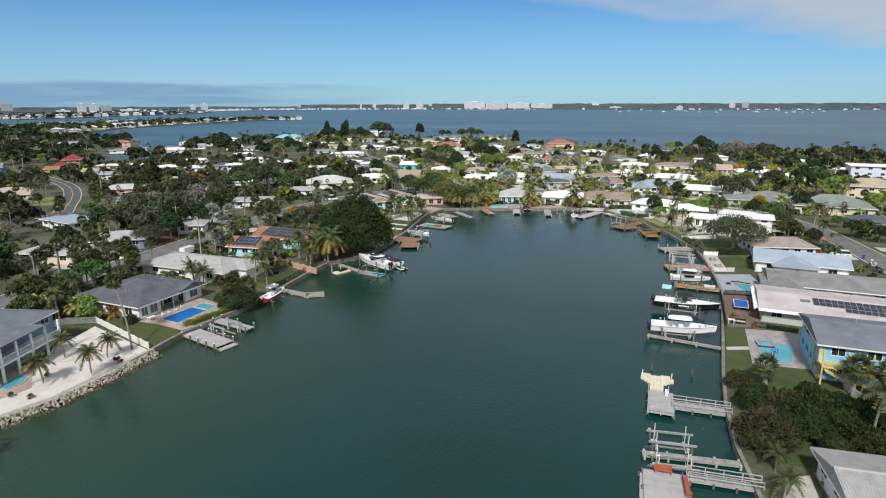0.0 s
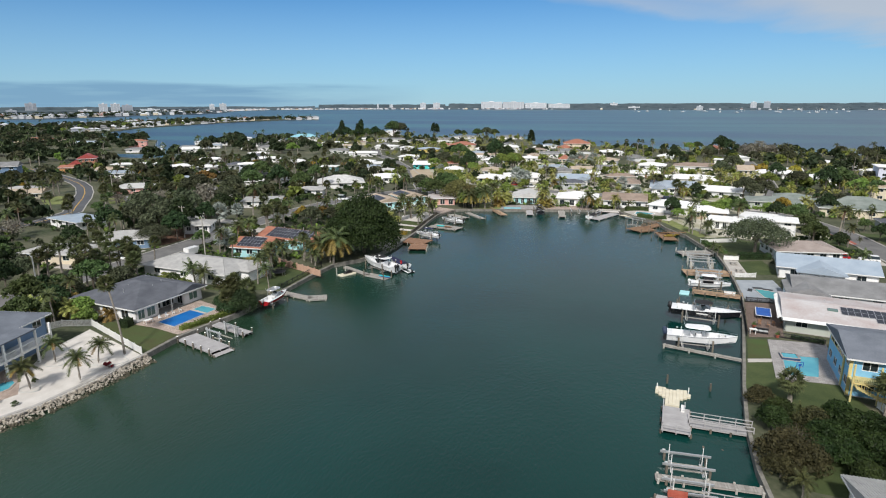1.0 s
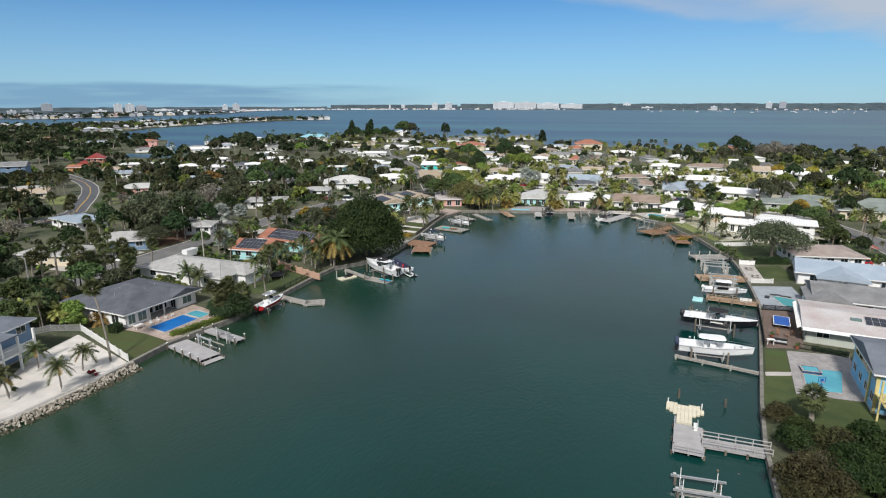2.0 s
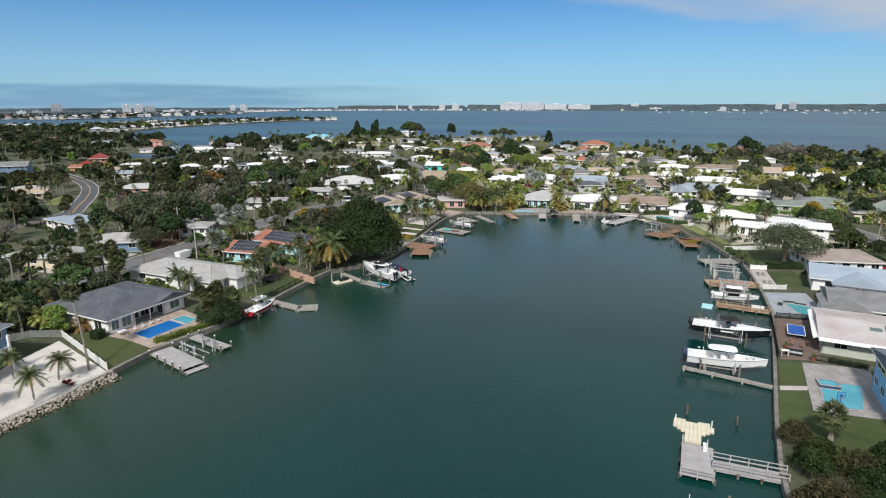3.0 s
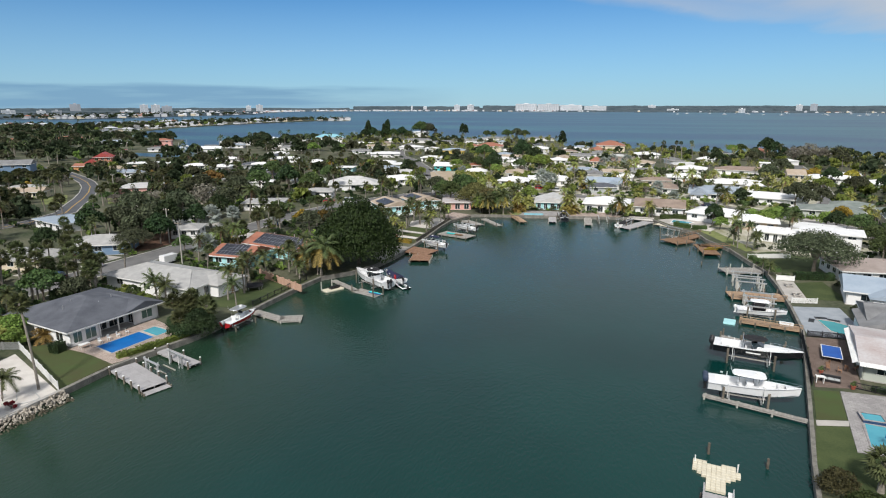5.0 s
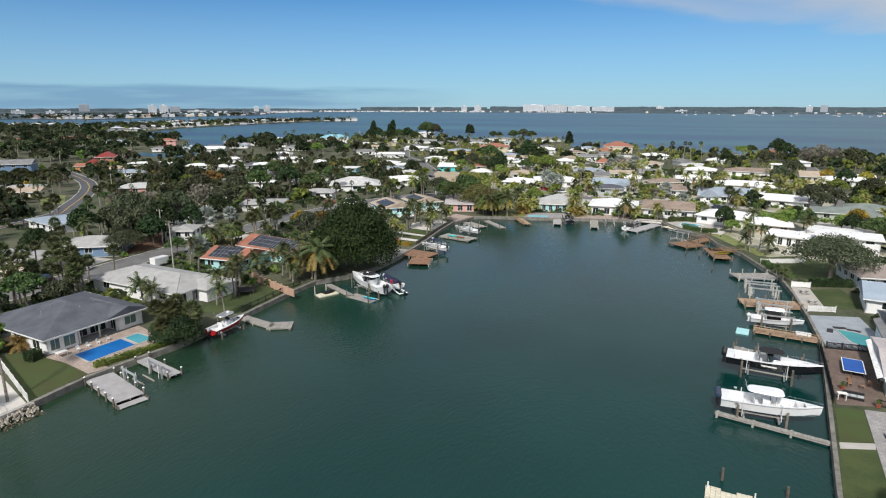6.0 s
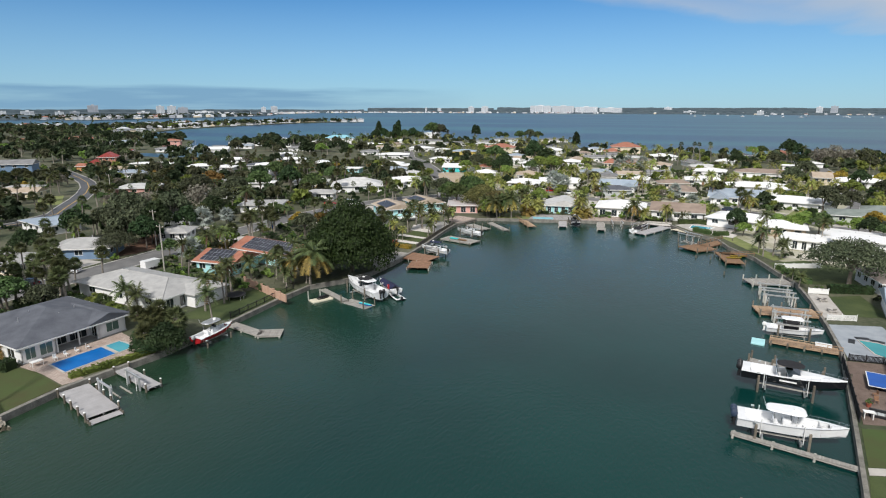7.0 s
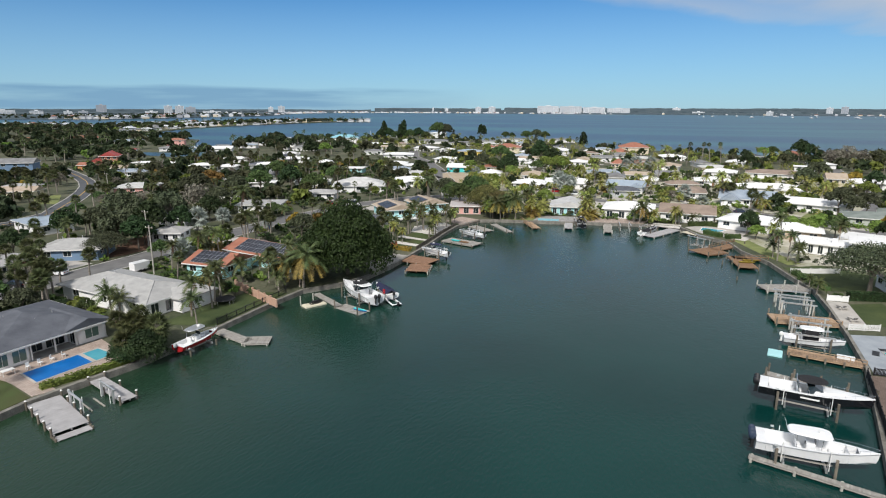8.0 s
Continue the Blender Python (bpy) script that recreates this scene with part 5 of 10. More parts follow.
def deck_form(deck, cock0, cock1, floor, margin=0.28):
    """Decks round an open cockpit from x = cock0 to cock1, with the cockpit's sides and floor."""
    bm = bmesh.new()
    for (xa, ha, za), (xb, hb, zb) in zip(deck, deck[1:]):
        mid = (xa + xb) / 2
        if cock0 <= mid <= cock1:
            for sg in (1, -1):
                ia, ib = max(0.05, ha - margin), max(0.05, hb - margin)
                bm.faces.new([bm.verts.new(p) for p in ((xa, sg * ha, za), (xb, sg * hb, zb), (xb, sg * ib, zb), (xa, sg * ia, za))])
                bm.faces.new([bm.verts.new(p) for p in ((xa, sg * ia, za), (xb, sg * ib, zb), (xb, sg * ib, floor), (xa, sg * ia, floor))])
            bm.faces.new([bm.verts.new(p) for p in ((xa, -ha + margin, floor), (xb, -max(0.05, hb - margin), floor), (xb, max(0.05, hb - margin), floor), (xa, ha - margin, floor))])
        else:
            bm.faces.new([bm.verts.new(p) for p in ((xa, -ha, za), (xb, -hb, zb), (xb, 0, zb + 0.06), (xa, 0, za + 0.06))])
            bm.faces.new([bm.verts.new(p) for p in ((xa, 0, za + 0.06), (xb, 0, zb + 0.06), (xb, hb, zb), (xa, ha, za))])
    # end walls of the cockpit
    inner = [d for d in deck if cock0 - 0.01 <= d[0] <= cock1 + 0.01]
    for x, h, z in (inner[0], inner[-1]) if inner else ():
        w = max(0.05, h - 0.02)
        bm.faces.new([bm.verts.new(p) for p in ((x, -w, floor), (x, w, floor), (x, w, z + 0.05), (x, -w, z + 0.05))])
    bmesh.ops.recalc_face_normals(bm, faces=bm.faces)
    return bm


def outboard(parent, x, y, z, cowl="black", s=1.0):
    leg = part("outboard", boxes((-0.28 * s, -0.07 * s, -0.75 * s, 0.02, 0.07 * s, 0.2 * s, 0.02), (-0.4 * s, -0.03, -0.82 * s, 0.02, 0.03, -0.7 * s)), "black" if cowl != "white" else "white", parent, m=pose(x - 0.12, y, z))
    bm = bmesh.new()
    bmesh.ops.create_uvsphere(bm, u_segments=10, v_segments=7, radius=0.5)
    bmesh.ops.scale(bm, vec=(0.75 * s, 0.55 * s, 0.9 * s), verts=bm.verts)
    bmesh.ops.translate(bm, vec=(-0.2 * s, 0, 0.5 * s), verts=bm.verts)
    part("cowling", bm, cowl, leg)
    return leg


def boat(stern, bow, z, B=2.9, H=1.25, hull="gel", label="", motors=2, cowl="black", top=None, console=True, cabin=False, arch=False, name="boat", stripe=None, cover=None, windshield=True, enclosure=None):
    """An outboard boat from its stern to its bow (points of the plan), keel at z.
    top: material of a hard top on pipes; cover: material of a canvas over the cockpit."""
    L = math.dist(stern, bow)
    root = thing(name, (stern[0], stern[1], z), math.degrees(math.atan2(bow[1] - stern[1], bow[0] - stern[0])), label, "boat")
    bm, deck = hull_form(L, B, H)
    part("hull", bm, hull, root)
    floor = H * 0.45
    c1 = L * (0.50 if cabin else 0.80)
    part("deck", deck_form(deck, L * 0.08, c1, floor), "gel", root)
    rim = [(xa, ha + 0.015, za - 0.05) for xa, ha, za in deck] + [(xa, -ha - 0.015, za - 0.05) for xa, ha, za in deck[::-1]]
    part("rub_rail", tube(bmesh.new(), rim, 0.045, 5), "alu" if hull == "gel" else "gel", root)
    if stripe:
        part("bottom_paint", boxes((0.02, -B * 0.36, 0.12, L * 0.45, B * 0.36, 0.3)), stripe, root)
    for i in range(motors):
        outboard(root, 0.0, (i - (motors - 1) / 2) * 0.75, H * 0.75, cowl, 1.1 if L > 9 else 0.9)
    if console and not cabin:
        cx = L * 0.46
        part("console", boxes((cx - 0.45, -0.5, floor, cx + 0.45, 0.5, floor + 1.15, 0.06), (cx + 0.45, -0.4, floor, cx + 1.1, 0.4, floor + 0.5, 0.05)), "gel", root)
        if windshield:
            part("windshield", boxes((cx + 0.36, -0.48, floor + 1.15, cx + 0.4, 0.48, floor + 1.6)), "glass", root)
        part("wheel", tube(bmesh.new(), [(cx - 0.5, 0.2 * math.cos(a), floor + 1.0 + 0.2 * math.sin(a)) for a in (0, 1.05, 2.1, 3.15, 4.2, 5.25, 6.28)], 0.02, 4), "black", root)
        part("helm_seat", boxes((cx - 1.35, -0.5, floor, cx - 0.95, 0.5, floor + 0.55, 0.03), (cx - 1.4, -0.55, floor + 0.55, cx - 0.9, 0.55, floor + 0.7, 0.04), (cx - 1.45, -0.55, floor + 0.7, cx - 1.33, 0.55, floor + 1.15, 0.03)), "gel", root)
        part("stern_seat", boxes((L * 0.085, -B * 0.36, floor, L * 0.085 + 0.45, B * 0.36, floor + 0.42, 0.04)), "gel", root)
        part("bow_seat", boxes((L * 0.62, -B * 0.30, floor, L * 0.72, -B * 0.12, floor + 0.4, 0.04), (L * 0.62, B * 0.12, floor, L * 0.72, B * 0.30, floor + 0.4, 0.04)), "gel", root)
    if cabin:
        cx = L * 0.5
        bm = bmesh.new()
        solid(bm, [(cx - 0.2, -B * 0.36, H), (cx + L * 0.34, -B * 0.12, H * 1.12), (cx + L * 0.34, B * 0.12, H * 1.12), (cx - 0.2, B * 0.36, H)], [(cx, -B * 0.32, H + 0.42), (cx + L * 0.24, -B * 0.10, H + 0.42), (cx + L * 0.24, B * 0.10, H + 0.42), (cx, B * 0.32, H + 0.42)])
        part("cabin_top", bm, "gel", root)
        bm = bmesh.new()
        solid(bm, [(cx - 0.8, -B * 0.40, H), (cx + 0.9, -B * 0.26, H + 0.38), (cx + 0.9, B * 0.26, H + 0.38), (cx - 0.8, B * 0.40, H)], [(cx - 0.9, -B * 0.36, H + 0.85), (cx - 0.1, -B * 0.26, H + 0.95), (cx - 0.1, B * 0.26, H + 0.95), (cx - 0.9, B * 0.36, H + 0.85)])
        part("windscreen", bm, "glass", root)
        part("helm_seat", boxes((cx - 1.9, -B * 0.3, floor, cx - 1.4, B * 0.3, floor + 0.75, 0.05), (cx - 2.0, -B * 0.3, floor + 0.75, cx - 1.85, B * 0.3, floor + 1.3, 0.04)), "gel", root)
        part("stern_seat", boxes((L * 0.09, -B * 0.38, floor, L * 0.09 + 0.6, B * 0.38, floor + 0.5, 0.05)), "gel", root)
    bm = bmesh.new()
    rail = [(x, h * 0.92, z0 + 0.38) for x, h, z0 in deck if x > L * 0.62]
    for sg in (1, -1):
        for p, q in zip(rail, rail[1:]):
            rod(bm, (p[0], sg * p[1], p[2]), (q[0], sg * q[1], q[2]), 0.018, 4)
            rod(bm, (p[0], sg * p[1], p[2] - 0.38), (p[0], sg * p[1], p[2]), 0.014, 4)
    part("bow_rail", bm, "chrome", root)
    if top:
        cx = L * (0.44 if not cabin else 0.42)
        w, l, zt = B * 0.40, L * 0.15 + 0.4, floor + 2.25
        bm = bmesh.new()
        ring = [(cx + l * math.copysign(abs(math.cos(q)) ** 0.5, math.cos(q)), w * (1.0 - 0.12 * (math.cos(q) < 0)) * math.copysign(abs(math.sin(q)) ** 0.5, math.sin(q))) for q in (2 * math.pi * (i + 0.5) / 20 for i in range(20))]
        solid(bm, [(x, y, zt) for x, y in ring], [(cx + (x - cx) * 0.94, y * 0.9, zt + 0.14) for x, y in ring])
        tp = part("hard_top", bm, top, root)
        if enclosure:
            part("enclosure", boxes((cx - l * 0.7, -w * 0.82, floor + 0.5, cx + l * 0.6, w * 0.82, zt - 0.01, 0.1)), enclosure, tp, "black canvas enclosure")
        bm = bmesh.new()
        for sx in (-0.6, 0.55):
            for sy in (-1, 1):
                rod(bm, (cx + sx * l * 0.9, sy * w * 0.75, floor), (cx + sx * l, sy * w * 0.85, zt), 0.03, 5)
        part("pipework", bm, "chrome", tp)
        bm = bmesh.new()
        for sy in (-1, 1):
            rod(bm, (cx - l * 0.98, sy * w * 0.6, zt + 0.05), (cx - l - 0.25, sy * w * 0.62, zt + 0.8), 0.025, 4)
        part("rod_holder", bm, "alu", tp)
        part("radar", tube(bmesh.new(), [(cx + l * 0.5, 0, zt + 0.12), (cx + l * 0.5, 0, zt + 0.3), (cx + l * 0.5, 0, zt + 0.36)], [0.26, 0.28, 0.16], 10), "white", tp)
    if arch:
        cx, w, zt = L * 0.36, B * 0.42, H + 1.35
        bm = bmesh.new()
        tube(bm, [(cx, -w, H), (cx - 0.35, -w * 0.92, zt), (cx - 0.35, w * 0.92, zt), (cx, w, H)], 0.07, 6)
        tube(bm, [(cx + 1.2, -w, H), (cx + 0.7, -w * 0.92, zt - 0.1), (cx + 0.7, w * 0.92, zt - 0.1), (cx + 1.2, w, H)], 0.05, 6)
        part("arch", bm, "chrome", root)
        ring = [(cx + 1.3 + 1.7 * math.cos(q), w * 0.92 * math.copysign(abs(math.sin(q)) ** 0.7, math.sin(q))) for q in (2 * math.pi * i / 18 for i in range(18))]
        part("bimini", solid(bmesh.new(), [(x, y, zt + 0.02) for x, y in ring], [(cx + 1.3 + (x - cx - 1.3) * 0.85, y * 0.85, zt + 0.16) for x, y in ring]), "canvas_black", root)
    if cover:
        bm = bmesh.new()
        inner = [d for d in deck if L * 0.05 <= d[0] <= c1 + 0.6]
        for a, b in zip(inner, inner[1:]):
            for sg in (1, -1):
                bm.faces.new([bm.verts.new(p) for p in ((a[0], 0, a[2] + 0.55), (b[0], 0, b[2] + 0.55), (b[0], sg * (b[1] + 0.03), b[2] + 0.02), (a[0], sg * (a[1] + 0.03), a[2] + 0.02))])
        part("canvas_cover", bm, cover, root)
    return root

# ---- species of trees ----
species("oak_far", "oak_tree", "rounded dark green tree", *tree_mesh(12, 9, 7.5, 1700, 0.33, "leaf_mid", lobes=14))
species("olive_far", "oak_tree", "rounded greyish green tree", *tree_mesh(13, 9, 7, 1600, 0.31, "leaf_olive", lobes=16))
species("dark_far", "broadleaf_tree", "dense rounded dark green tree", *tree_mesh(14, 8, 8, 1600, 0.34, "leaf_dark", lobes=12, squash=0.9))
species("bright_far", "broadleaf_tree", "rounded bright green tree", *tree_mesh(15, 7, 6.5, 1300, 0.31, "leaf_bright", lobes=12))
species("yellow_far", "flowering_tree", "small tree covered in yellow flowers", *tree_mesh(16, 6.5, 5.5, 600, 0.45, "leaf_yellow", lobes=12))
species("rust_far", "broadleaf_tree", "rounded tree with rusty leaves", *tree_mesh(17, 8, 6.5, 1400, 0.31, "leaf_rust", lobes=12))
species("bare_far", "bare_tree", "almost leafless grey tree", *tree_mesh(18, 9, 7, 500, 0.3, "leaf_grey", lobes=16, bare=1))
species("pine_far", "pine_tree", "tall narrow dark evergreen", *tree_mesh(19, 5.5, 14, 700, 0.5, "leaf_dark", trunk_h=2, lobes=16, squash=1.5))
species("shrub", "shrub", "rounded leafy green shrub", *tree_mesh(20, 3, 2.2, 700, 0.16, "leaf_mid", trunk_h=0.4, lobes=9))
species("shrub_bright", "shrub", "rounded bright green shrub", *tree_mesh(21, 3, 2.4, 700, 0.16, "leaf_bright", trunk_h=0.4, lobes=9))
species("ficus", "ficus_tree", "huge dense dark green ficus by the water", *tree_mesh(23, 24, 13, 30000, 0.29, "leaf_ficus", trunk_h=2.5, lobes=30, squash=0.85, skirt=14))
species("sabal", "cabbage_palm", "cabbage palm with a round fan crown", *palm_mesh(31, 6.0, "fan", "frond_sabal", 38, 2.0, 0.5, skirt=9, girth=0.2))
species("sabal_tall", "cabbage_palm", "tall cabbage palm with a round crown", *palm_mesh(32, 9.0, "fan", "frond_sabal", 34, 1.9, 0.9, skirt=8, girth=0.19))
species("queen", "queen_palm", "feathery palm with a slim trunk", *palm_mesh(33, 7.0, "feather", "frond", 20, 2.9, 0.6, skirt=3))
species("queen_low", "feather_palm", "short bushy feathery palm", *palm_mesh(34, 3.2, "feather", "frond", 20, 2.7, 0.3, skirt=0))
species("coco", "coconut_palm", "coconut palm with golden drooping fronds", *palm_mesh(35, 6.0, "feather", "frond", 24, 4.2, 0.8, pairs=24, skirt=13, girth=0.2, dry="frond_gold", hang=-0.3, sag=0.62, reach=0.9))
species("coco_green", "coconut_palm", "young coconut palm in the sand", *palm_mesh(36, 4.0, "feather", "frond", 22, 2.7, 0.6, pairs=20, skirt=3, girth=0.15, dry="frond_gold", hang=0.1, sag=0.55, reach=0.85))
species("silver", "silver_palm", "low silvery blue fan palm", *palm_mesh(37, 3.4, "fan", "frond_silver", 28, 2.6, 0.2, skirt=0, girth=0.22))
species("washington", "fan_palm", "very tall slim fan palm", *palm_mesh(38, 12.5, "fan", "frond", 24, 1.6, 1.2, skirt=8, girth=0.16))
species("sabal_short", "cabbage_palm", "stocky cabbage palm with a full round crown", *palm_mesh(71, 3.2, "fan", "frond_sabal", 34, 2.1, 0.2, skirt=4, girth=0.3))
species("sabal_full", "cabbage_palm", "cabbage palm with a shaggy full crown", *palm_mesh(72, 5.2, "fan", "frond_sabal", 40, 2.4, 0.4, skirt=6, girth=0.24))
species("areca", "areca_palm", "clump of yellow-green feather palms", *palm_mesh(39, 1.6, "feather", "frond_gold", 30, 3.4, 0.2, skirt=0))


# ---- waterfront houses ----
# dark grey hip-roofed house by the blue pool: a covered patio lies between its two front rooms
pool_house = thing("house", (-83.4, 97.3, 1.65), 82, "white house with a dark grey hipped shingle roof", "house")
PW, PD = 8.0, 17.2
part("foundation", boxes((-PW - 0.1, -0.1, -0.4, PW + 0.1, PD, 0.1)), "concrete", pool_house)
plan = [((-PW, 0), (-3.2, 0), [(0.5, 2.0, 0.4, 2.25), (2.5, 4.4, 0.4, 2.25)]), ((-3.2, 0), (-3.2, 2.6), []), ((-3.2, 2.6), (3.4, 2.6), [(0.3, 3.0, 0.15, 2.25), (3.4, 6.2, 0.15, 2.25)]), ((3.4, 2.6), (3.4, 0), [(0.6, 2.0, 0.15, 2.2)]),
        ((3.4, 0), (PW, 0), [(1.3, 3.5, 0.6, 2.2)]), ((PW, 0), (PW, PD), [(3, 4.6, 1, 2.2), (9, 10.6, 1, 2.2)]), ((PW, PD), (-PW, PD), [(4, 5.6, 1, 2.2), (10, 11.6, 1, 2.2)]), ((-PW, PD), (-PW, 0), [(3, 4.6, 1, 2.2), (8, 9.6, 1, 2.2), (13.2, 15.2, 0.5, 2.2)])]
for a, b, holes in plan:
    bm = bmesh.new()
    wall_run(bm, a, b, 0.1, 2.7, 0.22, holes)
    part("wall", bm, "wall_white", pool_house)
    for h in holes:
        window_part(pool_house, a, b, *h, glass="glass" if a[1] > 2 else "glass_green", mullions=2 if h[1] - h[0] > 2.5 else 1)
for u in (-3.1, 0.2, 3.2):
    part("patio_post", boxes((u, 0.0, 0.0, u + 0.2, 0.2, 2.7)), "white", pool_house)
rf = roof_form("hip", 2 * PW, PD, 2.7, 0.9, 2.3)
part("roof", rf, "grey_shingle", pool_house)
for side in (roof_form("gable_y", 6.2, 9.0, 2.72, 0.75, 1.2), ):
    bmesh.ops.translate(side, vec=(5.1, -0.12, 0.0), verts=side.verts)
    part("front_gable", side, "grey_shingle", pool_house)
part("fascia", boxes((-PW - 0.94, -0.94, 2.66, PW + 0.94, -0.902, 2.89), (-PW - 0.94, -0.9, 2.66, -PW - 0.902, PD + 0.9, 2.89), (PW + 0.902, -0.9, 2.66, PW + 0.94, PD + 0.9, 2.89)), "white", pool_house)
for u, v in ((-2, 9), (1.2, 10.2), (3.5, 6.2), (-4.4, 7.4), (0.4, 5.0)):
    part("vent_pipe", rod(bmesh.new(), (u, v, 3.6), (u, v, 4.95 - 0.10 * abs(v - 8.6)), 0.06), "alu", pool_house)
for u in (-6, 0, 6):
    for v in (3, 8.6, 14):
        block(*local(-83.4, 97.3, 82, u, v), 4.2)
# blue two-storey house by the sand yard
house(-89.1, 67.3, 100, 20, 13, "hip", "slate_shingle", "wall_blue", "blue two-storey house with white balconies", rise=2.0, wins=(5, 3, 2, 3), storeys=2)
# white tile-roofed house with the trampoline
house(-82, 119.5, 84, 13, 26, "hip", "old_tile", "wall_white", "white house with a white tiled hip roof", rise=1.7, wins=(4, 3, 2, 3), tall=True, wing=(2.6, -2.8, 7.4, 6.5))
house(-92.4, 137.8, 3, 11, 11, "gable", "terracotta", "wall_aqua", "pale aqua house with an orange roof and solar panels", rise=1.8, wins=(3, 2, 0, 2))
house(-88.0, 149.4, -10, 22, 11, "gable", "terracotta", "wall_aqua", "pale aqua house with a long orange roof", rise=2.0, wins=(4, 2, 0, 2))
house(-139, 118, 8, 17, 12, "hip", "old_tile", "wall_cream", "long cream house with a pale roof across the street", rise=1.3)
house(-132.6, 136.2, 30, 15, 12, "hip", "old_tile", "wall_blue", "blue-walled house with a white hipped roof", rise=1.6)
house(-80.8, 212.0, 45, 11.6, 14.8, "gable_y", "tan_shingle", "wall_aqua", "pale aqua house on a raised floor with solar panels", rise=1.5, wins=(3, 3, 0, 2), base=2.8)
house(-76.0, 226.2, 45, 11.6, 12.7, "gable_y", "tan_shingle", "wall_aqua", "pale aqua raised house with a tan roof", rise=1.5, wins=(3, 3, 0, 2), base=2.8)
house(-83.5, 202.5, 45, 8, 8, "hip", "grey_shingle", "wall_white", "low white annexe with a dark roof", rise=0.9, wins=(2, 1, 0, 1), high=2.0)
house(-66.2, 233.4, 18, 11.5, 24, "flat", "stained_roof", "wall_pink", "pink house with a stained flat roof at the canal", rise=0.3, wins=(3, 2, 0, 2), tall=True)
house(-32.8, 245.2, 8, 13.5, 15, "gable_y", "white_tile", "wall_aqua", "white and aqua house with a low gable", rise=1.9, wins=(5, 2, 0, 2), tall=True)
house(-13.4, 245.4, 1, 17.0, 16, "hip", "white_roof", "wall_white", "long white house with a rounded white roof", rise=1.9, high=2.9, wins=(4, 2, 0, 2), tall=True)
house(4.8, 245.4, -2, 17.5, 15, "gable", "brown_shingle", "wall_white", "white house with a brown gable roof", rise=2.1, high=2.8, wins=(3, 2, 0, 2))
house(20.6, 237.6, -22, 16, 15, "hip", "white_roof", "wall_white", "white house with a low white roof by a pool", rise=1.6)
house(33.4, 228.6, -8, 13, 13, "hip", "white_roof", "wall_tan", "brick-fronted house with a white roof", rise=1.4)
house(36.0, 212.0, -17, 12, 10, "flat", "white_roof", "wall_white", "white house with a flat roof and tall windows", rise=0.3, wins=(5, 2, 0, 3), tall=True, chimney=True)
house(48.0, 221.0, -20, 13, 11, "flat", "white_roof", "wall_cream", "cream house with a flat white roof", rise=0.3)
house(47.5, 203.5, -12, 15, 10, "flat", "white_roof", "wall_white", "white two-storey flat-roofed house", rise=0.3, storeys=2, high=2.0)
house(50.6, 173.6, 8, 17, 14, "hip", "taupe_shingle", "wall_white", "white house with a taupe hipped roof", rise=1.4, wins=(5, 2, 0, 4))
house(49.0, 154.5, -10, 21, 13, "gable", "pale_blue_roof", "wall_white", "white house with a pale blue metal gable roof", rise=1.9, wins=(3, 2, 0, 3), wing=(-1.5, -3.0, 9, 9))
house(49.0, 134.5, -8, 24, 14, "gable", "mid_shingle", "wall_white", "white house with a broad grey shingle roof", rise=1.7, wins=(4, 2, 0, 3), wing=(-9.2, -1.6, 7, 9))
house(47.0, 116.0, -10, 32, 16.5, "gable", "stained_roof", "wall_sage", "sage house with a white roof carrying solar panels", rise=1.1, wins=(6, 2, 0, 4))
house(47.7, 92.5, -6, 29, 14.5, "gable", "slate_shingle", "wall_sky", "sky-blue two-storey house with yellow porches", rise=1.6, wins=(6, 2, 0, 4), storeys=2)
house(34.5, 55.5, 0, 19, 13, "gable", "old_tile", "wall_white", "white house with a ribbed white tile roof", rise=1.6, wins=(4, 2, 0, 3))

# ---- houses of the neighbourhood ----
house(86.0, 245.5, -9, 27, 22, "hip", "green_shingle", "wall_cream", "large cream house with a grey-green hipped roof", rise=3.4, high=3.0, wins=(4, 2, 0, 3))
house(114.6, 290.1, -12, 22, 16, "hip", "tan_shingle", "wall_cream", "cream two-storey house with a tan roof", rise=3.0, wins=(3, 1, 0, 2), storeys=2)
house(140.5, 353.8, -10, 24, 16, "flat", "white_roof", "wall_lilac", "white three-storey modern house with terraces", rise=0.3, wins=(4, 1, 0, 3), storeys=3)
house(-336, 258, 40, 18, 14, "gable", "mid_shingle", "wall_blue", "blue-grey two-storey house with solar panels", rise=2.2, wins=(3, 1, 0, 0), storeys=2)
house(-244.2, 197.3, 30, 14.7, 10, "gable", "tan_shingle", "wall_cream", "cream house with a pale gable roof", rise=1.6, wins=(3, 1, 0, 0))
house(-174.6, 154.6, -14, 18, 11, "flat", "pale_blue_roof", "wall_white", "white house with a pale bluish flat roof", rise=0.4, wins=(4, 2, 0, 2))
house(-211.8, 224.4, 30, 16.5, 17, "hip", "white_tile", "wall_pink", "pink house under a white hipped roof", rise=1.3, wins=(3, 1, 0, 0))
house(-210.7, 258.6, 34, 10.8, 10, "hip", "blue_shingle", "wall_white", "white house with a blue-grey roof", rise=1.3, wins=(3, 1, 0, 0))
house(-331.0, 312.0, 40, 11.5, 14, "gable_y", "red_roof", "wall_brick", "brick-red two-storey house with red gabled roofs", rise=2.8, wins=(3, 1, 0, 0), storeys=2, wing=(-6, -4, 7, 6))
house(-319.2, 286.0, 24, 9.3, 9, "gable", "terracotta", "wall_orange", "small orange garage with a brown door", rise=1.4, wins=(1, 1, 0, 0), door=(0, 0.5, "wood_brown"))
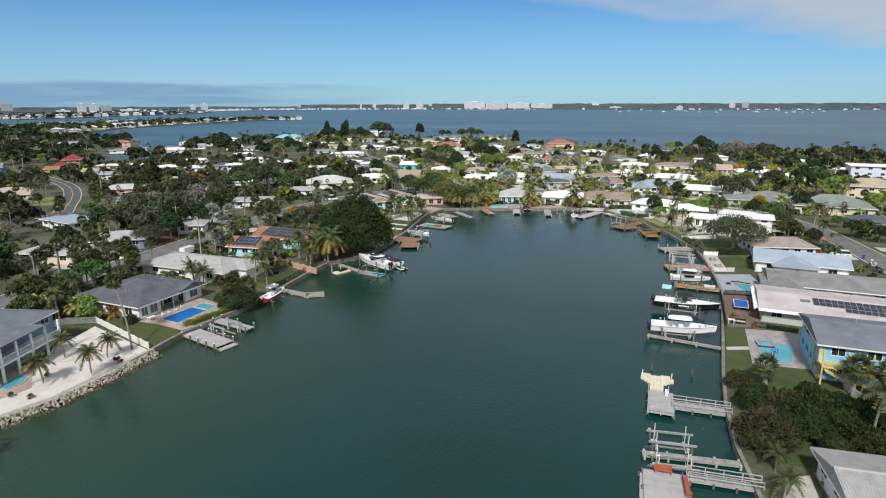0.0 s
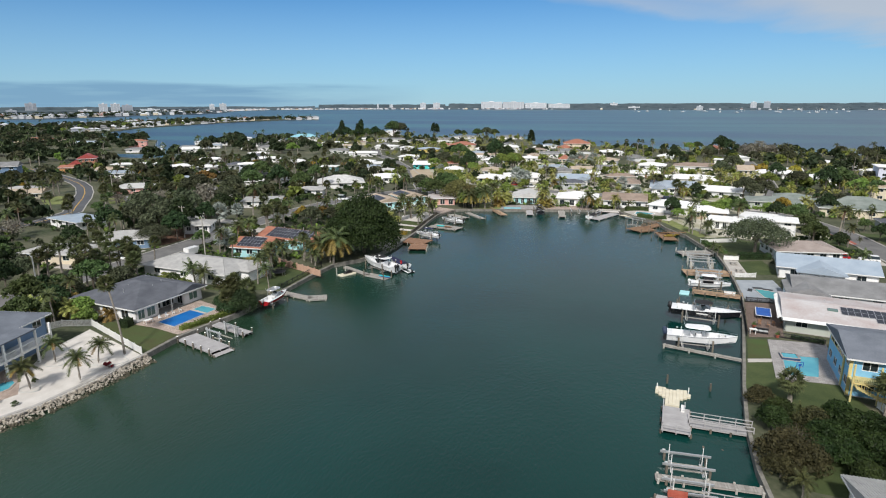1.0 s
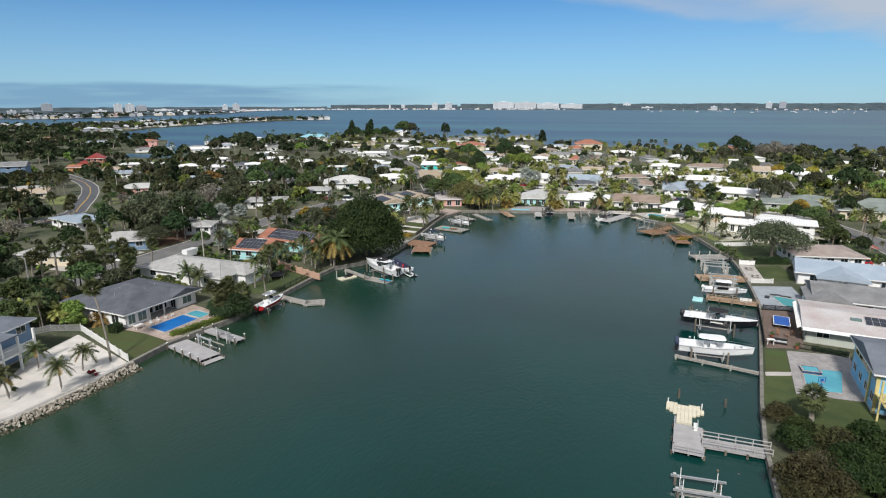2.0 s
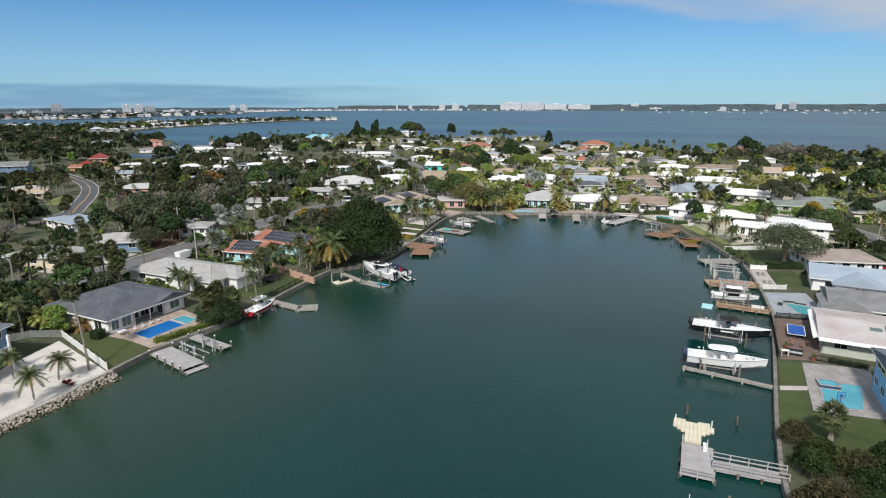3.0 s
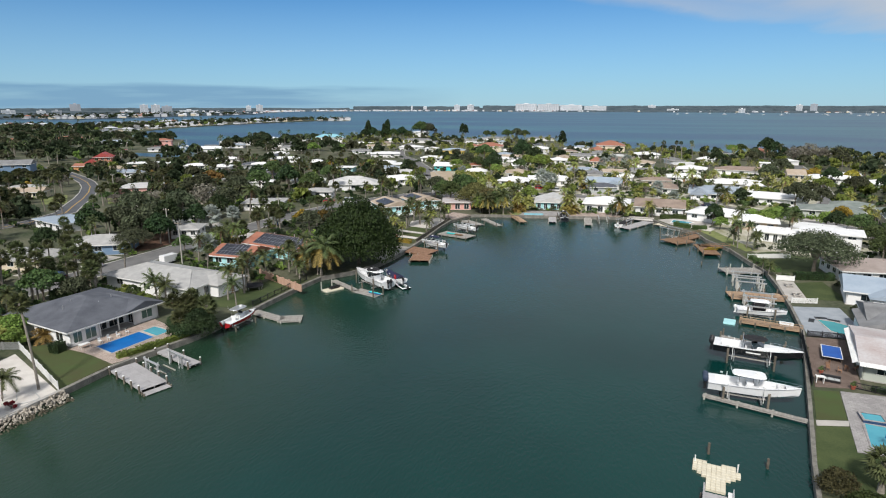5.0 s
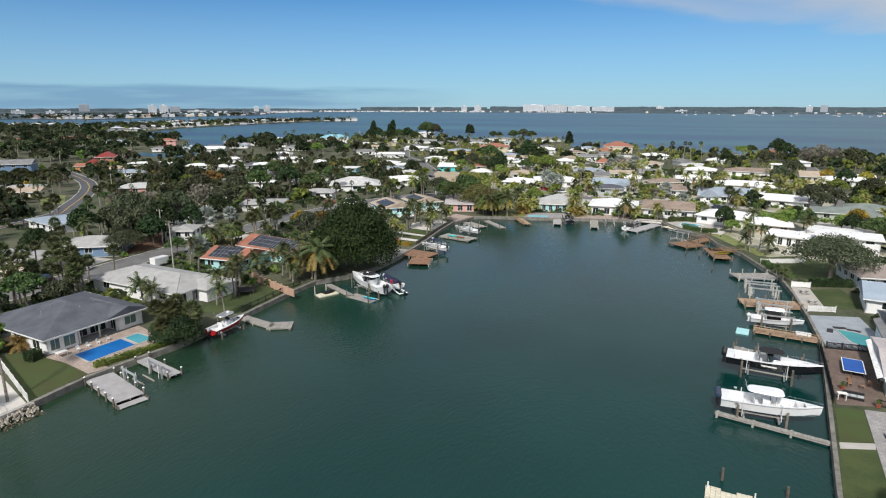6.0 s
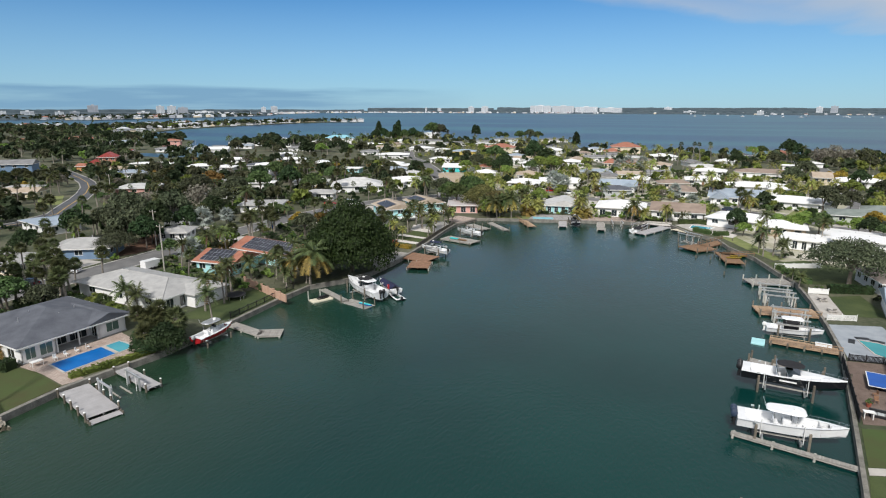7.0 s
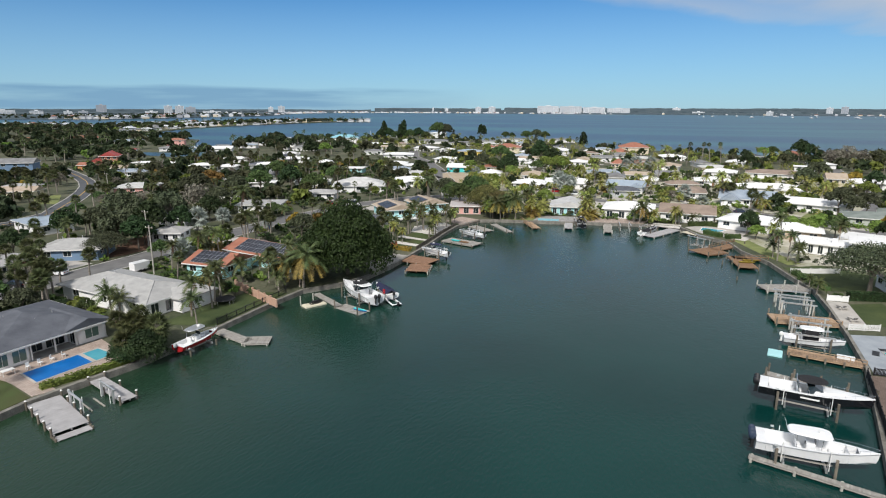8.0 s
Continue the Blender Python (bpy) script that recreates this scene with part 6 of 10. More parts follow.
house(-296.3, 313.9, 25, 26.4, 12, "flat", "white_roof", "wall_white", "low white house with a flat roof", rise=0.4, wins=(3, 1, 0, 0))
house(-265.3, 269.6, 33, 16.3, 10, "hip", "blue_shingle", "wall_white", "white house with a blue-grey roof", rise=1.3, wins=(3, 1, 0, 0))
house(-126.1, 159.5, 24, 8.9, 9, "hip", "old_tile", "wall_white", "white single-storey house with a white roof", rise=1.1, wins=(3, 2, 0, 2))
house(-141.4, 176.7, 36, 9.0, 10, "hip", "grey_shingle", "wall_grey", "low house with a dark grey roof", rise=1.3, wins=(3, 2, 0, 2))
house(-185.8, 197.8, 39, 8.5, 9, "hip", "mid_shingle", "wall_white", "low house with a grey roof", rise=1.2, wins=(3, 2, 0, 2))
house(-606.2, 502.9, 31, 37.8, 16, "hip", "terracotta", "wall_cream", "cream house with a terracotta roof", rise=2.2, wins=(2, 1, 0, 0))
house(-438.2, 471.4, 38, 17.2, 14, "hip", "terracotta", "wall_pink", "two-storey pink house with a terracotta roof", rise=1.8, wins=(2, 1, 0, 0), storeys=2, door=(0, 0.5, "red_paint"))
house(-350.5, 430.0, 31, 21.9, 14, "gable", "white_roof", "wall_white", "white gabled house beside the water", rise=1.8, wins=(2, 1, 0, 0))
house(-405.0, 388.0, 35, 13.5, 12, "hip", "red_roof", "wall_white", "white house with a dull red roof", rise=1.5, wins=(2, 1, 0, 0))
house(-393.0, 420.5, 38, 17.6, 12, "hip", "mid_shingle", "wall_white", "low house with a grey roof", rise=1.2, wins=(2, 1, 0, 0))
house(-512.1, 481.7, 37, 30.9, 14, "gable", "pale_blue_roof", "wall_white", "white house with a pale blue roof", rise=1.3, wins=(2, 1, 0, 0))
house(-258.0, 312.2, 32, 13.3, 12, "hip", "white_roof", "wall_white", "white single-storey house with a white roof", rise=1.1, wins=(3, 1, 0, 0))
house(-239.4, 311.6, 26, 11.7, 12, "hip", "white_roof", "wall_white", "white single-storey house with a white roof", rise=1.1, wins=(3, 1, 0, 0))
house(-270.0, 356.7, 36, 16.8, 12, "hip", "white_roof", "wall_white", "white single-storey house with a white roof", rise=1.1, wins=(2, 1, 0, 0), door=(0, 0.5, "white"))
house(-207.6, 308.1, 35, 11.0, 9, "hip", "white_roof", "wall_lilac", "two-storey white cube of a house", rise=0.9, wins=(3, 1, 0, 0), storeys=2)
house(-204.9, 279.2, 24, 14.4, 12, "hip", "grey_shingle", "wall_grey", "low house with a dark grey roof", rise=1.3, wins=(3, 1, 0, 0))
house(-127.1, 266.1, 27, 23.0, 18, "hip", "white_tile", "wall_white", "large white house with a hipped tile roof", rise=3.0, wins=(3, 2, 0, 2))
house(-130.5, 240.5, 19, 13.1, 10, "hip", "old_tile", "wall_white", "white single-storey house with a white roof", rise=1.1, wins=(3, 2, 0, 2))
house(-134.0, 207.9, 24, 15.6, 12, "flat", "old_tile", "wall_white", "low white house with a flat roof", rise=0.4, wins=(3, 2, 0, 2))
house(-113.6, 291.3, 25, 15.9, 16.8, "hip", "white_roof", "wall_white", "white single-storey house with a white roof", rise=1.5, wins=(3, 1, 0, 0), wing=(-4.5, -3.2, 4.8, 4.5))
house(-160.4, 369.1, 13, 13.8, 12, "hip", "white_roof", "wall_white", "white single-storey house with a white roof", rise=1.1, wins=(3, 1, 0, 0))
house(-188.9, 433.4, 23, 22.9, 16, "hip", "white_roof", "wall_white", "white single-storey house with a white roof", rise=1.1, wins=(2, 1, 0, 0))
house(-168.1, 333.0, 14, 11.0, 10, "flat", "white_roof", "wall_aqua", "small aqua house with a white roof", rise=0.4, wins=(3, 1, 0, 0))
house(-143.8, 412.2, 8, 16.2, 12, "hip", "white_roof", "wall_white", "white single-storey house with a white roof", rise=1.1, wins=(3, 1, 0, 0))
house(-199.1, 508.1, 14, 21.5, 14, "hip", "white_roof", "wall_white", "white single-storey house with a white roof", rise=1.1, wins=(2, 1, 0, 0))
house(-320.3, 579.0, 31, 29.5, 18, "hip", "aqua_roof", "wall_white", "white house with an aqua pyramid roof", rise=3.0, wins=(2, 1, 0, 0), storeys=2)
house(-325.6, 513.4, 19, 43.1, 16, "hip", "mid_shingle", "wall_white", "long low white house with a grey roof", rise=1.4, wins=(2, 1, 0, 0))
house(-399.1, 520.9, 22, 24.9, 14, "hip", "white_roof", "wall_white", "white single-storey house with a white roof", rise=1.1, wins=(2, 1, 0, 0), door=(0, 0.5, "white"))
house(-265.8, 538.8, 17, 26.1, 14, "hip", "white_roof", "wall_white", "white single-storey house with a white roof", rise=1.1, wins=(2, 1, 0, 0))
house(-219.9, 455.2, 23, 16.1, 14, "hip", "mid_shingle", "wall_white", "low house with a grey roof", rise=1.2, wins=(2, 1, 0, 0))
house(-295.4, 470.9, 23, 22.0, 14, "hip", "mid_shingle", "wall_white", "long low white house with a grey roof", rise=1.4, wins=(2, 1, 0, 0))
house(-116.1, 361.3, 9, 14.0, 14.4, "gable", "white_roof", "wall_turquoise", "bright turquoise house with a white roof", rise=1.7, wins=(3, 1, 0, 0))
house(-125.7, 497.2, 9, 22.5, 19.2, "hip", "terracotta", "wall_cream", "cream house with an orange tiled roof", rise=2.8, wins=(2, 1, 0, 0), storeys=2)
house(-152.6, 485.2, 12, 19.5, 14, "hip", "pale_blue_roof", "wall_yellow", "yellow house with a pale roof", rise=1.3, wins=(2, 1, 0, 0))
house(-108.0, 494.3, 13, 12.3, 14.4, "hip", "white_roof", "wall_white", "white single-storey house with a white roof", rise=1.5, wins=(2, 1, 0, 0), door=(0, 0.5, "wood_brown"))
house(-82.0, 403.7, 6, 8.5, 10.8, "hip", "white_roof", "wall_white", "white single-storey house with a white roof", rise=1.5, wins=(3, 1, 0, 0))
house(-66.4, 338.1, 13, 13.2, 14.4, "hip", "tan_shingle", "wall_white", "white house with a tan roof", rise=1.7, wins=(3, 1, 0, 0))
house(-61.2, 304.0, 6, 15.4, 14.4, "hip", "white_roof", "wall_white", "white single-storey house with a white roof", rise=1.5, wins=(3, 1, 0, 0), wing=(4.3, -3.2, 4.6, 4.5), door=(0, 0.5, "white"))
house(-45.4, 315.5, 15, 20.2, 16.8, "hip", "white_roof", "wall_white", "white single-storey house with a white roof", rise=1.5, wins=(3, 1, 0, 0), wing=(5.7, -3.2, 6.1, 4.5))
house(-89.9, 339.3, 14, 11.6, 12.0, "hip", "white_roof", "wall_white", "white single-storey house with a white roof", rise=1.5, wins=(3, 1, 0, 0))
house(-58.2, 423.6, 6, 12.2, 12.0, "hip", "white_roof", "wall_white", "white single-storey house with a white roof", rise=1.5, wins=(3, 1, 0, 0))
house(-62.5, 530.1, 3, 16.0, 14.4, "hip", "white_roof", "wall_white", "white single-storey house with a white roof", rise=1.5, wins=(2, 1, 0, 0))
house(-32.7, 542.4, 7, 23.9, 21.6, "hip", "terracotta", "wall_cream", "cream mansion with an orange tiled roof", rise=3.6, wins=(2, 1, 0, 0), storeys=2, door=(0, 0.5, "red_paint"))
house(-41.1, 525.7, 11, 13.8, 14.4, "hip", "terracotta", "wall_cream", "cream house with an orange tiled roof", rise=2.8, wins=(2, 1, 0, 0), door=(0, 0.5, "white"))
house(-33.8, 421.2, 0, 8.5, 12.0, "hip", "terracotta", "wall_cream", "cream house with an orange tiled roof", rise=2.8, wins=(3, 1, 0, 0))
house(-22.7, 421.3, 4, 10.1, 12.0, "hip", "terracotta", "wall_cream", "cream house with an orange tiled roof", rise=2.8, wins=(3, 1, 0, 0))
house(-19.8, 312.8, 1, 17.0, 14.4, "gable", "pale_blue_roof", "wall_white", "white house with a pale blue roof", rise=1.8, wins=(3, 1, 0, 0), wing=(4.8, -3.2, 5.1, 4.5))
house(-11.6, 338.3, -2, 8.5, 12.0, "hip", "white_roof", "wall_white", "white single-storey house with a white roof", rise=1.5, wins=(3, 1, 0, 0), door=(0, 0.5, "red_paint"))
house(-3.2, 492.1, 8, 19.7, 16.8, "hip", "white_roof", "wall_white", "white single-storey house with a white roof", rise=1.5, wins=(2, 1, 0, 0))
house(-4.8, 419.0, -5, 13.9, 14.4, "hip", "tan_shingle", "wall_white", "white house with a tan roof", rise=1.7, wins=(3, 1, 0, 0))
house(7.4, 300.3, 2, 11.4, 15.6, "hip", "brown_shingle", "wall_white", "white house with a brown roof", rise=1.7, wins=(3, 2, 0, 2))
house(17.0, 346.5, 1, 16.4, 14.4, "hip", "white_roof", "wall_white", "white single-storey house with a white roof", rise=1.5, wins=(3, 1, 0, 0), door=(0, 0.5, "wood_brown"))
house(26.0, 288.9, -7, 19.8, 13.2, "gable", "blue_shingle", "wall_white", "white house with a grey metal gable roof", rise=2.8, wins=(3, 2, 0, 2), wing=(-5.5, -3.2, 5.9, 4.5))
house(39.0, 327.6, 0, 25.7, 15.6, "hip", "white_roof", "wall_white", "white single-storey house with a white roof", rise=1.5, wins=(3, 1, 0, 0), wing=(7.2, -3.2, 7.7, 4.5))
house(22.2, 392.3, -7, 16.6, 14.4, "hip", "white_roof", "wall_white", "white single-storey house with a white roof", rise=1.5, wins=(3, 1, 0, 0))
house(48.8, 393.5, -9, 29.1, 14.4, "hip", "brown_shingle", "wall_white", "white house with a brown roof", rise=1.7, wins=(3, 1, 0, 0))
house(45.6, 283.6, -15, 25.8, 16.8, "hip", "white_roof", "wall_white", "white single-storey house with a white roof", rise=1.5, wins=(3, 2, 0, 2))
house(67.1, 349.7, -3, 8.5, 12.0, "gable", "tan_shingle", "wall_cream", "cream house with a pale gable roof", rise=2.2, wins=(3, 1, 0, 0), storeys=2)
house(86.5, 364.9, -5, 25.4, 16.8, "hip", "white_roof", "wall_white", "white single-storey house with a white roof", rise=1.5, wins=(3, 1, 0, 0))
house(61.1, 258.9, -5, 19.4, 13, "hip", "green_shingle", "wall_sage", "sage house with a green-grey roof", rise=1.4, wins=(3, 2, 0, 2), wing=(5.4, -3.2, 5.8, 4.5))
house(70.0, 271.5, -13, 14.1, 12, "hip", "green_shingle", "wall_sage", "sage house with a green-grey roof", rise=1.4, wins=(3, 2, 0, 2))
house(103.8, 348.9, -14, 13.3, 16.8, "hip", "white_roof", "wall_white", "white single-storey house with a white roof", rise=1.5, wins=(3, 1, 0, 0))
house(77.4, 542.0, -10, 15.9, 14.4, "hip", "terracotta", "wall_cream", "cream house with a terracotta roof", rise=3.1, wins=(2, 1, 0, 0))
house(34.8, 465.0, -11, 11.7, 12.0, "hip", "white_roof", "wall_white", "white single-storey house with a white roof", rise=1.5, wins=(2, 1, 0, 0))
house(-233.4, 610.3, 12, 33.3, 14, "hip", "mid_shingle", "wall_white", "long low white house with a grey roof", rise=1.4, wins=(2, 1, 0, 0))
house(-194.6, 587.3, 20, 26.2, 14, "hip", "mid_shingle", "wall_white", "long low white house with a grey roof", rise=1.4, wins=(2, 1, 0, 0))
house(-180.4, 628.7, 13, 27.8, 14, "hip", "mid_shingle", "wall_white", "long low white house with a grey roof", rise=1.4, wins=(2, 1, 0, 0))
house(-118.0, 690.0, 15, 30.7, 14, "hip", "mid_shingle", "wall_white", "long low white house with a grey roof", rise=1.4, wins=(2, 1, 0, 0))
house(-167.4, 680.2, 3, 33.1, 14, "hip", "mid_shingle", "wall_white", "low house with a grey roof", rise=1.2, wins=(2, 1, 0, 0))
house(-276.0, 726.0, 20, 20.5, 16, "hip", "white_roof", "wall_white", "white single-storey house with a white roof", rise=1.1, wins=(2, 1, 0, 0), storeys=2)

# ---- further houses in the gaps between the streets ----
g2 = random.Random(17)
STYLES = [("hip", "white_roof", "wall_white", "white house with a low white roof", 1.1)] * 5 + [("flat", "white_roof", "wall_white", "white bungalow with a flat roof", 0.3), ("hip", "white_tile", "wall_cream", "cream bungalow with a white roof", 1.2), ("gable", "mid_shingle", "wall_white", "white bungalow with a grey gable roof", 1.5),
          ("hip", "blue_shingle", "wall_white", "white bungalow with a blue-grey roof", 1.3), ("hip", "brown_shingle", "wall_cream", "cream bungalow with a brown roof", 1.3), ("hip", "grey_shingle", "wall_grey", "grey bungalow with a dark roof", 1.4), ("gable", "tan_shingle", "wall_white", "white bungalow with a tan roof", 1.3), ("hip", "terracotta", "wall_cream", "cream bungalow with an orange roof", 1.4)]
for ring, count, turn in (([(-128, 70), (-128, 175), (-175, 240), (-330, 330), (-420, 210), (-300, 70)], 24, 30), ([(-128, 200), (-110, 270), (-150, 420), (-300, 420), (-340, 300), (-200, 230)], 14, 32), ([(-90, 300), (30, 290), (50, 420), (-120, 480), (-150, 400)], 14, 12), ([(40, 280), (80, 200), (190, 240), (200, 440), (60, 470)], 18, -8),
                          ([(-150, 480), (60, 430), (110, 500), (-140, 620), (-300, 660), (-230, 480)], 20, 15), ([(-420, 380), (-300, 420), (-240, 560), (-420, 620), (-420, 500)], 12, 30), ([(-860, 660), (-640, 590), (-520, 540), (-400, 380), (-500, 250), (-900, 420)], 6, 40)):
    xs, ys = [p[0] for p in ring], [p[1] for p in ring]
    done = 0
    for _ in range(600):
        if done >= count:
            break
        x, y = g2.uniform(min(xs), max(xs)), g2.uniform(min(ys), max(ys))
        if not inside(x, y, ring) or not inside(x, y, LAND) or not free(x, y, 8.5) or (-165 < x < -60 and y < 262):
            continue
        w, d = g2.uniform(12, 18), g2.uniform(9, 12)
        rf, rm, wm, lab, rise = g2.choice(STYLES)
        # White roofs on the left turn grey, with cloud shade in their colour.
        if x < -128 and y < 260 and rm == "white_roof":
            rm = "old_tile"
        rot = turn + g2.choice((0, 0, 0, 90)) + g2.uniform(-6, 6)
        fx, fy = local(x, y, rot, 0, -d / 2)
        house(fx, fy, rot, w, d, rf, rm, wm, lab, rise=rise, wins=(2, 1, 0, 0) if math.hypot(x, y) > 230 else (3, 2, 0, 2))
        done += 1

# ---- left bank, from the sand yard to the big tree ----
def roof_z(v, d, z, rise, over=0.7):
    """Height of a gable roof's skin over its front slope at the depth v."""
    return z + 0.2 + rise * (v + over) / ((d - 2 * over) / 2 + over)


def solar_array(root, u0, v0, cols, rows, d, rise, z=2.72, over=0.7, pw=1.02, ph=1.62):
    """Panels in rows up the front slope of a gable roof; each is a part with its frame."""
    tilt = math.degrees(math.atan2(rise, (d - 2 * over) / 2 + over))
    cell = boxes((0.03, 0.03, 0.02, pw - 0.05, ph - 0.05, 0.045))
    me = meshed("solar_panel", cell, "solar")
    fr = meshed("frame", boxes((0, 0, 0, pw - 0.02, 0.03, 0.05), (0, ph - 0.05, 0, pw - 0.02, ph - 0.02, 0.05), (0, 0.03, 0, 0.03, ph - 0.05, 0.05), (pw - 0.05, 0.03, 0, pw - 0.02, ph - 0.05, 0.05)), "alu")
    for i in range(cols):
        for j in range(rows):
            v = v0 + j * ph * math.cos(radians(tilt))
            p = part("solar_panel", me, None, root, m=pose(u0 + i * pw, v, roof_z(v, d, z, rise, over) + 0.06, tilt, 0, 0))
            part("frame", fr, None, p)


def pool(name, ring, water, label, z=GROUND + 0.08, edge=0.35, edge_m="drive"):
    """A pool: a water sheet below a coping that runs round it."""
    cx, cy = sum(p[0] for p in ring) / len(ring), sum(p[1] for p in ring) / len(ring)
    root = thing("swimming_pool", (cx, cy, z), 0, label, "pool")
    loc = [(x - cx, y - cy) for x, y in ring]
    part("water", slab(loc, -0.02, 0.012), water, root)
    n = len(loc)
    for i in range(n):
        a, b = Vector(loc[i]), Vector(loc[(i + 1) % n])
        ga, gb = a * (1 + edge / max(a.length, 0.5)), b * (1 + edge / max(b.length, 0.5))
        part("coping", slab([tuple(a), tuple(b), tuple(gb), tuple(ga)], -0.03, 0.06), edge_m, root)
    return root


def fence(points, height=1.2, z=GROUND, material="white", label="white picket fence", pickets=True, step=2.4, post_m=None, slat=0.1):
    """Posts, and between them panels of rails and pickets."""
    root = thing("fence", (points[0][0], points[0][1], z), 0, label, "fence")
    ox, oy = points[0]
    for (ax, ay), (bx, by) in zip(points, points[1:]):
        run = math.dist((ax, ay), (bx, by))
        n = max(1, round(run / step))
        ang = math.degrees(math.atan2(by - ay, bx - ax))
        w = run / n
        bm = bmesh.new()
        if pickets:
            k = int(w / 0.16)
            for i in range(k):
                x = 0.1 + (w - 0.16) * i / k
                box(bm, x, -slat / 5, 0.06, x + slat, slat / 5, height - 0.08)
        else:
            box(bm, 0.04, -0.02, 0.06, w - 0.04, 0.02, height - 0.06)
        box(bm, 0, -0.035, height - 0.12, w, 0.035, height - 0.02)
        box(bm, 0, -0.03, 0.12, w, 0.03, 0.22)
        panel = meshed("panel", bm, material)
        post = meshed("post", boxes((-0.06, -0.06, -0.2, 0.06, 0.06, height + 0.08), (-0.08, -0.08, height + 0.08, 0.08, 0.08, height + 0.13)), post_m or material)
        for i in range(n):
            s = i / n
            m = pose(ax + (bx - ax) * s - ox, ay + (by - ay) * s - oy, 0, 0, 0, ang)
            part("panel", panel, None, root, m=m)
            part("post", post, None, root, m=m)
    part("post", post, None, root, m=pose(points[-1][0] - ox, points[-1][1] - oy, 0))
    return root


# rocks of the shore below the sand yard
rock_meshes = []
for k in range(6):
    bm = bmesh.new()
    bmesh.ops.create_icosphere(bm, subdivisions=1, radius=0.5)
    for v in bm.verts:
        v.co *= rng.uniform(0.62, 1.22)
        v.co.z *= 0.75
    rock_meshes.append(bm)
rock_sets = {m: [meshed("stone", b.copy(), m) for b in rock_meshes] for m in ("rock", "wet_rock")}
riprap = thing("riprap", (-73, 66, 0), 0, "sloping bank of loose pale rocks, dark at the waterline", "rocks", kind="structure")
shore = BANK_LEFT[1:6]
count = 0
rest = {"rock": [], "wet_rock": []}
for (ax, ay), (bx, by) in zip(shore[::-1], shore[::-1][1:]):
    run = math.dist((ax, ay), (bx, by))
    d = Vector((bx - ax, by - ay)).normalized()
    out = Vector((-d.y, d.x))
    for i in range(int(run * 78)):
        s, q = rng.random(), rng.random()
        x, y = ax + (bx - ax) * s + out.x * (0.1 + 3.2 * q), ay + (by - ay) * s + out.y * (0.1 + 3.2 * q)
        zz = 1.55 - 1.3 * q + rng.uniform(-0.1, 0.15)
        m = "rock" if zz > 0.95 + rng.uniform(-0.1, 0.15) else "wet_rock"
        k = rng.uniform(0.2, 0.52)
        mat = Matrix.Translation((x + 73, y - 66, zz)) @ Euler((rng.uniform(0, 6), rng.uniform(0, 6), rng.uniform(0, 6))).to_matrix().to_4x4() @ Matrix.Diagonal((k, k * rng.uniform(0.7, 1.1), k * 0.85, 1))
        if count < 300:
            part("stone", rng.choice(rock_sets[m]), None, riprap, m=mat)
            count += 1
        else:
            rest[m].append(mat)
for m, mats in rest.items():
    vs, fs = [], []
    src = rock_sets[m][0]
    for mt in mats:
        k = len(vs)
        vs += [tuple(mt @ v.co) for v in src.vertices]
        fs += [tuple(k + i for i in p.vertices) for p in src.polygons]
    me = bpy.data.meshes.new("stones")
    me.from_pydata(vs, [], fs)
    me.materials.append(M[m])
    tagged(part("stones", me, None, riprap), kind="stuff")
band("riprap_core", BANK_LEFT[1:6], 0.1, -1.2, 1.2, "wet_rock", "dark rubble behind the loose rocks", "rocks")

# blue house: balconies, posts and white trim towards the canal
blue_house = [o for o in scene.collection.objects if o.get("label") == "blue two-storey house with white balconies"][0]
part("balcony", boxes((-9.5, -3.6, 2.7, 6, -0.05, 2.92), (-9.5, -3.6, 2.92, 6, -3.5, 3.05)), "white", blue_house)
for i in range(6):
    part("post", boxes((-9.4 + i * 3.05, -3.6, -0.1, -9.1 + i * 3.05, -3.3, 5.7)), "white", blue_house)
bm = boxes((-9.5, -3.58, 3.95, 6, -3.48, 4.05))
for i in range(78):
    box(bm, -9.45 + i * 0.2, -3.55, 3.05, -9.41 + i * 0.2, -3.51, 3.95)
part("balustrade", bm, "white", blue_house)
part("porch_roof", boxes((-9.8, -3.8, 5.7, 3, -0.75, 5.9)), "slate_shingle", blue_house)

fence([(-72.8, 77.9), (-82, 81.9), (-91.5, 86.0)], 1.3, label="white picket fence between sand and lawn")
fence([(-91.5, 86.0), (-96.5, 84.2), (-99, 80)], 1.3, material="alu", label="grey metal garden fence by a house")
pool("pool", [(-84.9, 63.6), (-84.2, 64.6), (-83.2, 64.2), (-82.2, 62.4), (-82.6, 60.4), (-83.8, 60.2), (-84.6, 61.3)], "pool_aqua", "small kidney-shaped aqua pool in a paver terrace", edge_m="paver_pink")
for x, y, s, k in ((-84, 71.7, 0.9, "coco_green"), (-79.1, 63.3, 1.0, "coco_green"), (-74.6, 67.6, 0.95, "coco_green"), (-76.9, 73.2, 0.95, "coco_green"), (-91, 57, 1.0, "coco_green")):
    plant(k, x, y, s)
species("leaning_palm", "cabbage_palm", "tall slim cabbage palm leaning over a white fence", *palm_mesh(73, 10.6, "fan", "frond", 34, 1.7, 4.6, skirt=8, girth=0.15))
plant("leaning_palm", -75.6, 77.2, 1.0, rot=153 - math.degrees(np.random.RandomState(73).uniform(0, 6.28)))
for x, y in ((-79.8, 58.7), (-76.7, 59.0), (-80.5, 65.2)):
    plant("shrub", x, y, 0.35, label="small dark shrub in the sand")
